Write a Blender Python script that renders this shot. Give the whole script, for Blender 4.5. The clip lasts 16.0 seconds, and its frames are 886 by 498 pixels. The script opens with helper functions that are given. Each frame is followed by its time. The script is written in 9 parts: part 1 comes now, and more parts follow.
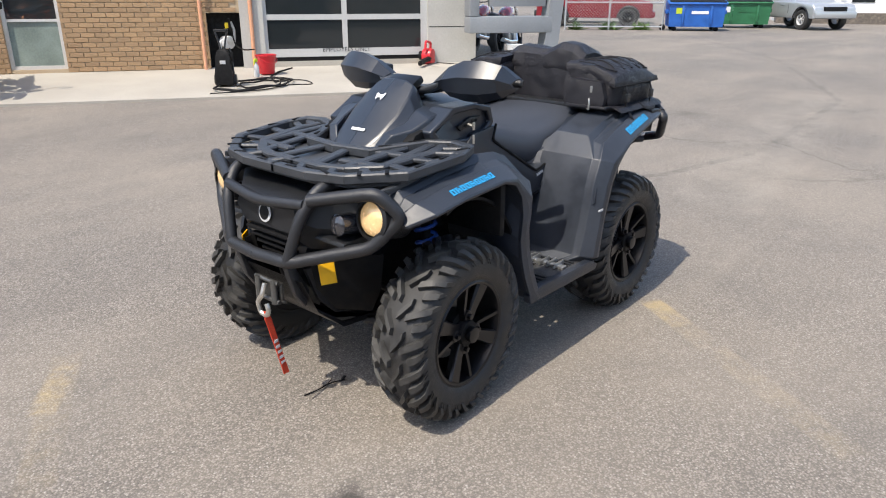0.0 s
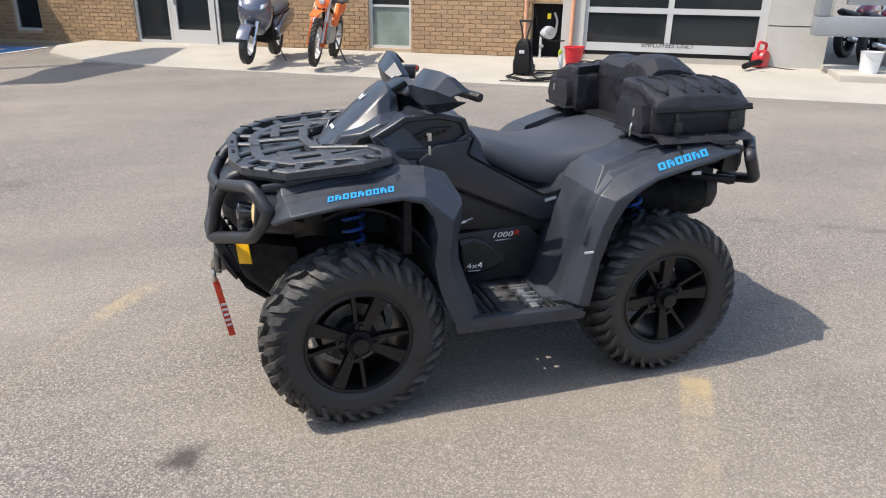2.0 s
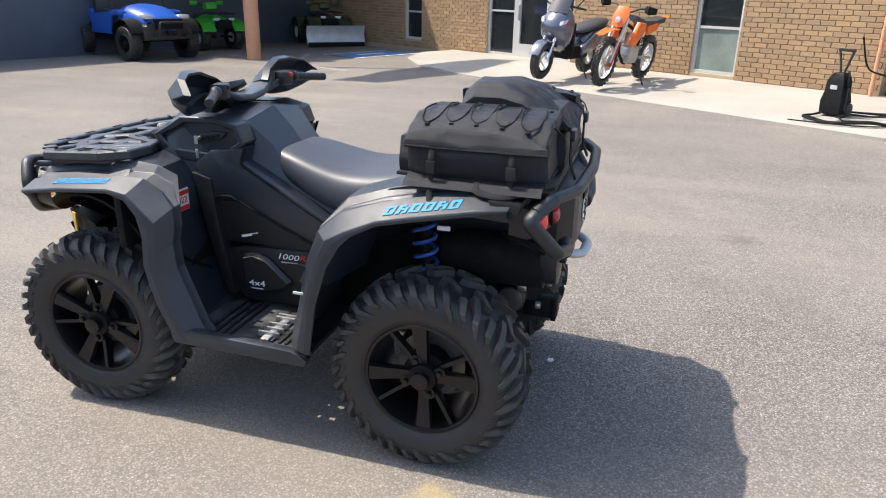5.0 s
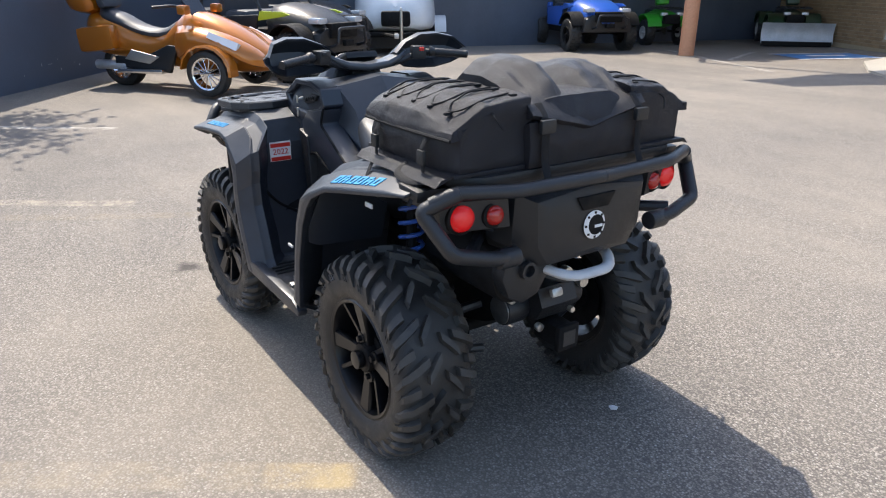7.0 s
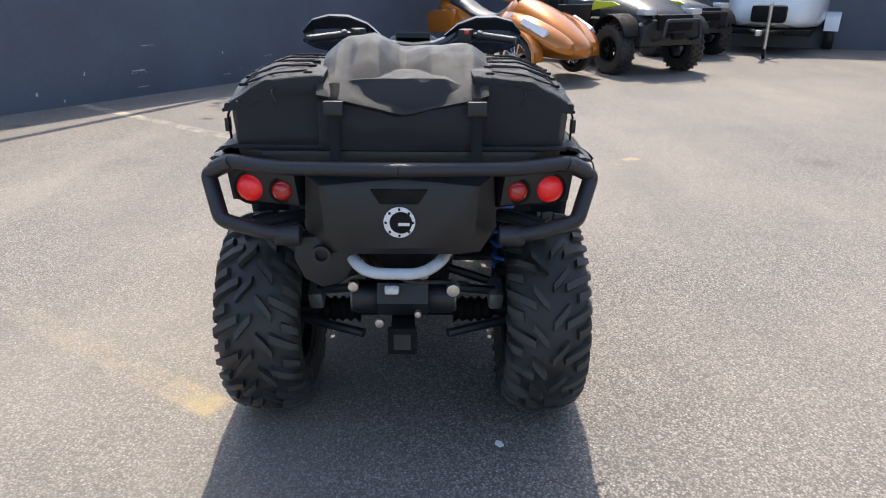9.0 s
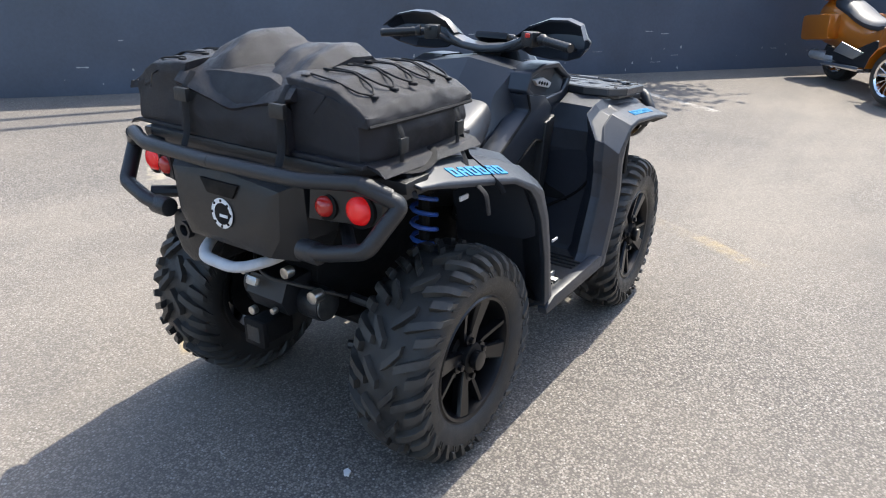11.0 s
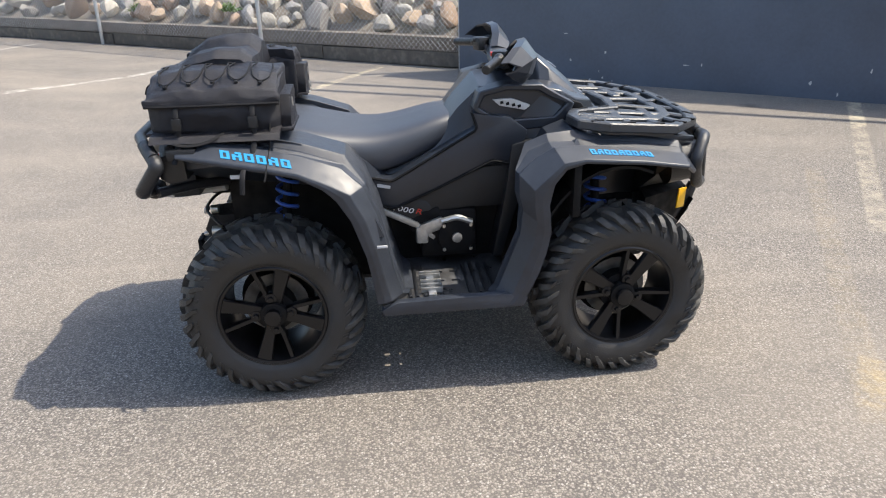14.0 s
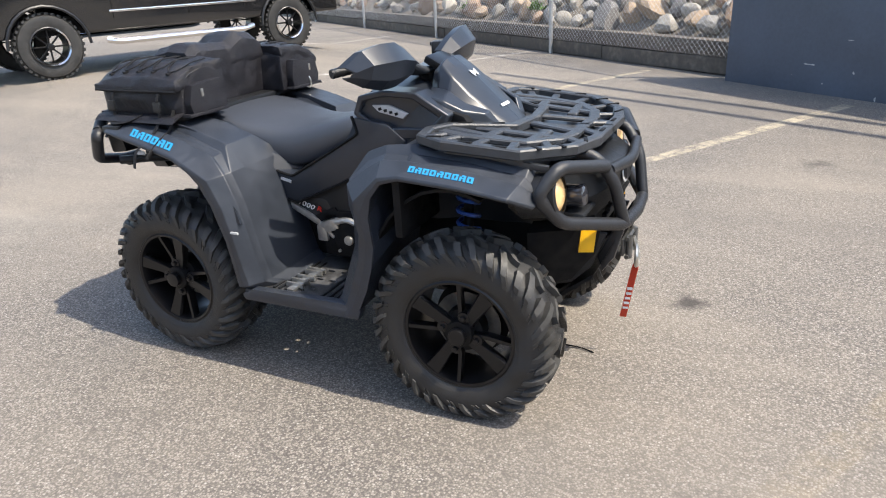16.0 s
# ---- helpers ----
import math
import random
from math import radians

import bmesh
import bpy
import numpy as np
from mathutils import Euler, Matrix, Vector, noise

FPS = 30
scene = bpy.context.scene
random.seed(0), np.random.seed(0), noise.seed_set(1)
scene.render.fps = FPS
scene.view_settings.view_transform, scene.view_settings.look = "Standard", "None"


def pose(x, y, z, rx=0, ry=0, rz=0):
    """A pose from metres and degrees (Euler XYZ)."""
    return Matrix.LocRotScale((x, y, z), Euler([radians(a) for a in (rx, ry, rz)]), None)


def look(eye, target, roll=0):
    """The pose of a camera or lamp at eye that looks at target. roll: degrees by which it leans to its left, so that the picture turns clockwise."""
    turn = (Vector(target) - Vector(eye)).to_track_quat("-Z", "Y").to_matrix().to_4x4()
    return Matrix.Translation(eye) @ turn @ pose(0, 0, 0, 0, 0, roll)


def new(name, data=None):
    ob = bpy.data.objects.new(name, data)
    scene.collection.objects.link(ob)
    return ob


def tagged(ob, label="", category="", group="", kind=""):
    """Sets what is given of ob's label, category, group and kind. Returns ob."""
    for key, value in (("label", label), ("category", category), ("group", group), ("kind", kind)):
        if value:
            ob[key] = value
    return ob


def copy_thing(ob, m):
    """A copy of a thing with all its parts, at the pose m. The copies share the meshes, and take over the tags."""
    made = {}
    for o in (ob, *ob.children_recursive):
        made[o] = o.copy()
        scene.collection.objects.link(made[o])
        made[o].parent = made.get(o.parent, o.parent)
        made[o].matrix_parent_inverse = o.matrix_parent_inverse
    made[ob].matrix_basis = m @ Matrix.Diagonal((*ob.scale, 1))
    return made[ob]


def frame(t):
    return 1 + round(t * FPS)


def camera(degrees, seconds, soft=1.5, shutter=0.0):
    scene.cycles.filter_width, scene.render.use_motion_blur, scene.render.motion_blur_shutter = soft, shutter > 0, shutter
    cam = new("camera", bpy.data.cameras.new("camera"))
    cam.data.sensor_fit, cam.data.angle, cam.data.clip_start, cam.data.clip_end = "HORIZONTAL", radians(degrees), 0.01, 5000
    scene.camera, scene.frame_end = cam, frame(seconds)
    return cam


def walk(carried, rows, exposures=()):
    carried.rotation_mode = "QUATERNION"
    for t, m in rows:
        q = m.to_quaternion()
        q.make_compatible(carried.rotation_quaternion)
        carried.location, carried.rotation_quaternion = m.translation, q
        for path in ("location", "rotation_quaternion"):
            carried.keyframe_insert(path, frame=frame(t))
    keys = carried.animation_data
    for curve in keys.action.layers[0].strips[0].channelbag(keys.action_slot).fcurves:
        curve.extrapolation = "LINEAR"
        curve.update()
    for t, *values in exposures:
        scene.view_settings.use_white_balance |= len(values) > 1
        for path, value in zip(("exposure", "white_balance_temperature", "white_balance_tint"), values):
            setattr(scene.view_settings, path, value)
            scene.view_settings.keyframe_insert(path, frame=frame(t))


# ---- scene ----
cam = camera(65.05, 16.0, soft=1.1)
PATH = [
    (0, (-2.374, -1.946, 1.478), (-0.954, -0.723, 0.781), 0.17),
    (0.5, (-2.067, -2.239, 1.494), (-0.831, -0.835, 0.786), 0.44),
    (1, (-1.714, -2.440, 1.524), (-0.669, -0.892, 0.808), 0.64),
    (1.5, (-1.360, -2.621, 1.534), (-0.495, -0.967, 0.815), 0.70),
    (2, (-1.003, -2.709, 1.540), (-0.441, -0.935, 0.809), 0.75),
    (2.5, (-0.610, -2.826, 1.553), (-0.248, -0.990, 0.846), 0.55),
    (3, (-0.263, -2.896, 1.551), (-0.079, -1.031, 0.853), 0.79),
    (3.5, (0.119, -2.832, 1.541), (0.113, -0.956, 0.849), 0.79),
    (4, (0.495, -2.765, 1.536), (0.331, -0.896, 0.843), 0.82),
    (4.2, (0.661, -2.715, 1.545), (0.423, -0.855, 0.850), 0.88),
    (6.3, (2.028, -1.798, 1.450), (0.822, -0.369, 0.740), 0.68),
    (6.5, (2.130, -1.709, 1.462), (0.800, -0.397, 0.748), 0.37),
    (7, (2.369, -1.425, 1.443), (0.830, -0.369, 0.724), 0.37),
    (7.5, (2.631, -1.057, 1.444), (0.933, -0.285, 0.722), 0.14),
    (8, (2.788, -0.684, 1.439), (1.004, -0.154, 0.705), 0.32),
    (8.5, (2.796, -0.345, 1.432), (0.970, -0.013, 0.686), 0.52),
    (8.7, (2.797, -0.170, 1.418), (0.955, 0.050, 0.671), 0.55),
    (10.8, (2.270, 1.338, 1.406), (0.698, 0.360, 0.651), 0.81),
    (11, (2.178, 1.466, 1.428), (0.646, 0.435, 0.660), 0.85),
    (11.5, (2.009, 1.819, 1.460), (0.621, 0.609, 0.679), 0.66),
    (12, (1.747, 2.097, 1.471), (0.567, 0.691, 0.676), 0.58),
    (12.5, (1.430, 2.365, 1.499), (0.481, 0.796, 0.699), 0.12),
    (13, (1.054, 2.584, 1.526), (0.372, 0.887, 0.717), -0.31),
    (13.5, (0.685, 2.678, 1.525), (0.194, 0.920, 0.708), -0.50),
    (14, (0.236, 2.801, 1.520), (0.061, 0.970, 0.734), -1.25),
    (14.5, (-0.227, 2.771, 1.492), (-0.049, 0.938, 0.713), -1.59),
    (15, (-0.717, 2.688, 1.471), (-0.286, 0.893, 0.701), -2.35),
    (15.5, (-1.172, 2.590, 1.463), (-0.516, 0.857, 0.711), -2.91),
    (16, (-1.531, 2.391, 1.467), (-0.694, 0.739, 0.712), -3.02),
]
walk(cam, [(t, look(eye, target, roll)) for t, eye, target, roll in PATH],
     exposures=[(0.0, 0.81, 6830, 10), (2.5, 0.91, 6830, 10), (4.2, 1.03, 6830, 10), (6.5, 1.13, 6830, 10), (8.5, 1.05, 6830, 10), (11.0, 1.20, 6620, 8), (12.5, 1.15, 6830, 10), (14.0, 1.13, 6980, 9), (16.0, 1.11, 6960, 9)])

# ---- light ----
SUN_DIR = Vector((-0.53, 0.0, 0.848)).normalized()  # towards the sun, ahead of the quad's nose
world = bpy.data.worlds.new("world")
scene.world = world
world.use_nodes = True
wn = world.node_tree
sky = wn.nodes.new("ShaderNodeTexSky")
sky.sky_type, sky.sun_disc = "NISHITA", False
sky.sun_elevation, sky.sun_rotation = math.asin(SUN_DIR.z), math.atan2(SUN_DIR.x, SUN_DIR.y)
sky.air_density, sky.dust_density = 1.0, 1.5
wn.nodes["Background"].inputs["Strength"].default_value = 0.168
wn.links.new(sky.outputs["Color"], wn.nodes["Background"].inputs["Color"])
sun = new("sun", bpy.data.lights.new("sun", "SUN"))
sun.data.energy, sun.data.angle, sun.data.color = 3.05, radians(0.55), (1.0, 0.945, 0.862)
sun.matrix_world = look(SUN_DIR * 30, (0, 0, 0))


# ---- materials ----
def material(name, color, rough=0.5, metal=0.0, grain=0.0, scale=40.0, bump=0.0, stain=0.0, stain_scale=3.0, coat=0.0,
             spread=0.0, spec=0.5, bump_scale=None, glow=0.0):
    """A principled surface with fine grain, larger stains, relief and a shade that varies from piece to piece."""
    m = bpy.data.materials.new(name)
    m.use_nodes = True
    nt = m.node_tree
    b = nt.nodes["Principled BSDF"]
    b.inputs["Base Color"].default_value = (*color, 1)
    b.inputs["Roughness"].default_value = rough
    b.inputs["Metallic"].default_value = metal
    b.inputs["Coat Weight"].default_value = coat
    b.inputs["Specular IOR Level"].default_value = spec
    if glow:
        b.inputs["Emission Color"].default_value = (*color, 1)
        b.inputs["Emission Strength"].default_value = glow
    tc = nt.nodes.new("ShaderNodeTexCoord")
    value = None

    def noisy(sc, detail):
        n = nt.nodes.new("ShaderNodeTexNoise")
        n.inputs["Scale"].default_value = sc
        n.inputs["Detail"].default_value = detail
        nt.links.new(tc.outputs["Object"], n.inputs["Vector"])
        return n.outputs["Fac"]

    def ranged(src, lo, hi):
        r = nt.nodes.new("ShaderNodeMapRange")
        r.inputs["From Min"].default_value, r.inputs["From Max"].default_value = 0.3, 0.7
        r.inputs["To Min"].default_value, r.inputs["To Max"].default_value = lo, hi
        nt.links.new(src, r.inputs["Value"])
        return r.outputs["Result"]

    def times(a, c):
        if a is None:
            return c
        n = nt.nodes.new("ShaderNodeMath")
        n.operation = "MULTIPLY"
        nt.links.new(a, n.inputs[0])
        nt.links.new(c, n.inputs[1])
        return n.outputs[0]

    if grain:
        value = times(value, ranged(noisy(scale, 4), 1 - grain, 1 + grain))
    if stain:
        value = times(value, ranged(noisy(stain_scale, 6), 1 - stain, 1 + stain))
    if spread:
        info = nt.nodes.new("ShaderNodeObjectInfo")
        r = nt.nodes.new("ShaderNodeMapRange")
        r.inputs["To Min"].default_value, r.inputs["To Max"].default_value = 1 - spread, 1 + spread
        nt.links.new(info.outputs["Random"], r.inputs["Value"])
        value = times(value, r.outputs["Result"])
    if value is not None:
        v = nt.nodes.new("ShaderNodeVectorMath")
        v.operation = "SCALE"
        v.inputs[0].default_value = color
        nt.links.new(value, v.inputs["Scale"])
        nt.links.new(v.outputs["Vector"], b.inputs["Base Color"])
        rr = nt.nodes.new("ShaderNodeMath")
        rr.operation = "MULTIPLY"
        rr.use_clamp = True
        rr.inputs[1].default_value = rough
        nt.links.new(value, rr.inputs[0])
        nt.links.new(rr.outputs[0], b.inputs["Roughness"])
    if bump:
        bp = nt.nodes.new("ShaderNodeBump")
        bp.inputs["Strength"].default_value = bump
        bp.inputs["Distance"].default_value = 0.004
        nt.links.new(noisy(bump_scale or scale, 3), bp.inputs["Height"])
        nt.links.new(bp.outputs["Normal"], b.inputs["Normal"])
    return m


# sun sheen on the rack is put into this paler base grey
RACK = material("rack plastic, grey lifted for sun sheen", (0.030, 0.033, 0.038), 0.42, spec=0.7, grain=0.15, scale=50, bump=0.2, bump_scale=900, stain=0.2, stain_scale=8)
PLASTIC = material("textured black plastic", (0.0115, 0.0125, 0.0145), 0.38, grain=0.12, scale=60, bump=0.25, bump_scale=900, stain=0.15, stain_scale=5)
PANEL = material("satin charcoal panel", (0.019, 0.0235, 0.0325), 0.34, spec=0.6, grain=0.06, scale=50, bump=0.05, bump_scale=700, stain=0.14, stain_scale=4)
GREY_PANEL = material("dusty grey fender plastic", (0.025, 0.030, 0.040), 0.45, spec=0.55, grain=0.12, scale=40, bump=0.12, bump_scale=800, stain=0.25, stain_scale=6)
# lighter base stands in for sky mirrored in the bar cover and rack well
BAR_COVER = material("satin bar cover, grey lifted for reflected sky", (0.055, 0.06, 0.068), 0.32, spec=0.6, grain=0.06, scale=40)
WORN = material("worn black tread plastic", (0.045, 0.045, 0.046), 0.55, grain=0.35, scale=30, bump=0.3, bump_scale=200, stain=0.6, stain_scale=11)
SEAT = material("black seat vinyl", (0.030, 0.035, 0.046), 0.5, spec=0.75, grain=0.05, scale=90, bump=0.08, bump_scale=1200, stain=0.12)
RUBBER = material("tyre rubber", (0.026, 0.0255, 0.025), 0.55, grain=0.25, scale=25, bump=0.3, bump_scale=300, stain=0.4, stain_scale=7)
TREAD = material("dusty tread rubber", (0.040, 0.039, 0.037), 0.58, grain=0.35, scale=30, bump=0.3, bump_scale=300, stain=0.55, stain_scale=9)
RIM = material("gloss black alloy", (0.006, 0.006, 0.007), 0.3, grain=0.05, spec=0.4)
# near-black of dark parts; also carries the shade of wells, gaps and recesses
DARK = material("near-black for dark parts and shaded depths", (0.0045, 0.0045, 0.005), 0.7, grain=0.3, scale=20, spec=0.25)
TUBE = material("black powder-coated steel", (0.019, 0.020, 0.023), 0.4, grain=0.1, scale=120, bump=0.2, bump_scale=1500)
STEEL = material("bare cast aluminium", (0.5, 0.5, 0.49), 0.42, 0.9, grain=0.15, scale=60, bump=0.2)
BRAKE = material("dull brake steel", (0.16, 0.16, 0.155), 0.45, 0.8, grain=0.2, scale=50)
ZINC = material("zinc-plated steel", (0.62, 0.6, 0.55), 0.35, 0.9, grain=0.15, scale=90)
LIGHT_GREY = material("light grey painted steel", (0.5, 0.5, 0.5), 0.45, grain=0.08)
BLUE_STEEL = material("blue spring steel", (0.03, 0.1, 0.42), 0.35, grain=0.1)
BLUE = material("bright blue decal", (0.017, 0.24, 0.48), 0.5, grain=0.04, spec=0.3)
YELLOW = material("amber reflector", (0.85, 0.45, 0.008), 0.35, grain=0.05)
RED_GLOW = material("lit red lamp lens", (0.75, 0.012, 0.014), 0.15, grain=0.25, scale=500, coat=0.5, glow=0.1, bump=0.5, bump_scale=300)
RED_LENS = material("red lamp lens", (0.42, 0.016, 0.012), 0.15, grain=0.15, scale=400, coat=0.5)
LAMP = material("headlamp bowl", (0.85, 0.56, 0.27), 0.25, 0.2, glow=0.15, grain=0.12, scale=80, coat=1)
CLEAR = material("dark headlamp glass", (0.03, 0.03, 0.035), 0.06, coat=1)
WHITE = material("white print", (0.78, 0.78, 0.78), 0.4, grain=0.03)
RED = material("red print", (0.6, 0.03, 0.02), 0.4, grain=0.04)
STRAP_RED = material("red webbing", (0.55, 0.05, 0.02), 0.8, grain=0.2, scale=200)
NYLON = material("black nylon cloth", (0.0125, 0.012, 0.0158), 0.48, spec=0.4, grain=0.16, scale=30, bump=0.5, bump_scale=1100, stain=0.15, stain_scale=9)
WEB = material("black webbing", (0.009, 0.009, 0.0105), 0.7, spec=0.3, grain=0.2, scale=300, bump=0.4, bump_scale=900)


# ---- building tools ----
def link(name, bm, mat, parent=None, label="", smooth=None):
    """Turn a bmesh into one object; smooth: the angle up to which edges are smoothed."""
    me = bpy.data.meshes.new(name)
    bmesh.ops.recalc_face_normals(bm, faces=bm.faces)
    bm.to_mesh(me)
    bm.free()
    for mm in (mat if isinstance(mat, (list, tuple)) else [mat]):
        me.materials.append(mm)
    if smooth is not None:
        me.polygons.foreach_set("use_smooth", [True] * len(me.polygons))
        me.set_sharp_from_angle(angle=radians(smooth))
    ob = new(name, me)
    if parent is not None:
        ob.parent = parent
    if label:
        ob["label"] = label
    return ob


def part(name, bm, mat, parent, label="", smooth=35):
    return link(name, bm, mat, parent, label, smooth)


def thing(name, m, label, category, group=""):
    ob = new(name)
    ob.empty_display_size = 0.2
    ob.matrix_basis = m
    return tagged(ob, label, category, group)


def bevelled(bm, width, segments=2, angle=30):
    if width > 0:
        edges = [e for e in bm.edges if len(e.link_faces) == 2 and e.calc_face_angle(0) > radians(angle)]
        bmesh.ops.bevel(bm, geom=edges, offset=width, segments=segments, profile=0.6, affect="EDGES", clamp_overlap=True)
    return bm


def box(c, s, bev=0.0, rot=None, seg=2):
    bm = bmesh.new()
    bmesh.ops.create_cube(bm, size=1)
    bmesh.ops.scale(bm, vec=s, verts=bm.verts)
    bevelled(bm, bev, seg)
    if rot is not None:
        bmesh.ops.rotate(bm, verts=bm.verts, matrix=Euler([radians(a) for a in rot]).to_matrix())
    bmesh.ops.translate(bm, vec=c, verts=bm.verts)
    return bm


def join(*bms):
    out = bms[0]
    for other in bms[1:]:
        me = bpy.data.meshes.new("tmp")
        other.to_mesh(me)
        out.from_mesh(me)
        bpy.data.meshes.remove(me)
        other.free()
    return out


def moved(bm, m):
    bmesh.ops.transform(bm, matrix=m, verts=bm.verts)
    return bm


def side(bm, s):
    """The same mesh for the other side of a thing that is alike left and right."""
    if s > 0:
        bmesh.ops.scale(bm, vec=(1, -1, 1), verts=bm.verts)
        bmesh.ops.reverse_faces(bm, faces=bm.faces)
    return bm


def prism(poly, lo, hi, axis="y", bev=0.0, seg=2):
    """A flat outline drawn out from lo to hi along an axis; outline in the other two axes."""
    bm = bmesh.new()
    put = {"y": lambda a, b, d: (a, d, b), "x": lambda a, b, d: (d, a, b), "z": lambda a, b, d: (a, b, d)}[axis]
    v0 = [bm.verts.new(put(a, b, lo)) for a, b in poly]
    v1 = [bm.verts.new(put(a, b, hi)) for a, b in poly]
    n = len(poly)
    bm.faces.new(v0)
    bm.faces.new(v1[::-1])
    for i in range(n):
        bm.faces.new((v0[i], v0[(i + 1) % n], v1[(i + 1) % n], v1[i]))
    bmesh.ops.recalc_face_normals(bm, faces=bm.faces)
    return bevelled(bm, bev, seg)


def loft(loops, closed=True, caps=True):
    """Skin over loops of points that all have the same number of points."""
    bm = bmesh.new()
    rows = [[bm.verts.new(p) for p in loop] for loop in loops]
    n = len(rows[0])
    for a, b in zip(rows, rows[1:]):
        for i in range(n if closed else n - 1):
            j = (i + 1) % n
            bm.faces.new((a[i], a[j], b[j], b[i]))
    if caps and closed:
        bm.faces.new(rows[0][::-1])
        bm.faces.new(rows[-1])
    bmesh.ops.recalc_face_normals(bm, faces=bm.faces)
    return bm


def hull(stations):
    """A body alike left and right, from half outlines (y, z) at each x, from the keel up to the top."""
    loops = []
    for x, half in stations:
        loops.append([(x, -y, z) for y, z in half] + [(x, y, z) for y, z in reversed(half)])
    return loft(loops)


def rounded(points, radius, closed=False, steps=5):
    """A path whose corners are rounded."""
    pts = [Vector(p) for p in points]
    out = []
    n = len(pts)
    for i, p in enumerate(pts):
        if not closed and i in (0, n - 1):
            out.append(p)
            continue
        a, b = pts[i - 1] - p, pts[(i + 1) % n] - p
        r = min(radius, a.length * 0.45, b.length * 0.45)
        p0, p1 = p + a.normalized() * r, p + b.normalized() * r
        for k in range(steps + 1):
            t = k / steps
            out.append(p0.lerp(p, t).lerp(p.lerp(p1, t), t))
    return out


def tube(points, r, n=10, bend=0.05, closed=False, flat=1.0):
    """A pipe along a path with rounded bends; flat: its height against its width."""
    path = rounded(points, bend, closed) if bend else [Vector(p) for p in points]
    bm = bmesh.new()
    rings = []
    m = len(path)
    up = None
    for i, p in enumerate(path):
        if closed:
            t = (path[(i + 1) % m] - path[i - 1]).normalized()
        else:
            t = (path[min(i + 1, m - 1)] - path[max(i - 1, 0)]).normalized()
        if up is None:
            up = Vector((0, 0, 1)) if abs(t.z) < 0.9 else Vector((1, 0, 0))
        s = t.cross(up).normalized()
        up = s.cross(t).normalized()
        rings.append([bm.verts.new(p + s * math.cos(a) * r + up * math.sin(a) * r * flat) for a in [2 * math.pi * k / n for k in range(n)]])
    for i in range(m if closed else m - 1):
        a, b = rings[i], rings[(i + 1) % m]
        for k in range(n):
            bm.faces.new((a[k], a[(k + 1) % n], b[(k + 1) % n], b[k]))
    if not closed:
        bm.faces.new(rings[0][::-1])
        bm.faces.new(rings[-1])
    return bm


def disc(c, r, depth, axis="y", n=24, bev=0.0, r2=None):
    """A round piece standing on its axis; r2: radius of the far end."""
    bm = bmesh.new()
    bmesh.ops.create_cone(bm, cap_ends=True, segments=n, radius1=r, radius2=r if r2 is None else r2, depth=depth)
    bevelled(bm, bev, 2, 50)
    if axis == "y":
        bmesh.ops.rotate(bm, verts=bm.verts, matrix=Matrix.Rotation(radians(90), 3, "X"))
    if axis == "x":
        bmesh.ops.rotate(bm, verts=bm.verts, matrix=Matrix.Rotation(radians(90), 3, "Y"))
    bmesh.ops.translate(bm, vec=c, verts=bm.verts)
    return bm


def lathe(profile, n=48, axis="y"):
    """A profile of (radius, height) turned about an axis; closed where it comes back to its start."""
    bm = bmesh.new()
    rings = []
    for k in range(n):
        a = 2 * math.pi * k / n
        c, s = math.cos(a), math.sin(a)
        rings.append([bm.verts.new((r * c, h, r * s) if axis == "y" else (r * c, r * s, h)) for r, h in profile])
    m = len(profile)
    for k in range(n):
        a, b = rings[k], rings[(k + 1) % n]
        for i in range(m - 1):
            bm.faces.new((a[i], a[i + 1], b[i + 1], b[i]))
    return bm


def lettering(text, size, m, mat, parent, name="lettering", label="", lift=0.0015, shear=0.0):
    """Raised letters in the built-in font; reads along local x with local z as its outward side."""
    cu = bpy.data.curves.new(name, "FONT")
    cu.body, cu.size, cu.extrude, cu.align_x, cu.shear = text, size, lift, "CENTER", shear
    cu.resolution_u = 2
    tmp = new(name, cu)
    me = bpy.data.meshes.new_from_object(tmp)
    bpy.data.objects.remove(tmp)
    me.materials.append(mat)
    ob = new(name, me)
    if parent is not None:
        ob.parent = parent
    ob.matrix_basis = m
    if label:
        ob["label"] = label
    return ob


def frame_to(origin, along, outward):
    """A pose whose x runs along, whose z points outward."""
    x = Vector(along).normalized()
    z = Vector(outward).normalized()
    y = z.cross(x).normalized()
    z = x.cross(y)
    return Matrix.Translation(origin) @ Matrix((x, y, z)).transposed().to_4x4()


# ---- ground ----
FA = radians(33)                       # the shop front runs at this angle to the quad
FN, FD = Vector((math.sin(FA), math.cos(FA), 0)), Vector((math.cos(FA), -math.sin(FA), 0))
FS = 9.85                              # distance of the shop front


def step01(a):
    a = max(0.0, min(1.0, a))
    return a * a * (3 - 2 * a)


def ground_z(x, y):
    s = FN.x * x + FN.y * y
    return 0.16 * step01((s - 2) / 7) * step01((x + 9) / 8) + 0.12 * step01((-s - 1.5) / 5) + 0.26 * step01((x - 2.5) / 3.5) * step01((-y - 1) / 3) * step01((s + 4.6) / 2)


def front_at(u, s=FS, z=0.0):
    """A place by its run along the shop front, its distance and its height."""
    p = FN * s + FD * u
    return Vector((p.x, p.y, z))


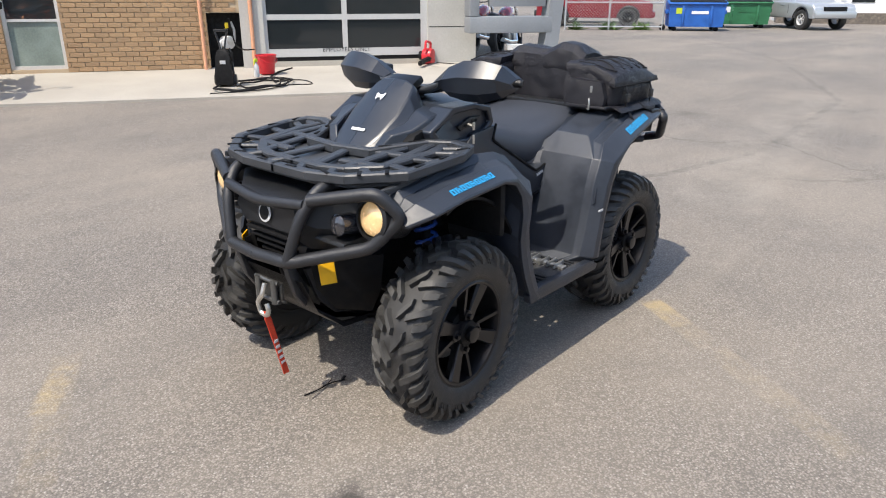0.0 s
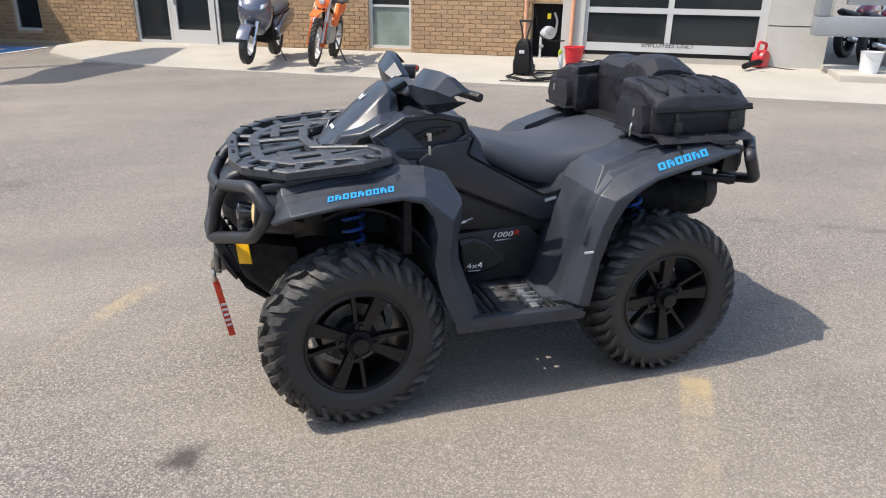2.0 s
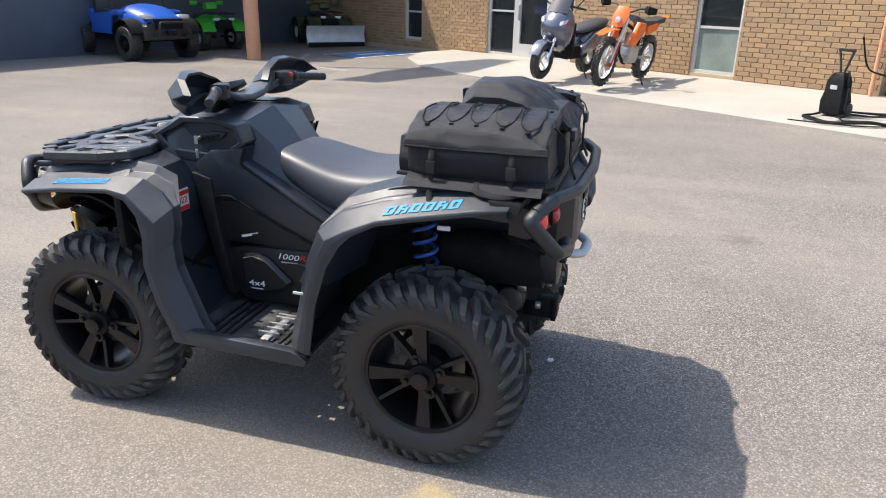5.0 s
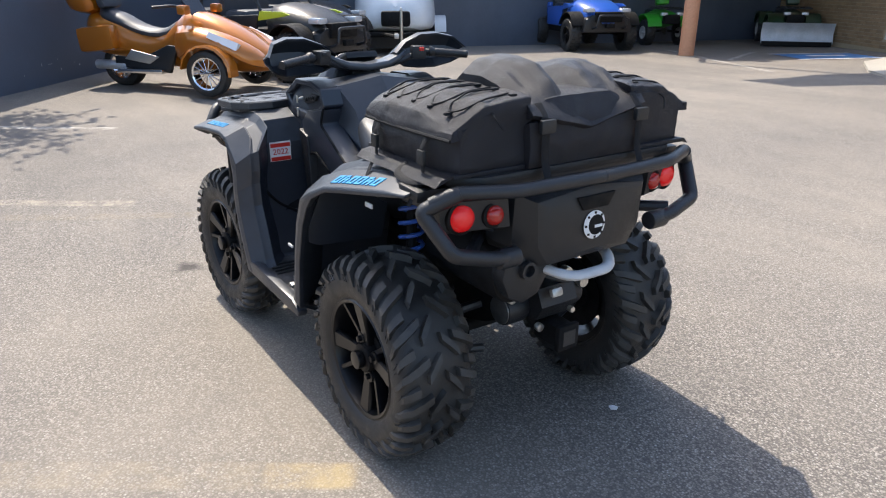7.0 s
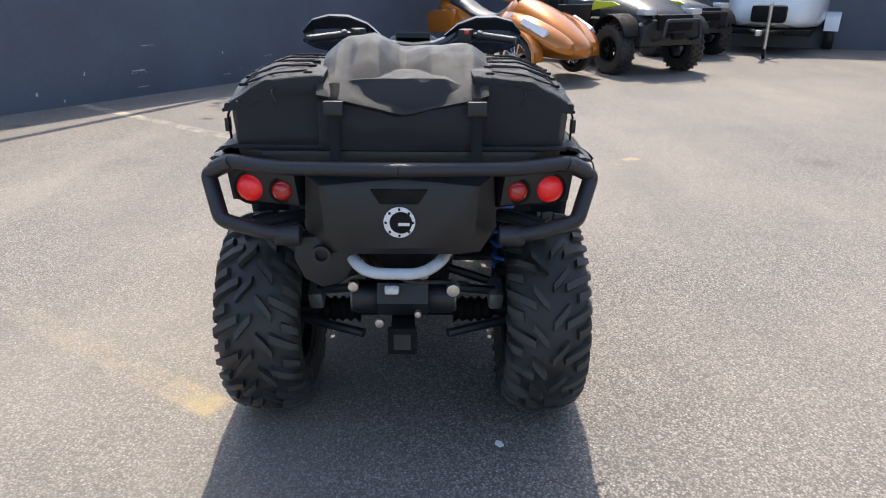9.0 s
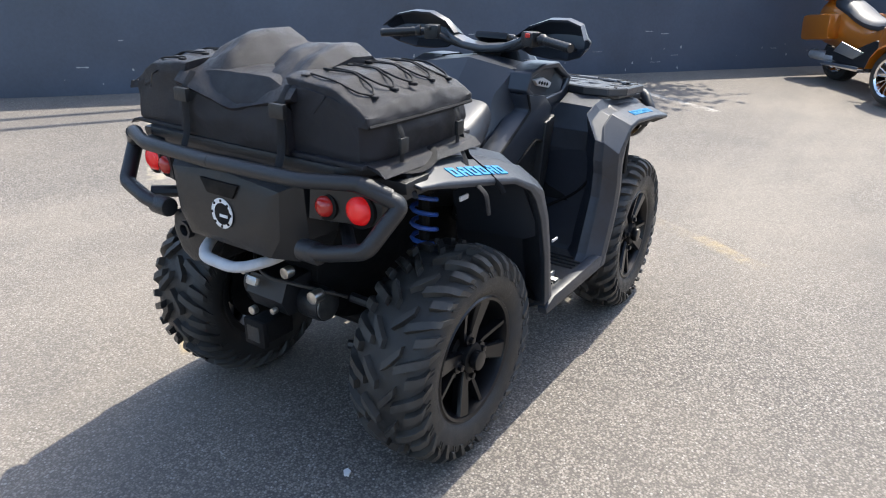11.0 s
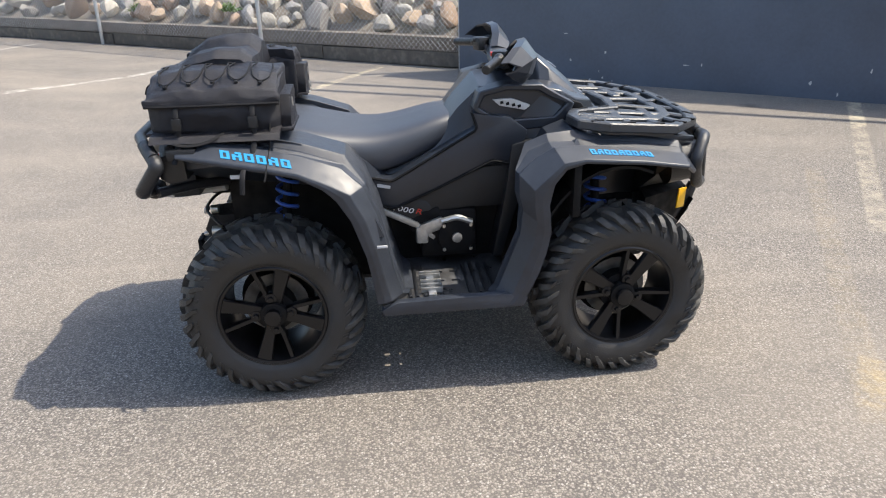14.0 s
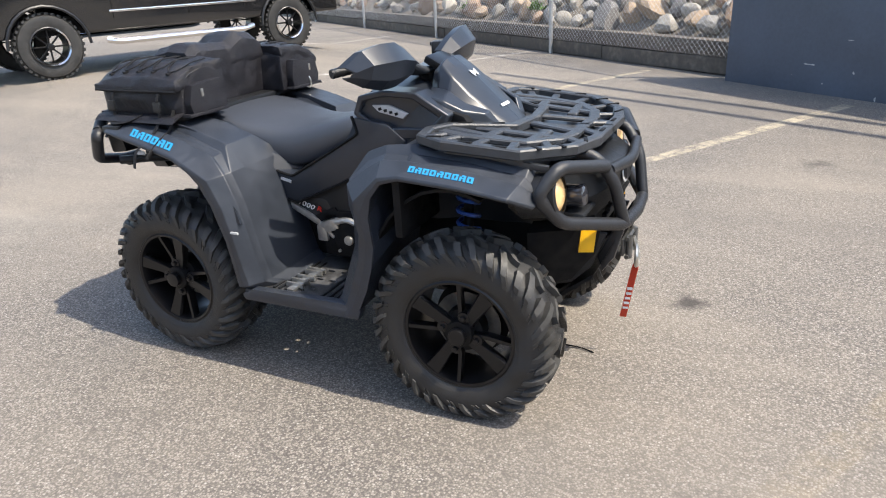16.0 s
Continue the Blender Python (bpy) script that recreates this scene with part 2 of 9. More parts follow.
def asphalt_material():
    m = bpy.data.materials.new("worn asphalt")
    m.use_nodes = True
    nt = m.node_tree
    b = nt.nodes["Principled BSDF"]
    tc = nt.nodes.new("ShaderNodeTexCoord")

    def node(kind, **values):
        n = nt.nodes.new(kind)
        for k, v in values.items():
            n.inputs[k].default_value = v
        return n

    def math_(op, a, c=None, clamp=False):
        n = nt.nodes.new("ShaderNodeMath")
        n.operation, n.use_clamp = op, clamp
        for i, v in enumerate((a, c)):
            if v is None:
                continue
            if isinstance(v, (int, float)):
                n.inputs[i].default_value = v
            else:
                nt.links.new(v, n.inputs[i])
        return n.outputs[0]

    def noisy(scale, detail=3.0, rough=0.5):
        n = node("ShaderNodeTexNoise", Scale=scale, Detail=detail, Roughness=rough)
        nt.links.new(tc.outputs["Object"], n.inputs["Vector"])
        return n.outputs["Fac"]

    def ranged(v, a, c, lo, hi):
        n = node("ShaderNodeMapRange")
        n.inputs["From Min"].default_value, n.inputs["From Max"].default_value = a, c
        n.inputs["To Min"].default_value, n.inputs["To Max"].default_value = lo, hi
        nt.links.new(v, n.inputs["Value"])
        return n.outputs["Result"]

    def mix(f, a, c):
        n = nt.nodes.new("ShaderNodeMix")
        n.data_type = "RGBA"
        if isinstance(f, (int, float)):
            n.inputs[0].default_value = f
        else:
            nt.links.new(f, n.inputs[0])
        for i, v in ((6, a), (7, c)):
            if isinstance(v, tuple):
                n.inputs[i].default_value = (*v, 1)
            else:
                nt.links.new(v, n.inputs[i])
        return n.outputs[2]

    stones = node("ShaderNodeTexVoronoi", Scale=140.0)
    nt.links.new(tc.outputs["Object"], stones.inputs["Vector"])
    tint = nt.nodes.new("ShaderNodeSeparateColor")
    nt.links.new(stones.outputs["Color"], tint.inputs["Color"])
    base = mix(ranged(tint.outputs["Red"], 0.15, 0.95, 0, 1), (0.122, 0.110, 0.098), (0.312, 0.279, 0.242))
    base = mix(ranged(tint.outputs["Green"], 0.91, 1.0, 0, 0.75), base, (0.5, 0.47, 0.43))
    base = mix(ranged(stones.outputs["Distance"], 0.35, 0.75, 0, 0.72), base, (0.065, 0.059, 0.055))
    base = mix(ranged(noisy(0.4, 5), 0.38, 0.66, 0, 0.5), base, (0.272, 0.236, 0.194))
    base = mix(ranged(noisy(1.1, 6, 0.65), 0.5, 0.75, 0, 0.42), base, (0.11, 0.102, 0.095))
    # tyre-swept dust in long streaks
    flow = nt.nodes.new("ShaderNodeMapping")
    flow.inputs["Rotation"].default_value = (0, 0, radians(28))
    flow.inputs["Scale"].default_value = (0.16, 1.1, 1.0)
    nt.links.new(tc.outputs["Object"], flow.inputs["Vector"])
    streak = node("ShaderNodeTexNoise", Scale=1.0, Detail=6.0, Roughness=0.6)
    nt.links.new(flow.outputs["Vector"], streak.inputs["Vector"])
    base = mix(ranged(streak.outputs["Fac"], 0.52, 0.72, 0, 0.38), base, (0.30, 0.262, 0.215))
    base = mix(ranged(streak.outputs["Fac"], 0.47, 0.30, 0, 0.42), base, (0.125, 0.113, 0.102))
    base = mix(ranged(noisy(7.0, 6, 0.7), 0.55, 0.8, 0, 0.22), base, (0.09, 0.083, 0.078))
    # hairline cracks, broken up, on the older paving beyond the parked quad
    split = nt.nodes.new("ShaderNodeSeparateXYZ")
    nt.links.new(tc.outputs["Object"], split.inputs["Vector"])
    tc_x = split.outputs["X"]
    wob = node("ShaderNodeTexNoise", Scale=1.3, Detail=5.0)
    nt.links.new(tc.outputs["Object"], wob.inputs["Vector"])
    bend = nt.nodes.new("ShaderNodeVectorMath")
    bend.operation = "MULTIPLY_ADD"
    bend.inputs[1].default_value = (0.9, 0.9, 0.0)
    nt.links.new(wob.outputs["Color"], bend.inputs[0])
    nt.links.new(tc.outputs["Object"], bend.inputs[2])
    crack = node("ShaderNodeTexVoronoi", Scale=0.33)
    crack.feature = "DISTANCE_TO_EDGE"
    nt.links.new(bend.outputs["Vector"], crack.inputs["Vector"])
    line = math_("MULTIPLY", ranged(crack.outputs["Distance"], 0.002, 0.006, 1, 0), math_("MULTIPLY", ranged(noisy(0.7, 2), 0.5, 0.6, 0, 0.45), ranged(tc_x, 2.5, 5.0, 0, 1)))
    base = mix(line, base, (0.05, 0.045, 0.042))
    xyz = nt.nodes.new("ShaderNodeSeparateXYZ")
    nt.links.new(tc.outputs["Object"], xyz.inputs["Vector"])

    def stripe(x0, y0, x1, y1, half, strength, colour, ragged=9.0, soft=0.02):
        """A worn painted stripe between two places."""
        nonlocal base
        dx, dy = x1 - x0, y1 - y0
        ln = math.hypot(dx, dy)
        dx, dy = dx / ln, dy / ln
        along = math_("ADD", math_("MULTIPLY", math_("SUBTRACT", xyz.outputs["X"], x0), dx), math_("MULTIPLY", math_("SUBTRACT", xyz.outputs["Y"], y0), dy))
        across = math_("ABSOLUTE", math_("SUBTRACT", math_("MULTIPLY", math_("SUBTRACT", xyz.outputs["X"], x0), dy), math_("MULTIPLY", math_("SUBTRACT", xyz.outputs["Y"], y0), dx)))
        inside = math_("MULTIPLY", ranged(across, half, half + soft, 1, 0), math_("MULTIPLY", ranged(along, -soft, soft, 0, 1), ranged(along, ln - soft, ln + soft, 1, 0)))
        wear = ranged(noisy(ragged, 6, 0.75), 0.40, 0.62, 0, 1)
        base = mix(math_("MULTIPLY", math_("MULTIPLY", inside, wear), strength), base, colour)

    def blot(x, y, r, strength, colour):
        """A stain with a ragged rim."""
        nonlocal base
        dx, dy = math_("SUBTRACT", xyz.outputs["X"], x), math_("SUBTRACT", xyz.outputs["Y"], y)
        d = math_("SQRT", math_("ADD", math_("MULTIPLY", dx, dx), math_("MULTIPLY", dy, dy)))
        d = math_("ADD", d, math_("MULTIPLY", math_("SUBTRACT", noisy(14, 5), 0.5), r * 1.8))
        base = mix(math_("MULTIPLY", ranged(d, r * 0.25, r, 1, 0), strength), base, colour)

    yellow, white = (0.44, 0.33, 0.155), (0.55, 0.52, 0.47)
    stripe(0.75, -0.66, 0.03, -1.72, 0.055, 0.24, (0.38, 0.31, 0.2))
    stripe(0.76, -0.64, 0.60, -0.88, 0.048, 0.5, yellow, 5.0)
    stripe(-1.68, 0.62, -1.46, 0.92, 0.04, 0.52, yellow, 5.0)
    stripe(-2.9, -1.75, -1.42, 1.02, 0.05, 0.1, yellow)
    stripe(-2.55, 1.5, -2.75, 1.75, 0.04, 0.6, yellow, 6.0)
    stripe(0.10, -6.85, 1.55, -4.6, 0.05, 0.75, (0.5, 0.43, 0.3))
    stripe(-2.05, -4.95, -0.5, -2.7, 0.05, 0.7, (0.52, 0.45, 0.32))
    stripe(-4.45, -3.6, -2.6, -0.6, 0.05, 0.42, (0.48, 0.42, 0.31))
    stripe(-4.5, -3.68, -3.9, -2.7, 0.05, 0.5, (0.52, 0.45, 0.31))
    stripe(-6.4, -2.45, -5.3, -0.2, 0.05, 0.75, white)
    stripe(2.2, -8.8, 4.4, -5.6, 0.05, 0.7, white)
    stripe(6.3, -11.2, 8.2, -8.2, 0.05, 0.6, white)
    stripe(-8.4, 12.2, -4.4, 9.9, 0.05, 0.6, white)
    stripe(-6.9, 13.2, -6.1, 11.2, 0.05, 0.6, white)
    for x, y, r, k in ((-1.24, -0.6, 0.10, 0.85), (-1.8, -3.02, 0.13, 0.6), (-3.4, -3.6, 0.12, 0.5), (1.9, 2.3, 0.16, 0.35), (-2.6, 3.2, 0.22, 0.3), (6.2, 1.4, 0.3, 0.35)):
        blot(x, y, r, k, (0.045, 0.04, 0.037))
    # sealed seams and a paler patch beyond the quad
    seam = (0.085, 0.078, 0.072)
    trail = ((21.0, 7.86), (13.5, 2.6), (8.6, 0.25), (4.8, 0.1), (3.3, 0.4), (2.4, 1.0))
    for (x0, y0), (x1, y1) in zip(trail, trail[1:]):
        stripe(x0, y0, x1, y1, 0.035, 0.55, seam, 3.0)
    stripe(2.6, -0.2, 9.0, 0.6, 0.25, 0.3, (0.33, 0.30, 0.255), 2.0, 0.25)
    stripe(3.2, 3.4, 8.5, 8.0, 0.8, 0.3, (0.31, 0.275, 0.23), 1.5, 0.5)
    nt.links.new(base, b.inputs["Base Color"])
    b.inputs["Roughness"].default_value = 0.85
    b.inputs["Specular IOR Level"].default_value = 0.35
    bump = node("ShaderNodeBump", Strength=0.5, Distance=0.003)
    nt.links.new(math_("ADD", math_("MULTIPLY", stones.outputs["Distance"], -1.0), math_("MULTIPLY", noisy(260, 2), 0.6)), bump.inputs["Height"])
    nt.links.new(bump.outputs["Normal"], b.inputs["Normal"])
    return m


ASPHALT = asphalt_material()
axis = [-900, -300, -120, -60, -40] + [-30 + 1.0 * k for k in range(61)] + [40, 60, 120, 300, 900]
bm = bmesh.new()
grid = [[bm.verts.new((x, y, ground_z(x, y))) for x in axis] for y in axis]
for j in range(len(axis) - 1):
    for i in range(len(axis) - 1):
        bm.faces.new((grid[j][i], grid[j][i + 1], grid[j + 1][i + 1], grid[j + 1][i]))
tagged(link("ground", bm, ASPHALT, smooth=60), "worn brown-grey asphalt lot with faded yellow lines and oil spots", "asphalt lot", kind="structure")

# ---- walls ----
NAVY = material("dark slate painted wall", (0.070, 0.088, 0.121), 0.45, grain=0.06, scale=30, bump=0.25, bump_scale=60, stain=0.16, stain_scale=1.3)
SCUFF = material("scraped plaster", (0.45, 0.45, 0.44), 0.8, grain=0.2)
CONCRETE = material("pale concrete", (0.36, 0.335, 0.29), 0.85, grain=0.1, scale=60, bump=0.3, bump_scale=200, stain=0.1, stain_scale=1.2)
BRICK = material("tan brick", (0.33, 0.215, 0.12), 0.85, grain=0.12, scale=60, bump=0.4, bump_scale=160, stain=0.08, spread=0.16)
MORTAR = material("brick mortar", (0.42, 0.33, 0.225), 0.9, grain=0.15, scale=80, bump=0.3)
GREY_BLOCK = material("grey painted block", (0.42, 0.41, 0.38), 0.75, grain=0.06, scale=40, bump=0.25, stain=0.08, stain_scale=2)
ALU = material("anodised aluminium", (0.62, 0.61, 0.59), 0.38, 0.35, grain=0.06)
DOOR_WHITE = material("white enamelled rail", (0.45, 0.45, 0.44), 0.4, grain=0.05)
GLASS = material("dark shop glass", (0.018, 0.022, 0.024), 0.05, grain=0.02, spec=0.6)
FROST = material("lower glass panel", (0.20, 0.245, 0.22), 0.2, grain=0.08, stain=0.2, stain_scale=2.5)
COPPER = material("salmon painted pipe", (0.60, 0.30, 0.18), 0.5, grain=0.08, scale=30)
BLACK_INK = material("black lettering", (0.015, 0.015, 0.016), 0.5)

WN, WD, WS = Vector((0.596, 0.803, 0)), Vector((0.803, -0.596, 0)), -5.45


def wall_at(u, s=WS, z=0.0):
    p = WN * s + WD * u
    return Vector((p.x, p.y, z))


WALL_END = 2.95
p0, p1 = wall_at(-12.4), wall_at(WALL_END)
wall = link("wall_west", moved(box((0, 0, 0.80), ((p1 - p0).length, 0.2, 1.8)), frame_to((p0 + p1) / 2 - WN * 0.1, WD, (0, 0, 1))), NAVY)
tagged(wall, "dark slate painted wall with scraped marks near its foot", "wall", kind="structure")
rng = random.Random(4)
for k in range(30):
    u = rng.uniform(-9.0, WALL_END - 0.3)
    z = 0.12 + abs(rng.gauss(0.18, 0.16))
    bm = bmesh.new()
    n = rng.randint(5, 8)
    r = rng.uniform(0.004, 0.016)
    vs = [bm.verts.new((r * rng.uniform(0.3, 1.3) * math.cos(2 * math.pi * i / n), r * rng.uniform(0.4, 2.2) * math.sin(2 * math.pi * i / n), 0)) for i in range(n)]
    bm.faces.new(vs)
    ob = link("scrape", bm, SCUFF, wall)
    ob.matrix_basis = frame_to(wall_at(u, WS + 0.003, z), -WD, WN)
for k in range(20):
    # long grazes left by handlebars and boxes
    u = rng.uniform(-9.0, WALL_END - 0.5)
    z = rng.choice((0.22, 0.36, 0.38, 0.62)) + rng.gauss(0, 0.03)
    ln, th = rng.uniform(0.03, 0.16), rng.uniform(0.003, 0.009)
    bm = bmesh.new()
    n = 6
    upper = [(ln * (i / n - 0.5), th * rng.uniform(0.2, 1.0)) for i in range(n + 1)]
    lower = [(ln * (0.5 - i / n), -th * rng.uniform(0.2, 1.0)) for i in range(n + 1)]
    bm.faces.new([bm.verts.new((x, y, 0)) for x, y in upper + lower])
    ob = link("scrape", bm, SCUFF, wall)
    ob.matrix_basis = frame_to(wall_at(u, WS + 0.003, max(0.2, z)), -WD, WN)
b0, b1 = Vector((-13.2, 2.55, 0)), Vector((-9.1, 17.75, 0))
bd = (b1 - b0).normalized()
bn = Vector((bd.y, -bd.x, 0))
tagged(link("wall_back", moved(box((0, 0, 1.6), ((b1 - b0).length + 0.3, 0.2, 3.4)), frame_to((b0 + b1) / 2 - bn * 0.1, bd, (0, 0, 1))), NAVY), "dark slate painted back wall", "wall", kind="structure")

# concrete apron before the shop
bm = bmesh.new()
edge = [front_at(-9.9, 7.95), front_at(-8.6, 7.25), front_at(-6.6, 6.85), front_at(3.75, 6.80), front_at(5.35, 8.35), front_at(4.6, 9.2), front_at(4.6, 10.2), front_at(-10.6, 10.2), front_at(-10.6, 8.9)]
low = [bm.verts.new((p.x, p.y, ground_z(p.x, p.y) - 0.1)) for p in edge]
top = [bm.verts.new((p.x, p.y, ground_z(p.x, p.y) + 0.035 + 0.04 * step01((p.x * FN.x + p.y * FN.y - 7) / 2.8))) for p in edge]
bm.faces.new(top)
for i in range(len(edge)):
    j = (i + 1) % len(edge)
    bm.faces.new((low[i], low[j], top[j], top[i]))
tagged(link("pavement", bm, CONCRETE), "pale concrete apron before the shop front", "pavement", kind="structure")


# ---- the quad ----
WB, HUB_Z, TYRE_R = 0.638, 0.33, 0.337
atv = thing("all_terrain_vehicle", pose(0, 0, 0), "charcoal and black four-wheel all-terrain vehicle with blue decals, parked on asphalt", "quad bike")


def smoothed(ob, levels=2):
    mod = ob.modifiers.new("soften", "SUBSURF")
    mod.levels = mod.render_levels = levels
    return ob


def bevelled_edges(ob, width):
    """Moulded plastic: rounded creases."""
    mod = ob.modifiers.new("edge", "BEVEL")
    mod.width, mod.segments, mod.limit_method, mod.angle_limit = width, 2, "ANGLE", radians(18)
    return ob


def tyre_mesh(width, r=TYRE_R, pitches=18, rim=0.194):
    """Off-road tyre about the y axis: round-shouldered carcass and slim slanted lugs that run from the tread down the wall."""
    w = width / 2
    base = r - 0.021
    half = [(base + 0.002, 0.0), (base, w * 0.3), (base - 0.004, w * 0.55), (base - 0.011, w * 0.75), (base - 0.025, w * 0.9), (base - 0.044, w * 0.985), (base - 0.068, w), (base - 0.092, w * 0.975),
            (base - 0.108, w * 0.92), (rim + 0.008, w * 0.87), (rim, w * 0.86), (rim - 0.004, w * 0.78)]
    bm = lathe([(a, -y) for a, y in reversed(half)] + half[1:], 72)
    verts, faces = [], []

    def on_wall(p):
        """Radius, offset and outward direction at a run along the half profile."""
        i = min(int(p), len(half) - 2)
        f = p - i
        (r0, y0), (r1, y1) = half[i], half[i + 1]
        ln = math.hypot(r1 - r0, y1 - y0)
        return r0 + (r1 - r0) * f, y0 + (y1 - y0) * f, (y1 - y0) / ln, (r0 - r1) / ln

    def lug(stations, s):
        """A raised bar through stations of (run along the profile, angle, half breadth, height)."""
        k = len(verts)
        for p, a, hw, h in stations:
            rr, y, nr, ny = on_wall(p)
            for off, ww in ((-0.006, 1.3), (-0.006, -1.3), (h, -0.9), (h, 0.9)):
                rad, aa = rr + nr * off, a + hw * ww / rr
                verts.append((rad * math.cos(aa), s * (y + ny * off), rad * math.sin(aa)))
        n = len(stations)
        faces.append([k, k + 1, k + 2, k + 3])
        faces.append([k + 4 * n - 1, k + 4 * n - 2, k + 4 * n - 3, k + 4 * n - 4])
        for j in range(n - 1):
            b = k + 4 * j
            for i in range(4):
                faces.append([b + i, b + 4 + i, b + 4 + (i + 1) % 4, b + (i + 1) % 4])

    d = 2 * math.pi / pitches
    jig = random.Random(7)
    for i in range(pitches):
        for s in (-1, 1):
            a = d * (i + (0.5 if s > 0 else 0))
            j1, j2 = jig.uniform(-0.015, 0.015), jig.uniform(-0.015, 0.015)
            lug(((1.2, a + 0.16, 0.012, 0.0205), (2.2, a + 0.11, 0.013, 0.021), (3.2, a + 0.06, 0.012, 0.020), (4.0, a + 0.02, 0.011, 0.017), (4.8, a - 0.04, 0.010, 0.011), (5.5, a - 0.085 + j1, 0.008, 0.005)), s)
            a += d * 0.5
            lug(((2.4, a + 0.08, 0.013, 0.0205), (3.2, a + 0.05, 0.013, 0.020), (4.0, a + 0.01, 0.011, 0.016), (4.7, a - 0.04 + j2, 0.009, 0.008)), s)
            lug(((0.15, a + 0.34, 0.012, 0.020), (0.8, a + 0.26, 0.014, 0.021), (1.45, a + 0.17, 0.012, 0.021)), s)
            # short raised brackets on the wall between the bars
            for da in (-0.03, 0.02):
                lug(((4.7, a + da, 0.0024, 0.004), (5.5, a + da - 0.055, 0.0024, 0.0035)), s)
    tread = bmesh.new()
    vs = [tread.verts.new(v) for v in verts]
    for f in faces:
        tread.faces.new([vs[i] for i in f])
    return bm, tread


def rim_mesh(width, rr=0.183):
    """Alloy rim with four wide and four thin spokes; its face looks along -y."""
    w = width / 2
    lip = [(rr + 0.010, -w * 0.70), (rr + 0.016, -w * 0.85), (rr + 0.010, -w * 0.90), (rr + 0.001, -w * 0.87), (rr - 0.004, -w * 0.74), (rr - 0.012, -w * 0.3),
           (rr - 0.014, w * 0.75), (rr + 0.01, w * 0.8)]
    bm = lathe(lip, 56)

    def spoke(angle, w0, w1, y0, y1, lean):
        c, s = math.cos(angle), math.sin(angle)
        pts = []
        for rad, ww, yy in ((0.03, w0, y0), (0.09, w0 * 1.05, y0 - 0.004), (rr - 0.002, w1, y1)):
            for du, dy in ((-ww, 0.0), (-ww * 0.8, -0.010), (ww * 0.8, -0.010), (ww, 0.0), (ww * 0.7, 0.024), (-ww * 0.7, 0.024)):
                u = du + lean * rad / rr
                pts.append((rad * c - u * s, yy + dy, rad * s + u * c))
        return loft([pts[:6], pts[6:12], pts[12:]])

    for k in range(4):
        bm = join(bm, spoke(radians(77 + 90 * k), 0.021, 0.031, -w * 0.60, -w * 0.76, 0.012))
        bm = join(bm, spoke(radians(118 + 90 * k), 0.008, 0.008, -w * 0.56, -w * 0.74, -0.016))
        a = radians(100 + 90 * k)
        bm = join(bm, disc((0.062 * math.cos(a), -w * 0.6, 0.062 * math.sin(a)), 0.021, 0.03, n=14, bev=0.004))
    return bm


def build_wheel(width, name_label):
    w = width / 2
    hub = part("wheel", join(disc((0, -w * 0.64, 0), 0.048, 0.04, n=24, bev=0.006), disc((0, w * 0.1, 0), 0.075, w * 1.2, n=20)), DARK, atv, name_label)
    carcass, lugs = tyre_mesh(width)
    part("tyre", carcass, RUBBER, hub, "black knobbly mud tyre", 30)
    tagged(part("tread", lugs, TREAD, hub, "dusty angled tread lugs", 30), kind="stuff")
    part("rim", rim_mesh(width), RIM, hub, "gloss black split-spoke alloy rim", 40)
    part("hub_cap", disc((0, -w * 0.66 - 0.032, 0), 0.03, 0.022, n=20, bev=0.004), RIM, hub)
    part("brake_disc", disc((0, w * 0.05, 0), 0.118, 0.005, n=36), BRAKE, hub, "dull steel brake disc")
    # added near-black disc, standing in for the shade deep in the wheel
    part("wheel_well", disc((0, w * 0.55, 0), 0.135, 0.006, n=32), DARK, hub)
    for k in range(4):
        a = radians(100 + 90 * k)
        part("wheel_nut", disc((0.062 * math.cos(a), -w * 0.6 - 0.016, 0.062 * math.sin(a)), 0.011, 0.022, n=6, bev=0.002), RIM, hub)
    return hub


front = build_wheel(0.205, "")
rear = build_wheel(0.252, "")
front.matrix_basis = pose(-WB + 0.005, -0.482, HUB_Z, 0, 18, 3)
rear.matrix_basis = pose(WB, -0.445, HUB_Z, 0, -12, 0)
copy_thing(front, pose(-WB - 0.005, 0.482, HUB_Z, 0, 25, 183))
copy_thing(rear, pose(WB, 0.445, HUB_Z, 0, 7, 180))

# frame, engine and running gear
part("frame", hull([
    (-0.92, [(0, 0.40), (0.10, 0.40), (0.13, 0.48), (0.16, 0.58), (0.1, 0.64), (0, 0.64)]),
    (-0.75, [(0, 0.31), (0.13, 0.31), (0.17, 0.42), (0.18, 0.60), (0.14, 0.74), (0, 0.75)]),
    (-0.40, [(0, 0.29), (0.14, 0.29), (0.17, 0.40), (0.18, 0.58), (0.16, 0.76), (0, 0.78)]),
    (0.0, [(0, 0.28), (0.15, 0.28), (0.17, 0.38), (0.18, 0.55), (0.16, 0.74), (0, 0.76)]),
    (0.40, [(0, 0.29), (0.14, 0.29), (0.16, 0.40), (0.17, 0.58), (0.15, 0.76), (0, 0.78)]),
    (0.70, [(0, 0.36), (0.10, 0.36), (0.13, 0.44), (0.14, 0.60), (0.13, 0.76), (0, 0.78)]),
    (0.82, [(0, 0.42), (0.08, 0.42), (0.1, 0.48), (0.1, 0.58), (0.1, 0.7), (0, 0.72)])]), DARK, atv, "", 25)
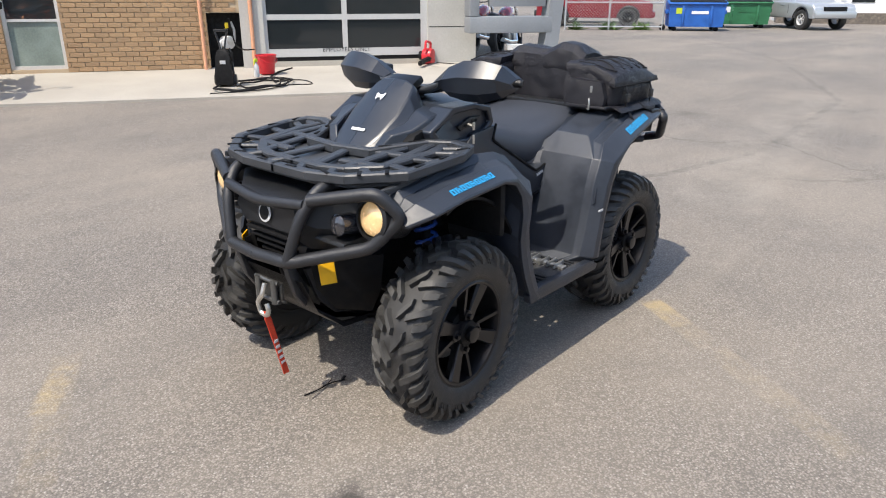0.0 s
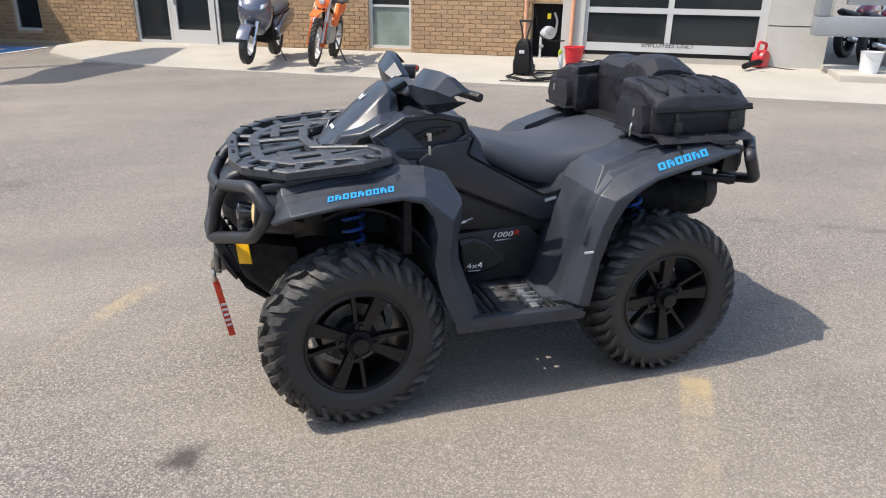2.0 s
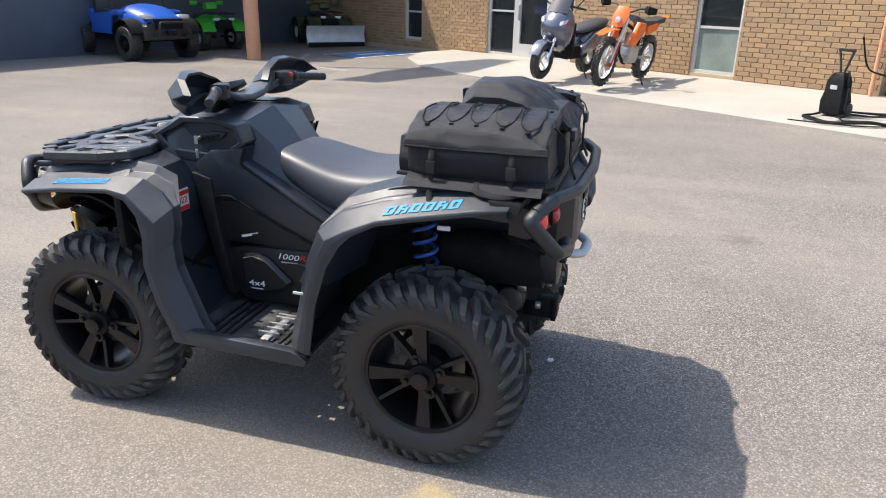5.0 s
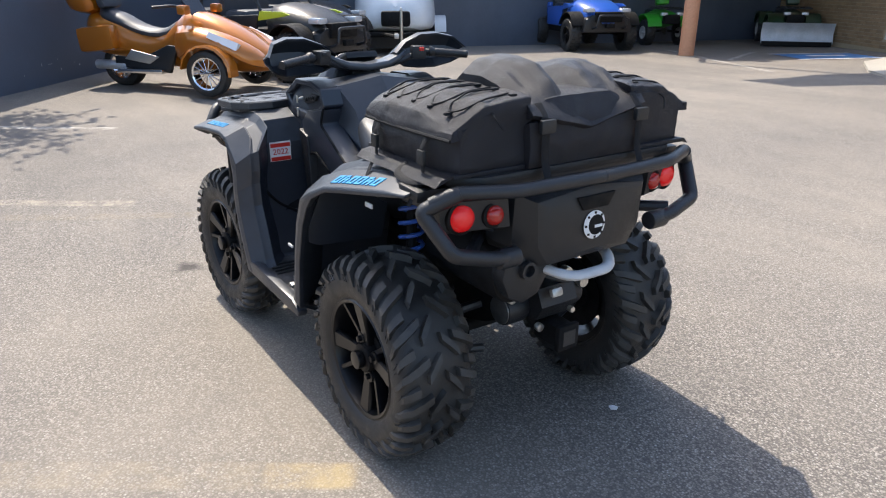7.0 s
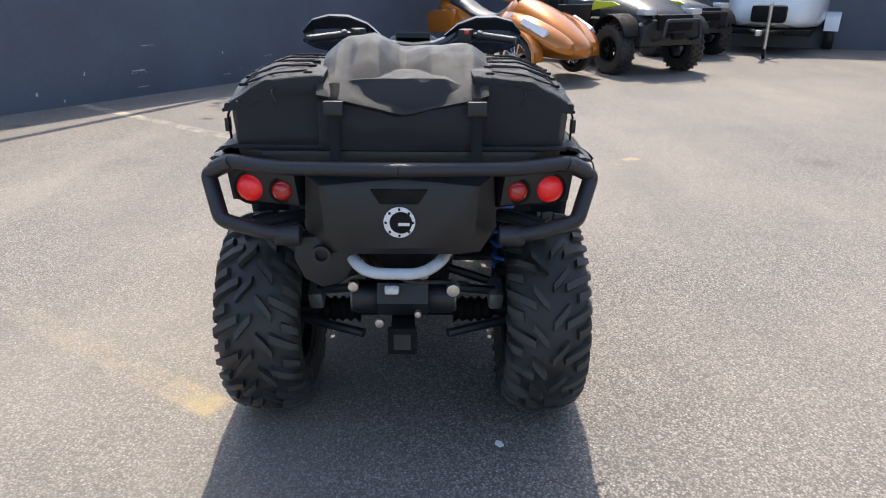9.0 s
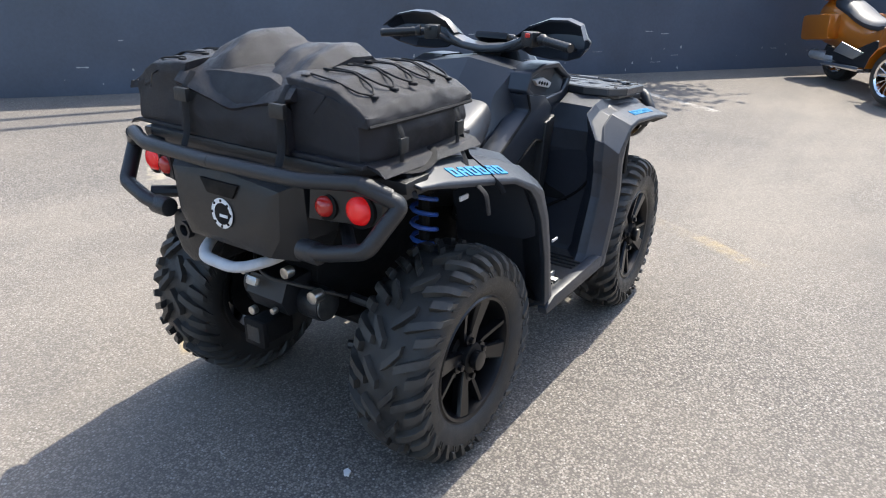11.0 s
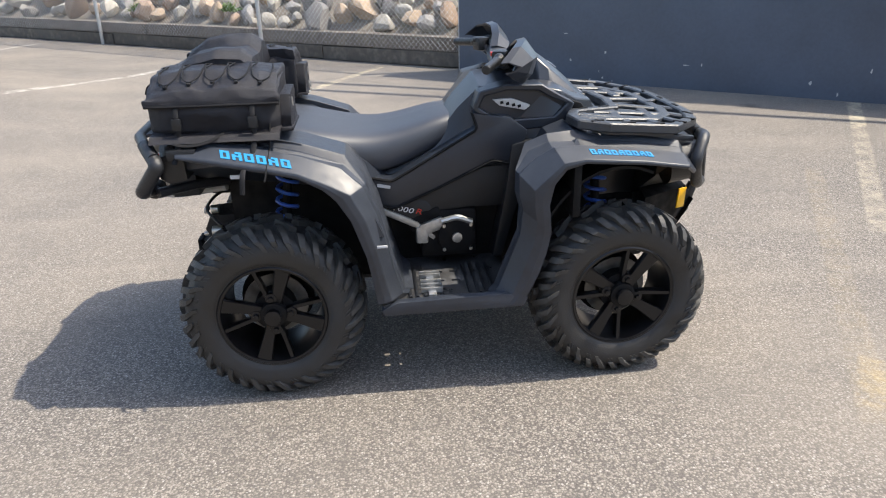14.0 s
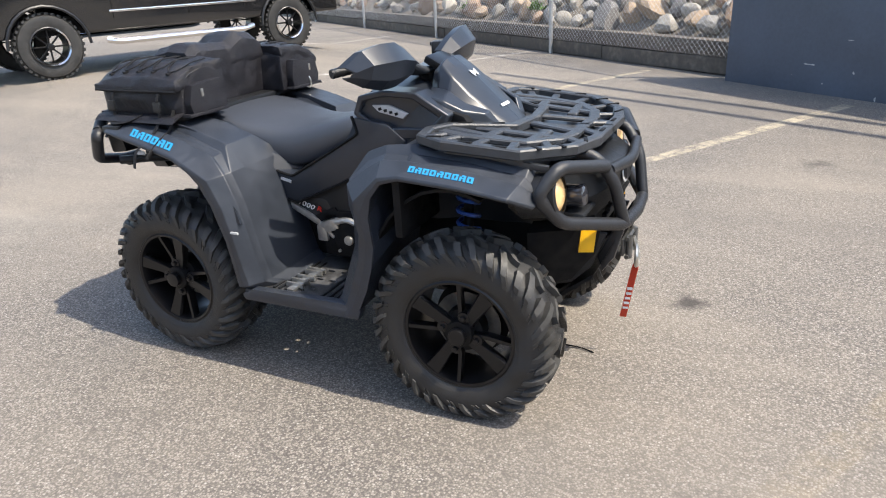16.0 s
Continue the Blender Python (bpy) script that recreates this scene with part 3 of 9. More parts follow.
for x in (-WB, WB):
    part("drive_shaft", disc((x, 0, HUB_Z), 0.022, 0.9, "y", 14), DARK, atv)
    for s in (-1, 1):
        placed = part("shaft_boot", side(lathe([(0.02, -0.30)] + [(0.045 if k % 2 else 0.034, -0.29 + 0.014 * k) for k in range(9)] + [(0.05, -0.16)], 18), s), DARK, atv, "ribbed rubber boot")
        placed.location = (x, 0, HUB_Z)
        for dz, dx in ((-0.04, 0.1), (0.12, 0.08)):
            part("suspension_arm", side(join(tube([(x - dx, -0.14, HUB_Z + dz), (x, -0.42, HUB_Z + dz * 0.5)], 0.016, 8, 0), tube([(x + dx, -0.14, HUB_Z + dz), (x, -0.42, HUB_Z + dz * 0.5)], 0.016, 8, 0)), s), TUBE, atv)


def shock(x0, y0, z0, x1, y1, z1, s, turns=7):
    a, b = Vector((x0, y0, z0)), Vector((x1, y1, z1))
    coil = []
    d = (b - a)
    u = d.cross(Vector((1, 0, 0))).normalized()
    v = d.cross(u).normalized()
    for k in range(turns * 10 + 1):
        t = k / (turns * 10)
        ang = 2 * math.pi * turns * t
        coil.append(a.lerp(b, 0.12 + 0.72 * t) + (u * math.cos(ang) + v * math.sin(ang)) * 0.038)
    ob = part("shock_absorber", side(join(tube([a, b], 0.017, 10, 0), disc(a.lerp(b, 0.9), 0.034, 0.06, "z", 14), disc(a.lerp(b, 0.1), 0.034, 0.02, "z", 14)), s), DARK, atv)
    part("spring", side(tube(coil, 0.0075, 6, 0), s), BLUE_STEEL, ob, "blue coil spring")


for s in (-1, 1):
    shock(-0.60, -0.36, 0.42, -0.585, -0.30, 0.86, s)
    shock(0.60, -0.34, 0.42, 0.555, -0.30, 0.86, s)

# main body panels
part("body", hull([
    (-0.98, [(0, 0.60), (0.10, 0.60), (0.15, 0.68), (0.17, 0.76), (0.12, 0.83), (0, 0.84)]),
    (-0.82, [(0, 0.58), (0.16, 0.58), (0.24, 0.70), (0.30, 0.80), (0.24, 0.865), (0, 0.875)]),
    (-0.62, [(0, 0.58), (0.17, 0.58), (0.22, 0.68), (0.33, 0.84), (0.26, 0.90), (0, 0.92)]),
    (-0.50, [(0, 0.58), (0.17, 0.58), (0.20, 0.66), (0.31, 0.85), (0.26, 0.96), (0, 0.99)]),
    (-0.40, [(0, 0.58), (0.18, 0.58), (0.20, 0.65), (0.29, 0.83), (0.26, 1.02), (0, 1.05)]),
    (-0.28, [(0, 0.58), (0.18, 0.58), (0.20, 0.64), (0.275, 0.80), (0.235, 1.06), (0, 1.09)]),
    (-0.16, [(0, 0.58), (0.18, 0.58), (0.195, 0.62), (0.255, 0.775), (0.20, 1.055), (0, 1.085)]),
    (-0.08, [(0, 0.58), (0.18, 0.58), (0.19, 0.60), (0.235, 0.76), (0.165, 0.97), (0, 1.00)]),
    (0.02, [(0, 0.58), (0.175, 0.58), (0.185, 0.60), (0.225, 0.735), (0.17, 0.84), (0, 0.86)]),
    (0.20, [(0, 0.60), (0.16, 0.60), (0.175, 0.62), (0.21, 0.68), (0.18, 0.74), (0, 0.76)]),
    (0.33, [(0, 0.64), (0.16, 0.64), (0.24, 0.68), (0.40, 0.79), (0.30, 0.845), (0, 0.85)]),
    (0.50, [(0, 0.70), (0.18, 0.70), (0.28, 0.76), (0.45, 0.86), (0.40, 0.918), (0, 0.92)]),
    (0.75, [(0, 0.74), (0.2, 0.74), (0.3, 0.80), (0.46, 0.87), (0.45, 0.948), (0, 0.95)]),
    (0.93, [(0, 0.76), (0.2, 0.76), (0.3, 0.80), (0.43, 0.85), (0.43, 0.935), (0, 0.94)])]), PANEL, atv, "satin charcoal body panels", 22)

# wheel arches: outer flare, leg down to the footboard and liner, as sections (upper edge, lower edge)
FRONT_ARCH = (((-0.905, 0.80), (-0.885, 0.775)), ((-0.85, 0.868), (-0.83, 0.815)), ((-0.68, 0.897), (-0.68, 0.836)), ((-0.47, 0.918), (-0.47, 0.851)), ((-0.36, 0.923), (-0.405, 0.833)),
              ((-0.285, 0.895), (-0.365, 0.782)), ((-0.24, 0.82), (-0.35, 0.71)), ((-0.24, 0.745), (-0.355, 0.66)), ((-0.255, 0.69), (-0.36, 0.61)), ((-0.25, 0.60), (-0.345, 0.53)),
              ((-0.20, 0.47), (-0.32, 0.45)), ((-0.17, 0.39), (-0.285, 0.375)), ((-0.14, 0.355), (-0.25, 0.325)))
REAR_ARCH = (((0.12, 0.355), (0.235, 0.325)), ((0.16, 0.39), (0.262, 0.37)), ((0.19, 0.49), (0.275, 0.46)), ((0.215, 0.60), (0.29, 0.55)), ((0.235, 0.69), (0.335, 0.69)),
             ((0.28, 0.80), (0.38, 0.765)), ((0.345, 0.87), (0.42, 0.805)), ((0.49, 0.917), (0.50, 0.845)), ((0.60, 0.94), (0.60, 0.864)), ((0.80, 0.972), (0.79, 0.897)),
             ((0.905, 0.955), (0.885, 0.915)))
def slotted_board(x0, x1, y0, y1, slots):
    """A flat tread board with oblong holes."""
    xs = sorted({x0, x1} | {x + d * w / 2 for x, y, w, h in slots for d in (-1, 1)})
    ys = sorted({y0, y1} | {y + d * h / 2 for x, y, w, h in slots for d in (-1, 1)})
    bm = bmesh.new()
    grid = [[bm.verts.new((x, y, 0.36)) for x in xs] for y in ys]
    for b in range(len(ys) - 1):
        for a in range(len(xs) - 1):
            cx, cy = (xs[a] + xs[a + 1]) / 2, (ys[b] + ys[b + 1]) / 2
            if not any(abs(cx - x) < w / 2 and abs(cy - y) < h / 2 for x, y, w, h in slots):
                bm.faces.new((grid[b][a], grid[b][a + 1], grid[b + 1][a + 1], grid[b + 1][a]))
    bm.normal_update()
    bmesh.ops.solidify(bm, geom=bm.faces[:], thickness=0.016)
    return bm


RIDGE = 0.26


def arch_width(x):
    return 0.59 - 0.055 * max(0.0, (x - 0.42) / 0.45)


def strip_point(arch, x, f):
    """A place on the sloping strip above a wheel, f from its ridge to its upper edge."""
    top = sorted(a + b for a, b in arch if a[1] > 0.84)
    for (ax, az, bx, bz), (ax1, az1, bx1, bz1) in zip(top, top[1:]):
        if ax <= x <= ax1:
            k = (x - ax) / (ax1 - ax)
            a, b = az + (az1 - az) * k, bz + (bz1 - bz) * k
            lo, hi = b + (a - b) * RIDGE, a - (a - b) * (0.3 if arch is FRONT_ARCH else 0.18)
            return Vector((x, -arch_width(x) + 0.075 * f, lo + (hi - lo) * f))


for s in (-1, 1):
    for arch, inner in ((FRONT_ARCH, 0.24), (REAR_ARCH, 0.2)):
        loops = []
        for k, ((ax, az), (bx_, bz)) in enumerate(arch):
            top = az > 0.84
            y_in = 0.29 if top else inner
            lift = 0.012 if top else 0.0
            dx, dz = ax - bx_, az - bz
            wide = arch_width(ax) - (0.07 if k == 0 else 0)
            back = 0.10 if arch is FRONT_ARCH and k > 3 else 0.0
            ux, uz = ax - dx * 0.14, az - dz * 0.14
            slope = 0.075 if top else 0.045
            crest = (0.3 if arch is FRONT_ARCH else 0.18) if top else 0.08
            ridge = RIDGE if top else 0.5
            loops.append([(bx_, -wide, bz), (bx_ + dx * ridge * 0.5, -wide - 0.004, bz + dz * ridge * 0.5), (bx_ + dx * ridge, -wide, bz + dz * ridge), (ax - dx * crest, -wide + slope, az - dz * crest),
                          (ax - dx * (crest - 0.01), -wide + slope + (0.006 if top else 0.012), az - dz * (crest - 0.01) - (0.010 if top else 0.0)), (ax - dx * crest * 0.4, -wide + slope + (0.045 if top else 0.026), az - dz * crest * 0.4 - (0.008 if top else 0.0)),
                          (ax, -wide + slope + (0.065 if top else 0.034), az + lift * 0.5), (ax - back, -0.44, az + lift), (ax - back, -y_in, az + lift * 1.5), (ux - back, -y_in, uz), (ux - back, -0.47, uz), (bx_ + dx * 0.06, -wide + 0.018, bz + dz * 0.06)])
        ob = part("front_fender" if arch is FRONT_ARCH else "rear_fender", side(loft(loops), s), GREY_PANEL, atv, "matt charcoal plastic wheel arch", 13)
        bevelled_edges(ob, 0.004)

    part("seam_clip", side(box((0.234, -0.5945, 0.594), (0.036, 0.006, 0.009), 0.002), s), LIGHT_GREY, atv, "small pale mark at the fender seam")
    # shield behind the front wheel, from the leg in to the body
    shield = []
    for y, dx in ((-0.535, 0.012), (-0.50, 0.0), (-0.40, 0.0), (-0.30, -0.006), (-0.235, -0.012)):
        back = [(-0.385, 0.885), (-0.349, 0.83), (-0.341, 0.76), (-0.336, 0.68), (-0.318, 0.56), (-0.285, 0.44), (-0.25, 0.375)]
        shield.append([(x + dx, y, z) for x, z in back] + [(x + dx - 0.02, y, z) for x, z in reversed(back)])
    part("leg_shield", side(loft(shield), s), PANEL, atv, "smooth charcoal shield behind the front wheel", 40)
    # crease drawn as a near-black tube, its shade put into the colour
    part("shield_crease", side(tube([(-0.332, -0.52, 0.70), (-0.315, -0.42, 0.575), (-0.30, -0.30, 0.50)], 0.006, 6, 0.03), s), DARK, atv)
    # footwell between the legs: slotted tread board and outer skirt
    slots = [(x, y, 0.032, 0.015) for x in (-0.04, 0.02) for y in (-0.325, -0.405)] + [(0.172, -0.41, 0.026, 0.013)]
    board = part("footboard", side(slotted_board(-0.25, 0.24, -0.58, -0.17, slots), s), WORN, atv, "slotted black footboard", 30)
    for x in (-0.17, -0.14, -0.11, -0.08, 0.085, 0.115, 0.14):
        part("tread_rib", side(box((x, -0.40, 0.363), (0.012, 0.27, 0.008), 0.002), s), PLASTIC, board)
    peg = part("foot_peg", side(box((0.06, -0.45, 0.366), (0.03, 0.18, 0.012), 0.003), s), STEEL, board, "bare metal foot peg with teeth", 30)
    for k in range(5):
        part("peg_tooth", side(box((0.06, (-0.362, -0.385, -0.435, -0.47, -0.505)[k], 0.374), (0.08, 0.01, 0.02), 0.002), s), STEEL, peg)
    part("skirt", side(prism([(-0.27, 0.325), (0.24, 0.32), (0.25, 0.345), (0.19, 0.372), (-0.20, 0.382), (-0.285, 0.365)], -0.592, -0.555, bev=0.008), s), GREY_PANEL, atv, "charcoal sill below the footwell", 40)
    # flank covers
    part("tank_cover", side(prism([(-0.335, 0.90), (-0.265, 0.955), (-0.125, 0.975), (-0.14, 0.915), (0.0, 0.835), (0.183, 0.732), (0.275, 0.752), (0.232, 0.635), (0.176, 0.623), (-0.01, 0.705), (-0.202, 0.796), (-0.291, 0.774)], -0.286, -0.2, bev=0.01), s), PANEL, atv, "charcoal tank flank panel", 30)
    # dark tubes drawn as the shaded gaps along the panel's edges
    part("panel_gap", side(tube([(-0.12, -0.284, 0.978), (-0.143, -0.287, 0.915), (0.0, -0.287, 0.833), (0.183, -0.287, 0.729), (0.272, -0.284, 0.748)], 0.0055, 6, 0.02), s), DARK, atv)
    part("panel_gap", side(tube([(0.236, -0.283, 0.632), (0.176, -0.285, 0.620), (-0.01, -0.285, 0.702), (-0.202, -0.285, 0.793), (-0.294, -0.283, 0.770)], 0.005, 6, 0.02), s), DARK, atv)
    part("side_cover", side(prism([(-0.31, 0.74), (-0.24, 0.765), (-0.05, 0.76), (0.20, 0.655), (0.225, 0.57), (-0.1, 0.60), (-0.29, 0.60)], -0.262, -0.18, bev=0.012), s), PLASTIC, atv, "black flank cover", 30)
    part("fork_panel", side(prism([(-0.35, 0.87), (-0.30, 0.62), (-0.24, 0.40), (-0.2, 0.40), (-0.25, 0.66), (-0.27, 0.85)], -0.295, -0.2, bev=0.01), s), PLASTIC, atv, "black panel ahead of the footwell", 30)
    part("rear_flank", side(loft([[(0.245, -0.30, 0.60), (0.345, -0.30, 0.60), (0.44, -0.30, 0.86), (0.31, -0.30, 0.84)], [(0.235, -0.52, 0.60), (0.30, -0.52, 0.60), (0.40, -0.52, 0.85), (0.295, -0.52, 0.80)],
                                  [(0.225, -0.565, 0.62), (0.285, -0.565, 0.62), (0.40, -0.54, 0.83), (0.285, -0.55, 0.76)]]), s), PANEL, atv, "", 30)

# left: belt-drive cover; right: engine case
cvt = part("belt_cover", prism([(-0.235, 0.58), (-0.17, 0.594), (0.13, 0.606), (0.19, 0.549), (0.183, 0.41), (0.136, 0.374), (-0.172, 0.37), (-0.23, 0.421)], -0.272, -0.16, bev=0.016, seg=2), PLASTIC, atv, "black belt-drive cover", 40)
part("cover_boss", prism([(-0.177, 0.563), (-0.114, 0.58), (-0.056, 0.56), (0.043, 0.471), (0.003, 0.44), (-0.079, 0.417), (-0.161, 0.432)], -0.296, -0.25, bev=0.014, seg=1), PLASTIC, cvt, "faceted raised boss", 20)
part("cover_rib", prism([(-0.03, 0.545), (0.075, 0.553), (0.15, 0.52), (0.15, 0.51), (0.07, 0.54)], -0.277, -0.25, bev=0.002, seg=1), PLASTIC, cvt)
WIDE = Matrix.Diagonal((1.45, 1, 1, 1))
lettering("4x4", 0.032, frame_to((-0.105, -0.2965, 0.449), (1, 0, 0), (0, -1, 0)) @ WIDE, WHITE, atv)
lettering("1000", 0.032, frame_to((0.017, -0.2725, 0.562), (1, 0, 0), (0, -1, 0)) @ WIDE, WHITE, atv, shear=0.25)
lettering("R", 0.032, frame_to((0.078, -0.2725, 0.565), (1, 0, 0), (0, -1, 0)) @ WIDE, RED, atv, shear=0.25)
part("decal", box((-0.105, -0.2965, 0.438), (0.05, 0.002, 0.003)), WHITE, atv, "small white printed mark")
part("decal", box((0.025, -0.273, 0.55), (0.07, 0.002, 0.004)), LIGHT_GREY, atv, "small grey printed mark")
part("decal", box((-0.155, -0.2635, 0.635), (0.045, 0.002, 0.009), 0, (0, -14, 0)), WHITE, atv, "small white printed mark")
part("decal", box((-0.118, -0.2635, 0.647), (0.025, 0.002, 0.003), 0, (0, -14, 0)), WHITE, atv, "small white printed mark")
part("decal", side(box((0.215, -0.2875, 0.712), (0.05, 0.003, 0.012), 0, (0, -12, 0)), -1), LIGHT_GREY, atv, "pale printed mark under the seat")
part("decal", side(box((0.215, -0.2875, 0.712), (0.05, 0.003, 0.012), 0, (0, -12, 0)), 1), LIGHT_GREY, atv, "pale printed mark under the seat")
eng = part("engine", join(box((-0.03, 0.2, 0.5), (0.22, 0.14, 0.2), 0.02), disc((-0.06, 0.25, 0.49), 0.075, 0.08, "y", 28, 0.012), box((0.06, 0.24, 0.56), (0.14, 0.06, 0.06), 0.015, (0, 25, 0))), DARK, atv, "black engine block", 40)
part("engine_case", join(box((0.035, 0.265, 0.535), (0.1, 0.035, 0.05), 0.012, (0, 20, 0)), box((0.075, 0.268, 0.50), (0.05, 0.03, 0.07), 0.012), tube([(0.0, 0.29, 0.56), (-0.06, 0.29, 0.575), (-0.12, 0.285, 0.55)], 0.012, 8, 0.02)), STEEL, eng, "bare aluminium engine case", 40)
part("case_bolt", disc((-0.06, 0.295, 0.49), 0.02, 0.014, "y", 18, 0.003), STEEL, eng)
for dx, dz in ((0.05, 0.05), (-0.055, 0.05), (0.05, -0.05), (-0.055, -0.05)):
    part("case_bolt", disc((-0.06 + dx, 0.29, 0.49 + dz), 0.007, 0.012, "y", 6), ZINC, eng)
part("exhaust_shield", prism([(0.24, 0.60), (0.10, 0.53), (0.03, 0.475), (0.02, 0.49), (0.09, 0.555), (0.23, 0.625)], 0.24, 0.275, bev=0.008), STEEL, eng, "polished heat shield", 40)
lettering("1000", 0.03, frame_to((0.15, 0.268, 0.60), (-1, 0, 0.0), (0, 1, 0)) @ WIDE @ Matrix.Rotation(radians(-12), 4, "Z"), WHITE, atv, shear=0.2)
lettering("R", 0.03, frame_to((0.088, 0.268, 0.587), (-1, 0, 0), (0, 1, 0)) @ WIDE @ Matrix.Rotation(radians(-12), 4, "Z"), RED, atv, shear=0.2)
part("side_plate", prism([(0.23, 0.66), (0.05, 0.64), (0.0, 0.56), (0.05, 0.52), (0.24, 0.60)], 0.2, 0.264, bev=0.01), PLASTIC, atv, "", 40)

# seat
def seat_ring(x, bot, top, w):
    h = top - bot
    return (x, [(0, bot), (w * 0.92, bot), (w * 1.1, bot + h * 0.12), (w * 1.12, bot + h * 0.5), (w * 1.06, bot + h * 0.78), (w * 0.92, top - 0.006), (w * 0.5, top), (0, top + 0.003)])


smoothed(part("seat", hull([seat_ring(r[0], r[1], r[2] + 0.006, r[3] * 1.16) for r in ((-0.135, 0.90, 0.925, 0.085), (-0.10, 0.875, 0.945, 0.115), (-0.03, 0.835, 0.947, 0.145), (0.08, 0.78, 0.917, 0.165), (0.20, 0.735, 0.888, 0.18),
                                                    (0.30, 0.745, 0.89, 0.19), (0.42, 0.80, 0.912, 0.205), (0.55, 0.855, 0.942, 0.205), (0.64, 0.88, 0.956, 0.19), (0.67, 0.89, 0.955, 0.16))]), SEAT, atv, "black vinyl saddle", 80), 2)
part("passenger_base", prism([(0.56, 0.9), (0.64, 0.945), (0.70, 0.955), (0.98, 0.95), (0.98, 0.915), (0.56, 0.88)], -0.33, 0.33, bev=0.02), PANEL, atv, "", 35)

# instrument cowl
CONSOLE = ((-0.51, 0.995), (-0.43, 1.04), (-0.385, 1.068), (-0.25, 1.072), (-0.15, 1.05), (-0.125, 0.985), (-0.18, 0.935), (-0.27, 0.90), (-0.47, 0.91))
RECESS = ((-0.48, 0.995), (-0.41, 1.022), (-0.37, 1.046), (-0.25, 1.05), (-0.17, 1.032), (-0.15, 0.99), (-0.19, 0.966), (-0.27, 0.942), (-0.43, 0.948))


def ring_prism(outer, inner, lo, hi):
    """A thick plate with a hole of as many corners as its rim."""
    bm = bmesh.new()
    rows = [[bm.verts.new((x, y, z)) for x, z in loop] for loop, y in ((outer, hi), (outer, lo), (inner, lo), (inner, hi - 0.02))]
    n = len(outer)
    for a, b in zip(rows, rows[1:]):
        for i in range(n):
            j = (i + 1) % n
            bm.faces.new((a[i], a[j], b[j], b[i]))
    bmesh.ops.recalc_face_normals(bm, faces=bm.faces[:])
    return bm


cowl = bevelled_edges(part("cowl", hull([
    (-0.665, [(0, 0.895), (0.07, 0.895), (0.085, 0.911), (0.07, 0.925), (0.04, 0.931), (0, 0.932)]),
    (-0.60, [(0, 0.900), (0.13, 0.900), (0.15, 0.941), (0.105, 0.977), (0.055, 0.988), (0, 0.992)]),
    (-0.52, [(0, 0.927), (0.16, 0.927), (0.175, 0.981), (0.12, 1.039), (0.06, 1.062), (0, 1.067)]),
    (-0.45, [(0, 0.963), (0.16, 0.963), (0.17, 1.017), (0.115, 1.098), (0.065, 1.121), (0, 1.125)]),
    (-0.40, [(0, 0.990), (0.14, 0.990), (0.15, 1.035), (0.10, 1.139), (0.06, 1.156), (0, 1.159)]),
    (-0.365, [(0, 1.017), (0.11, 1.017), (0.12, 1.044), (0.09, 1.111), (0.05, 1.125), (0, 1.127)])]), PANEL, atv, "charcoal instrument cowl with a faceted shield", 15), 0.006)
for s in (-1, 1):
    scoop = part("air_scoop", side(loft([[(-0.655, -0.115, 0.905), (-0.60, -0.175, 0.985), (-0.60, -0.13, 0.99), (-0.64, -0.08, 0.91)], [(-0.60, -0.185, 0.905), (-0.53, -0.212, 1.0), (-0.52, -0.16, 1.02), (-0.58, -0.14, 0.92)],
                                        [(-0.50, -0.245, 0.925), (-0.47, -0.235, 1.035), (-0.45, -0.15, 1.06), (-0.46, -0.16, 0.95)], [(-0.42, -0.26, 0.95), (-0.40, -0.235, 1.05), (-0.37, -0.12, 1.065), (-0.38, -0.15, 0.98)]]), s), PANEL, cowl, "charcoal scoop beside the cowl", 20)
    bevelled_edges(scoop, 0.006)
    part("cowl_vent", side(prism([(-0.595, 0.925), (-0.545, 0.985), (-0.50, 1.0), (-0.475, 0.985), (-0.525, 0.925)], -0.238, -0.16, bev=0.004), s), DARK, cowl)
    shell = part("console_panel", side(ring_prism(CONSOLE, RECESS, -0.278, -0.18), s), PANEL, atv, "charcoal console flank with a deep pocket", 30)
    bevelled_edges(shell, 0.008)
    part("console_recess", side(prism(list(RECESS), -0.257, -0.19), s), PANEL, shell)
    part("pocket_vent", side(prism([(-0.20, 1.018), (-0.271, 1.02), (-0.345, 0.992), (-0.324, 0.974), (-0.228, 0.994)], -0.27, -0.23, bev=0.004), s), LIGHT_GREY if s > 0 else PLASTIC, shell, "pale vented switch panel in the pocket")
    for k in range(4):
        part("vent_slot", side(box((-0.235 - 0.022 * k, -0.2705, 1.006 - 0.005 * k), (0.012, 0.004, 0.010), 0, (0, 15, 0)), s), DARK, shell)
placed = part("emblem", prism([(-0.02, 0.0), (-0.021, 0.022), (-0.006, 0.012), (0.006, 0.012), (0.021, 0.022), (0.02, 0.0), (0.013, -0.014), (0.008, -0.002), (-0.008, -0.002), (-0.013, -0.014)], 0, 0.003, "z"), WHITE, atv, "white emblem on the cowl")
placed.matrix_basis = frame_to((-0.489, 0, 1.0945), (0, -1, 0), (-0.64, 0, 0.77))
placed = part("emblem", box((0, 0, 0), (0.07, 0.012, 0.003)), WHITE, atv, "small white printed mark")
placed.matrix_basis = frame_to((-0.606, 0, 0.9885), (0, -1, 0), (-0.68, 0, 0.73))

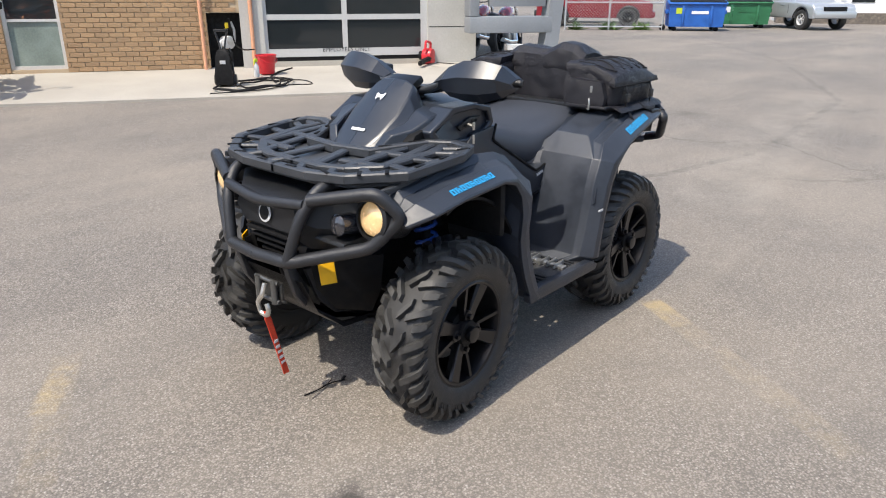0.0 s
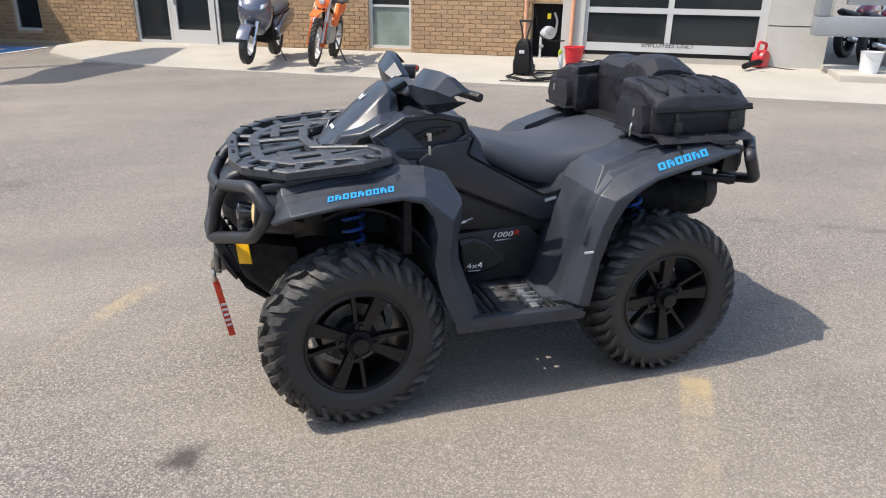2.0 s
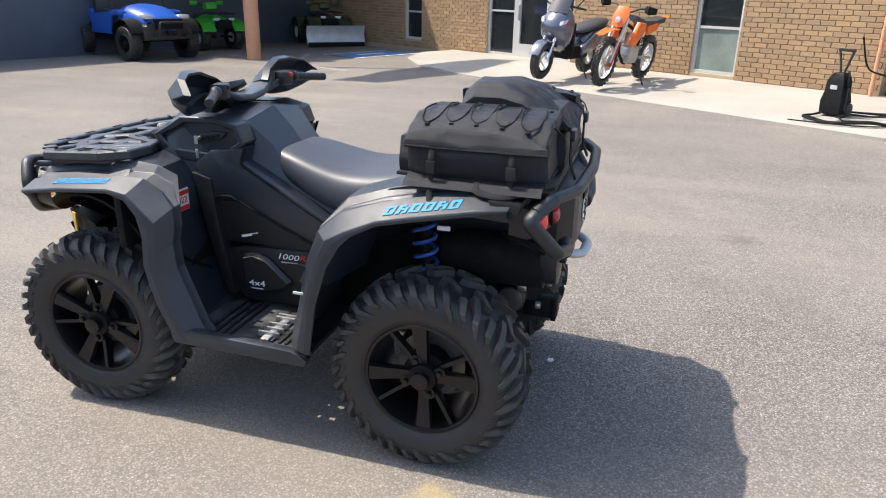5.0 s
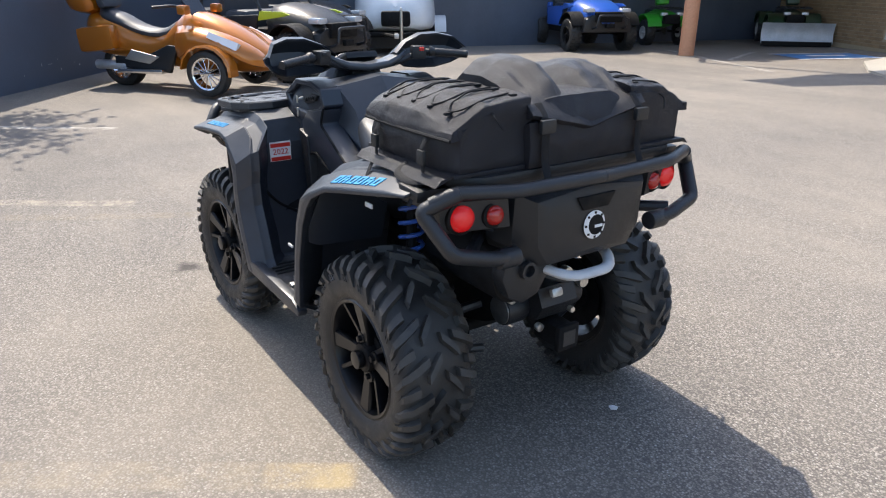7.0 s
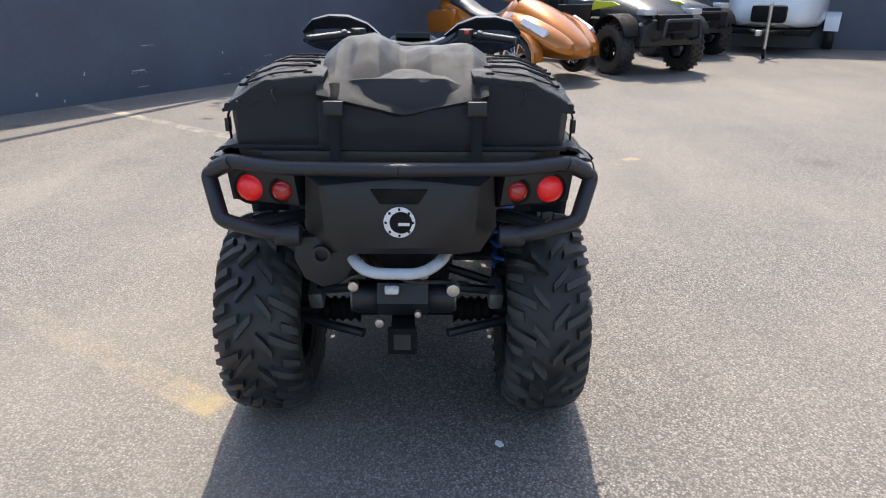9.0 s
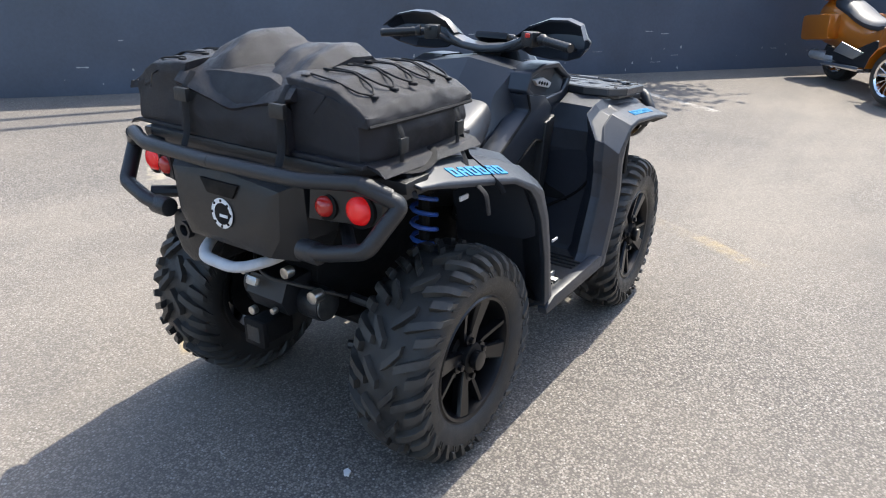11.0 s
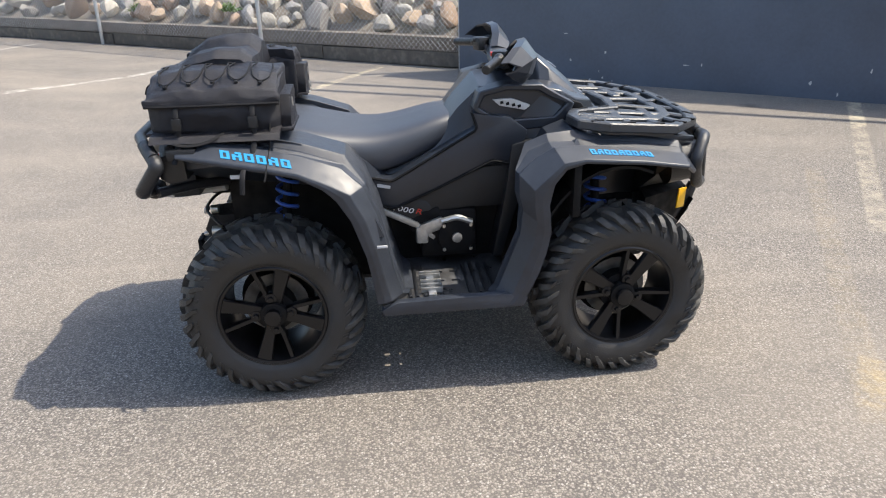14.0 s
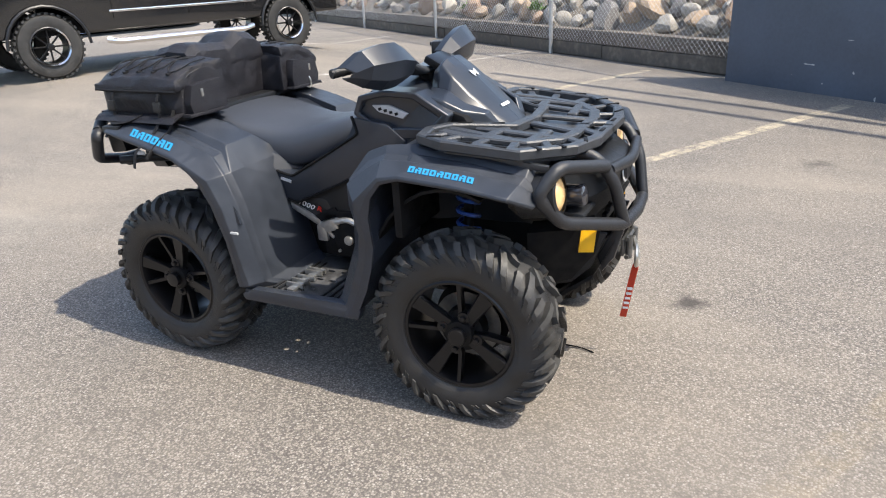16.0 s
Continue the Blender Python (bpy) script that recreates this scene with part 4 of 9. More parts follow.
# handlebar with grips, levers and hand guards
bar = part("handlebar", tube([(-0.16, -0.405, 1.15), (-0.24, -0.24, 1.165), (-0.27, -0.15, 1.12), (-0.29, 0, 1.095), (-0.27, 0.15, 1.12), (-0.24, 0.24, 1.165), (-0.16, 0.405, 1.15)], 0.013, 10, 0.05), TUBE, atv, "black steel handlebar")
pad = part("bar_pad", loft([[(-0.34, -0.2, 1.16), (-0.25, -0.2, 1.16), (-0.25, -0.2, 1.195), (-0.34, -0.2, 1.195)],
                      [(-0.35, -0.11, 1.085), (-0.23, -0.11, 1.085), (-0.23, -0.11, 1.125), (-0.35, -0.11, 1.125)], [(-0.35, 0.11, 1.085), (-0.23, 0.11, 1.085), (-0.23, 0.11, 1.125), (-0.35, 0.11, 1.125)],
                      [(-0.34, 0.2, 1.16), (-0.25, 0.2, 1.16), (-0.25, 0.2, 1.195), (-0.34, 0.2, 1.195)]]), BAR_COVER, bar, "satin bar cover, grey lifted for reflected sky", 30)
smoothed(pad, 1)
part("gauge", box((-0.36, 0, 1.135), (0.09, 0.15, 0.03), 0.01, (0, -28, 0)), RIM, atv, "glossy instrument display")
part("steering_column", disc((-0.31, 0, 1.04), 0.05, 0.12, "z", 16), DARK, atv)
for s in (-1, 1):
    g = part("grip", side(lathe([(0.0, -0.452), (0.015, -0.452), (0.017, -0.445)] + [(0.0172 if k % 2 else 0.0155, -0.44 + 0.011 * k) for k in range(13)] + [(0.022, -0.295), (0.022, -0.285), (0.013, -0.283)], 14), -1), PLASTIC, bar, "black rubber grip", 30)
    d = Vector((-0.24, -0.24, 1.165)) - Vector((-0.16, -0.405, 1.15))
    g.matrix_basis = Matrix.Diagonal((1, -s, 1, 1)) @ Matrix.Translation((-0.16, -0.405, 1.15)) @ d.to_track_quat("Y", "Z").to_matrix().to_4x4() @ Matrix.Translation((0, 0.43, 0))
    part("lever", side(tube([(-0.255, -0.22, 1.15), (-0.29, -0.28, 1.147), (-0.25, -0.40, 1.132)], 0.007, 8, 0.03), s), TUBE, bar)
    part("switch_box", side(box((-0.235, -0.225, 1.16), (0.055, 0.06, 0.055), 0.01, (0, 0, 18)), s), PLASTIC, bar)
    part("switch", side(box((-0.205, -0.225, 1.175), (0.012, 0.02, 0.015), 0.003), s), RED if s > 0 else TUBE, bar)
    # shell-shaped guard ahead of each grip
    loops = []
    for y, x, zlo, zhi in ((-0.135, -0.325, 1.125, 1.16), (-0.19, -0.342, 1.095, 1.205), (-0.27, -0.348, 1.085, 1.235), (-0.35, -0.338, 1.085, 1.238), (-0.415, -0.308, 1.105, 1.222), (-0.452, -0.262, 1.135, 1.175)):
        h = zhi - zlo
        loops.append([(x + 0.045, y, zlo), (x + 0.008, y, zlo + h * 0.22), (x - 0.008, y, zlo + h * 0.62), (x + 0.036, y, zhi), (x + 0.066, y, zhi - h * 0.04), (x + 0.064, y, zhi - h * 0.1), (x + 0.038, y, zhi - h * 0.08), (x + 0.006, y, zlo + h * 0.6), (x + 0.02, y, zlo + h * 0.24), (x + 0.05, y, zlo + 0.006)])
    part("hand_guard", side(loft(loops), s), PANEL, bar, "charcoal plastic hand guard with a folded face", 20)
part("key", join(tube([(-0.30, -0.285, 1.0), (-0.30, -0.31, 0.995)], 0.006, 6, 0), box((-0.30, -0.312, 0.995), (0.014, 0.004, 0.03), 0.002), box((-0.30, -0.312, 0.945), (0.010, 0.006, 0.035), 0.002)), ZINC, atv, "key with a tag in its lock")

# front rack: border, slats and ribs on a slope
def rack_z(x):
    return 0.958 + (x + 0.45) * 0.085


def rack_x(x):
    return x if x > -0.8 else -0.8 + (x + 0.8) * 0.79


def bar(p0, p1, w=0.03, h=0.02):
    """A flat moulded bar between two points of the rack's plan."""
    p0, p1 = (rack_x(p0[0]), p0[1]), (rack_x(p1[0]), p1[1])
    d = Vector((p1[0] - p0[0], p1[1] - p0[1]))
    ang = math.atan2(d.y, d.x)
    tilt = math.atan2(rack_z(p1[0]) - rack_z(p0[0]), d.length)
    m = Matrix.Translation(((p0[0] + p1[0]) / 2, (p0[1] + p1[1]) / 2, (rack_z(p0[0]) + rack_z(p1[0])) / 2)) @ Matrix.Rotation(ang, 4, "Z") @ Matrix.Rotation(-tilt, 4, "Y")
    return moved(box((0, 0, 0), (d.length + w * 0.6, w, h), 0.005, seg=1), m)


RIM_PLAN = ((-1.035, 0.0), (-1.035, 0.17), (-0.99, 0.31), (-0.83, 0.455), (-0.58, 0.475), (-0.49, 0.44), (-0.475, 0.36), (-0.51, 0.27), (-0.60, 0.215), (-0.70, 0.16), (-0.72, 0.0))
INNER_PLAN = ((-0.93, 0.0), (-0.93, 0.14), (-0.90, 0.23), (-0.80, 0.325), (-0.60, 0.36), (-0.52, 0.345))
# the well sheet takes the lifted grey in place of reflected sky
rack = part("front_rack", loft([[(-0.97, -0.17, 0.892), (-0.97, 0.17, 0.892), (-0.97, 0.17, 0.88), (-0.97, -0.17, 0.88)], [(-0.94, -0.31, 0.896), (-0.94, 0.31, 0.896), (-0.94, 0.31, 0.884), (-0.94, -0.31, 0.884)], [(-0.83, -0.44, 0.907), (-0.83, 0.44, 0.907), (-0.83, 0.44, 0.895), (-0.83, -0.44, 0.895)],
                                [(-0.58, -0.46, 0.928), (-0.58, 0.46, 0.928), (-0.58, 0.46, 0.916), (-0.58, -0.46, 0.916)], [(-0.50, -0.40, 0.934), (-0.50, 0.40, 0.934), (-0.50, 0.40, 0.922), (-0.50, -0.40, 0.922)]]), BAR_COVER, atv, "moulded black front cargo rack", 30)
for s in (-1, 1):
    for a, b in zip(RIM_PLAN, RIM_PLAN[1:]):
        part("rack_rail", bar((a[0], s * a[1]), (b[0], s * b[1]), 0.038, 0.034), RACK, rack)
for s in (-1, 1):
    for a, b in zip(INNER_PLAN, INNER_PLAN[1:]):
        part("rack_rail", bar((a[0], s * a[1]), (b[0], s * b[1]), 0.040), RACK, rack)
    # slanting ribs from the inner rail to the rim
    for a, b in (((-0.93, 0.05), (-1.03, 0.10)), ((-0.91, 0.19), (-1.01, 0.24)), ((-0.85, 0.27), (-0.925, 0.37)), ((-0.77, 0.33), (-0.79, 0.455)), ((-0.68, 0.345), (-0.66, 0.465)), ((-0.59, 0.36), (-0.54, 0.47)), ((-0.54, 0.345), (-0.50, 0.42))):
        part("rack_rib", bar((a[0], s * a[1]), (b[0], s * b[1]), 0.032, 0.016), RACK, rack)
    # long slats of the well
    for a, b in (((-0.92, 0.10), (-0.72, 0.06)), ((-0.90, 0.215), (-0.60, 0.23)), ((-0.78, 0.325), (-0.52, 0.29)), ((-0.82, 0.15), (-0.80, 0.32)), ((-0.68, 0.16), (-0.66, 0.345))):
        part("rack_slat", bar((a[0], s * a[1]), (b[0], s * b[1]), 0.038, 0.016), RACK, rack)
    for x, y, turn in ((-1.035, 0.08, 90), (-1.015, 0.235, 107), (-0.955, 0.345, 137), (-0.88, 0.41, 137), (-0.76, 0.459, 176), (-0.65, 0.467, 176), (-0.54, 0.458, 16), (-0.55, 0.24, 30), (-0.65, 0.188, 30)):
        ob = part("rack_slot", box((0, 0, 0), (0.05, 0.013, 0.006), 0.002), DARK, rack)
        ob.matrix_basis = Matrix.Translation((rack_x(x), s * y, rack_z(rack_x(x)) + 0.0165)) @ Matrix.Rotation(radians(turn * s), 4, "Z")
    part("rack_lip", side(prism([(-0.91, 0.872), (-0.56, 0.90), (-0.52, 0.925), (-0.91, 0.892)], -0.44, -0.42, bev=0.004), s), RACK, rack)
    for x in (-0.80, -0.60):
        part("rack_foot", side(box((x, -0.36, 0.895), (0.06, 0.05, 0.06), 0.008), s), RACK, rack)
# nose: grille, lamps, bumper, winch
part("nose_cowl", hull([(-1.045, [(0, 0.715), (0.13, 0.715), (0.17, 0.765), (0.15, 0.81), (0, 0.82)]), (-1.0, [(0, 0.66), (0.17, 0.66), (0.215, 0.74), (0.195, 0.83), (0, 0.842)]),
                        (-0.94, [(0, 0.64), (0.22, 0.65), (0.29, 0.74), (0.27, 0.842), (0, 0.858)]), (-0.86, [(0, 0.64), (0.27, 0.66), (0.35, 0.75), (0.36, 0.855), (0, 0.87)]),
                        (-0.78, [(0, 0.64), (0.30, 0.66), (0.44, 0.75), (0.45, 0.865), (0, 0.88)])]), PLASTIC, atv, "black nose cowl", 25)
for k in range(4):
    part("grille_bar", box((-1.035 + 0.012 * k, 0, 0.69 - 0.028 * k), (0.02, 0.26 - 0.02 * k, 0.012), 0.004), DARK, atv)
placed = part("nose_badge", lathe([(0.0, 0.004), (0.026, 0.004), (0.034, 0.002), (0.034, 0)], 26, "z"), LIGHT_GREY, atv, "round silver badge")
placed.matrix_basis = frame_to((-1.049, 0, 0.765), (0, -1, 0), (-1, 0, 0.15))
placed = part("nose_badge", lathe([(0.0, 0.0055), (0.018, 0.0055), (0.026, 0.0045), (0.026, 0.003)], 22, "z"), DARK, atv, "dark centre of the badge")
placed.matrix_basis = frame_to((-1.049, 0, 0.765), (0, -1, 0), (-1, 0, 0.15))
for s in (-1, 1):
    lampo = part("headlamp", side(moved(lathe([(0.0, 0.012), (0.03, 0.010), (0.052, 0.0), (0.056, -0.004), (0.058, -0.025)], 24, "z"), frame_to((-0.938, -0.41, 0.80), (0, -1, 0), (-0.76, -0.64, 0.1))), s), LAMP, atv, "round headlamp with a warm reflector", 40)
    part("headlamp_bezel", side(moved(lathe([(0.056, 0.006), (0.07, 0.002), (0.075, -0.12)], 24, "z"), frame_to((-0.938, -0.41, 0.80), (0, -1, 0), (-0.76, -0.64, 0.1))), s), PLASTIC, lampo)
    part("headlamp", side(moved(lathe([(0.0, 0.010), (0.028, 0.006), (0.036, 0.0), (0.04, -0.12)], 20, "z"), frame_to((-0.99, -0.305, 0.77), (0, -1, 0), (-0.85, -0.5, 0.1))), s), CLEAR, atv, "small dark glass headlamp", 40)
    part("lamp_shelf", side(prism([(-1.0, 0.70), (-0.88, 0.70), (-0.88, 0.722), (-0.995, 0.714)], -0.34, -0.17, bev=0.005), s), PLASTIC, atv)
    # guard of bent tube round each lamp
    part("bumper_tube", side(tube([(-1.035, -0.225, 0.845), (-0.945, -0.445, 0.892), (-0.895, -0.505, 0.815), (-0.95, -0.42, 0.708), (-1.09, -0.165, 0.632), (-1.10, 0.0, 0.628)], 0.022, 12, 0.035), s), TUBE, atv, "black bent-tube bumper")
    part("bumper_upright", side(tube([(-0.90, -0.24, 0.885), (-1.0, -0.235, 0.885), (-1.06, -0.205, 0.79), (-1.09, -0.16, 0.63)], 0.0205, 12, 0.045), s), TUBE, atv)
    part("bumper_horn", side(prism([(-1.09, 0.61), (-1.06, 0.62), (-1.0, 0.50), (-1.02, 0.44), (-1.06, 0.50)], -0.155, -0.125, bev=0.008), s), TUBE, atv)
    ob = part("reflector", box((0, 0, 0), (0.055, 0.006, 0.082), 0.002), YELLOW, atv, "amber side reflector")
    ob.matrix_basis = Matrix.Translation((-0.985, 0.235 * s, 0.584)) @ Matrix.Rotation(radians(-35 if s < 0 else 35), 4, "Z") @ Matrix.Rotation(radians(-6), 4, "Y")
    part("reflector_bracket", side(loft([[(-1.02, -0.19, 0.62), (-0.80, -0.32, 0.62), (-0.80, -0.25, 0.64), (-1.0, -0.15, 0.64)], [(-1.0, -0.19, 0.52), (-0.80, -0.30, 0.48), (-0.80, -0.24, 0.48), (-0.98, -0.15, 0.52)],
                                         [(-0.94, -0.18, 0.42), (-0.80, -0.25, 0.38), (-0.80, -0.2, 0.38), (-0.92, -0.14, 0.42)]]), s), DARK, atv, "black chin fairing", 25)
    # black liner over the wheel
    liner = []
    for k in range(11):
        a = radians(20 + 9 * k)
        liner.append([(-WB + 0.02 + rx * math.cos(a), y, HUB_Z + 0.06 + rz * math.sin(a)) for rx, rz, y in ((0.315, 0.425, -0.2), (0.315, 0.425, -0.545), (0.325, 0.435, -0.545), (0.325, 0.435, -0.2))])
    part("wheel_liner", side(loft(liner), s), DARK, atv, "black wheel arch liner", 40)
    part("chin_plate", side(prism([(-1.04, 0.60), (-0.99, 0.47), (-0.92, 0.40), (-0.82, 0.37), (-0.80, 0.60)], -0.19, -0.17, bev=0.006), s), PLASTIC, atv, "", 40)
part("bumper_cross", tube([(-1.045, -0.215, 0.83), (-1.075, 0, 0.815), (-1.045, 0.215, 0.83)], 0.019, 12, 0.06), TUBE, atv)
part("skid_plate", loft([[(-1.06, -0.19, 0.56), (-1.06, 0.19, 0.56), (-1.05, 0.19, 0.54), (-1.05, -0.19, 0.54)], [(-1.0, -0.18, 0.44), (-1.0, 0.18, 0.44), (-0.99, 0.18, 0.42), (-0.99, -0.18, 0.42)],
                         [(-0.86, -0.16, 0.33), (-0.86, 0.16, 0.33), (-0.86, 0.16, 0.31), (-0.86, -0.16, 0.31)], [(-0.4, -0.15, 0.28), (-0.4, 0.15, 0.28), (-0.4, 0.15, 0.265), (-0.4, -0.15, 0.265)],
                         [(0.5, -0.15, 0.29), (0.5, 0.15, 0.29), (0.5, 0.15, 0.275), (0.5, -0.15, 0.275)]]), PLASTIC, atv, "black skid plate", 30)
fair = part("fairlead", join(box((-1.065, -0.02, 0.495), (0.012, 0.13, 0.066), 0.004), disc((-1.085, -0.065, 0.495), 0.012, 0.085, "z", 12), disc((-1.085, 0.025, 0.495), 0.012, 0.085, "z", 12), disc((-1.08, -0.02, 0.53), 0.008, 0.13, "y", 10), disc((-1.08, -0.02, 0.46), 0.008, 0.13, "y", 10)), BRAKE, atv, "zinc roller fairlead of the winch", 40)
part("winch_hook", tube([(-1.09, -0.02, 0.52), (-1.105, -0.02, 0.48), (-1.11, 0.004, 0.45), (-1.108, -0.006, 0.41), (-1.105, -0.04, 0.405), (-1.105, -0.052, 0.43), (-1.105, -0.042, 0.452)], 0.009, 8, 0.012), ZINC, fair, "zinc winch hook")
loops = []
for k in range(9):
    f = k / 8
    a = radians(-12 + 25 * math.sin(f * 2.4))
    c, u = Vector((-1.105 + 0.045 * f, -0.03 - 0.03 * f, 0.42 - 0.255 * f)), Vector((math.cos(a), math.sin(a), 0))
    n = Vector((-u.y, u.x, 0)) * 0.002
    w = 0.0125 if k else 0.007
    loops.append([c - u * w - n, c + u * w - n, c + u * w + n, c - u * w + n])
strap = part("pull_strap", loft(loops), STRAP_RED, fair, "red webbing pull strap hanging from the hook", 40)
for k in range(5):
    f = 0.48 + 0.085 * k
    a = radians(-12 + 25 * math.sin(f * 2.4))
    placed = part("strap_mark", box((0, 0, 0), (0.02, 0.0052, 0.013)), WHITE, fair, "pale printed bar")
    placed.matrix_basis = Matrix.Translation((-1.105 + 0.045 * f, -0.03 - 0.03 * f, 0.42 - 0.255 * f)) @ Matrix.Rotation(a, 4, "Z")

def outline_block(q, up, split):
    """A flat four-cornered block with a hole, or with a bar across it."""
    bm = bmesh.new()

    def at(u, v, h):
        return q[0].lerp(q[1], u).lerp(q[3].lerp(q[2], u), v) + up * h

    def bar_of(u0, u1, v0, v1):
        lo = [bm.verts.new(at(u, v, -0.004)) for u, v in ((u0, v0), (u1, v0), (u1, v1), (u0, v1))]
        hi = [bm.verts.new(at(u, v, 0.0025)) for u, v in ((u0, v0), (u1, v0), (u1, v1), (u0, v1))]
        bm.faces.new(hi)
        for i in range(4):
            bm.faces.new((lo[i], lo[(i + 1) % 4], hi[(i + 1) % 4], hi[i]))

    bar_of(0, 0.34, 0, 1)
    bar_of(0.68, 1, 0, 0.72 if split else 1)
    bar_of(0.34, 0.68, 0.76, 1)
    bar_of(0.34, 0.68, 0.38 if split else 0, 0.58 if split else 0.22)
    return bm


# tail: panel, lamps, bumper, muffler, hitch
tail = part("tail_panel", hull([(0.90, [(0, 0.70), (0.24, 0.70), (0.27, 0.76), (0.27, 0.92), (0, 0.93)]), (1.0, [(0, 0.69), (0.22, 0.69), (0.26, 0.76), (0.25, 0.91), (0, 0.925)]),
                                (1.045, [(0, 0.70), (0.16, 0.70), (0.20, 0.76), (0.21, 0.89), (0, 0.91)]), (1.055, [(0, 0.72), (0.12, 0.72), (0.16, 0.77), (0.17, 0.87), (0, 0.89)])]), PLASTIC, atv, "black tail panel", 25)
part("tail_vent", prism([(-0.075, 0.885), (0.075, 0.885), (0.05, 0.845), (-0.05, 0.845)], 1.04, 1.062, "x", 0.003), DARK, tail)
placed = part("tail_badge", lathe([(0.0, 0.004), (0.03, 0.004), (0.042, 0.002), (0.042, 0)], 28, "z"), WHITE, tail, "round silver and black badge")
placed.matrix_basis = frame_to((1.058, 0, 0.795), (0, 1, 0), (1, 0, 0.05))
placed = part("tail_badge", lathe([(0.0, 0.0055), (0.022, 0.0055), (0.03, 0.0048), (0.03, 0.002)], 24, "z"), DARK, tail, "dark centre of the badge")
placed.matrix_basis = frame_to((1.058, 0.004, 0.795), (0, 1, 0), (1, 0, 0.05))
placed = part("tail_badge", box((0.012, -0.004, 0.0062), (0.03, 0.008, 0.002)), WHITE, tail, "pale bar on the badge")
placed.matrix_basis = frame_to((1.058, 0, 0.795), (0, 1, 0), (1, 0, 0.05))
for k in range(8):
    a = 2 * math.pi * k / 8
    placed = part("badge_mark", box((0.036 * math.cos(a), 0.036 * math.sin(a), 0.004), (0.006, 0.006, 0.003)), DARK, tail)
    placed.matrix_basis = frame_to((1.058, 0, 0.795), (0, 1, 0), (1, 0, 0.05))
for s in (-1, 1):
    pod = part("lamp_pod", side(loft([[(0.88, -0.24, 0.815), (0.88, -0.455, 0.825), (0.88, -0.47, 0.925), (0.88, -0.24, 0.92)], [(0.96, -0.26, 0.805), (0.94, -0.465, 0.82), (0.94, -0.475, 0.915), (0.96, -0.26, 0.91)],
                                      [(1.005, -0.27, 0.825), (0.955, -0.46, 0.825), (0.955, -0.47, 0.91), (1.005, -0.28, 0.905)]]), s), PLASTIC, atv, "", 30)
    for y, x, z, rr in ((-0.405, 0.968, 0.862, 0.039), (-0.315, 0.992, 0.862, 0.029)):
        lens = part("tail_lamp", side(moved(lathe([(0.0, 0.022), (rr * 0.5, 0.020), (rr * 0.85, 0.013), (rr, 0.0), (rr, -0.03)], 26, "z"), frame_to((x, y, z), (0, 1, 0), (0.96, -0.25, 0.05))), s), RED_GLOW if rr > 0.035 else RED_LENS, pod, "round red tail lamp", 50)
        part("lamp_rim", side(moved(lathe([(rr, 0.004), (rr + 0.008, 0.002), (rr + 0.009, -0.03)], 26, "z"), frame_to((x, y, z), (0, 1, 0), (0.96, -0.25, 0.05))), s), DARK, pod)
    part("rear_bumper_tube", side(tube([(1.075, 0, 0.942), (1.06, -0.30, 0.942), (1.0, -0.45, 0.945), (0.965, -0.50, 0.915)], 0.0195, 12, 0.022), s), TUBE, atv, "black bent-tube rear bumper")
    part("lamp_guard", side(tube([(1.005, -0.435, 0.945), (0.95, -0.522, 0.895), (1.03, -0.475, 0.79), (1.045, -0.36, 0.762), (1.035, -0.28, 0.748)], 0.0245, 12, 0.02, flat=0.85), s), TUBE, atv, "black folded guard beside the tail lamps")
    part("bumper_end", side(disc((1.035, -0.30, 0.75), 0.029, 0.07, "y", 16, 0.008), s), TUBE, atv)
    part("bumper_stay", side(tube([(1.0, -0.40, 0.765), (0.9, -0.30, 0.76), (0.80, -0.2, 0.74)], 0.018, 10, 0.04), s), TUBE, atv)
    part("fender_end", side(prism([(0.82, 0.945), (0.925, 0.94), (0.92, 0.905), (0.84, 0.905)], -0.515, -0.40, bev=0.012), s), PLASTIC, atv, "", 40)
    part("side_lamp", side(box((0.70, -0.535, 0.85), (0.04, 0.006, 0.014), 0.002), s), LIGHT_GREY, atv, "pale label under the fender")
    # blue letters reduced to plain leaning blocks
    for arch, n, x0, x1, f0, f1 in ((FRONT_ARCH, 9, -0.715, -0.49, 0.34, 0.70), (REAR_ARCH, 6, 0.515, 0.75, 0.2, 0.62)):
        pitch = (x1 - x0) / n
        for k in range(n):
            xa, xb, lean = x0 + pitch * k, x0 + pitch * (k + 0.8), pitch * 0.2
            q = [strip_point(arch, xa, f0), strip_point(arch, xb, f0), strip_point(arch, xb + lean, f1), strip_point(arch, xa + lean, f1)]
            up = (q[1] - q[0]).cross(q[3] - q[0]).normalized()
            up = up if up.z > 0 else -up
            part("decal", side(outline_block(q, up, k % 3 == 1), s), BLUE, atv, "bright blue decal block")
part("deck_rack", prism([(0.60, -0.24), (0.58, -0.40), (0.64, -0.435), (0.94, -0.435), (1.0, -0.36), (1.0, 0.36), (0.94, 0.435), (0.64, 0.435), (0.58, 0.40), (0.60, 0.24)], 0.945, 0.972, "z", 0.008), PLASTIC, atv, "black rear cargo deck", 35)
muff = part("muffler", join(moved(disc((0, 0, 0), 0.088, 0.36, "x", 26, 0.02), Matrix.Translation((0.79, -0.21, 0.66)) @ Matrix.Diagonal((1, 0.95, 1.1, 1))), disc((0.965, -0.20, 0.69), 0.03, 0.05, "x", 18, 0.004)), DARK, atv, "black muffler", 40)
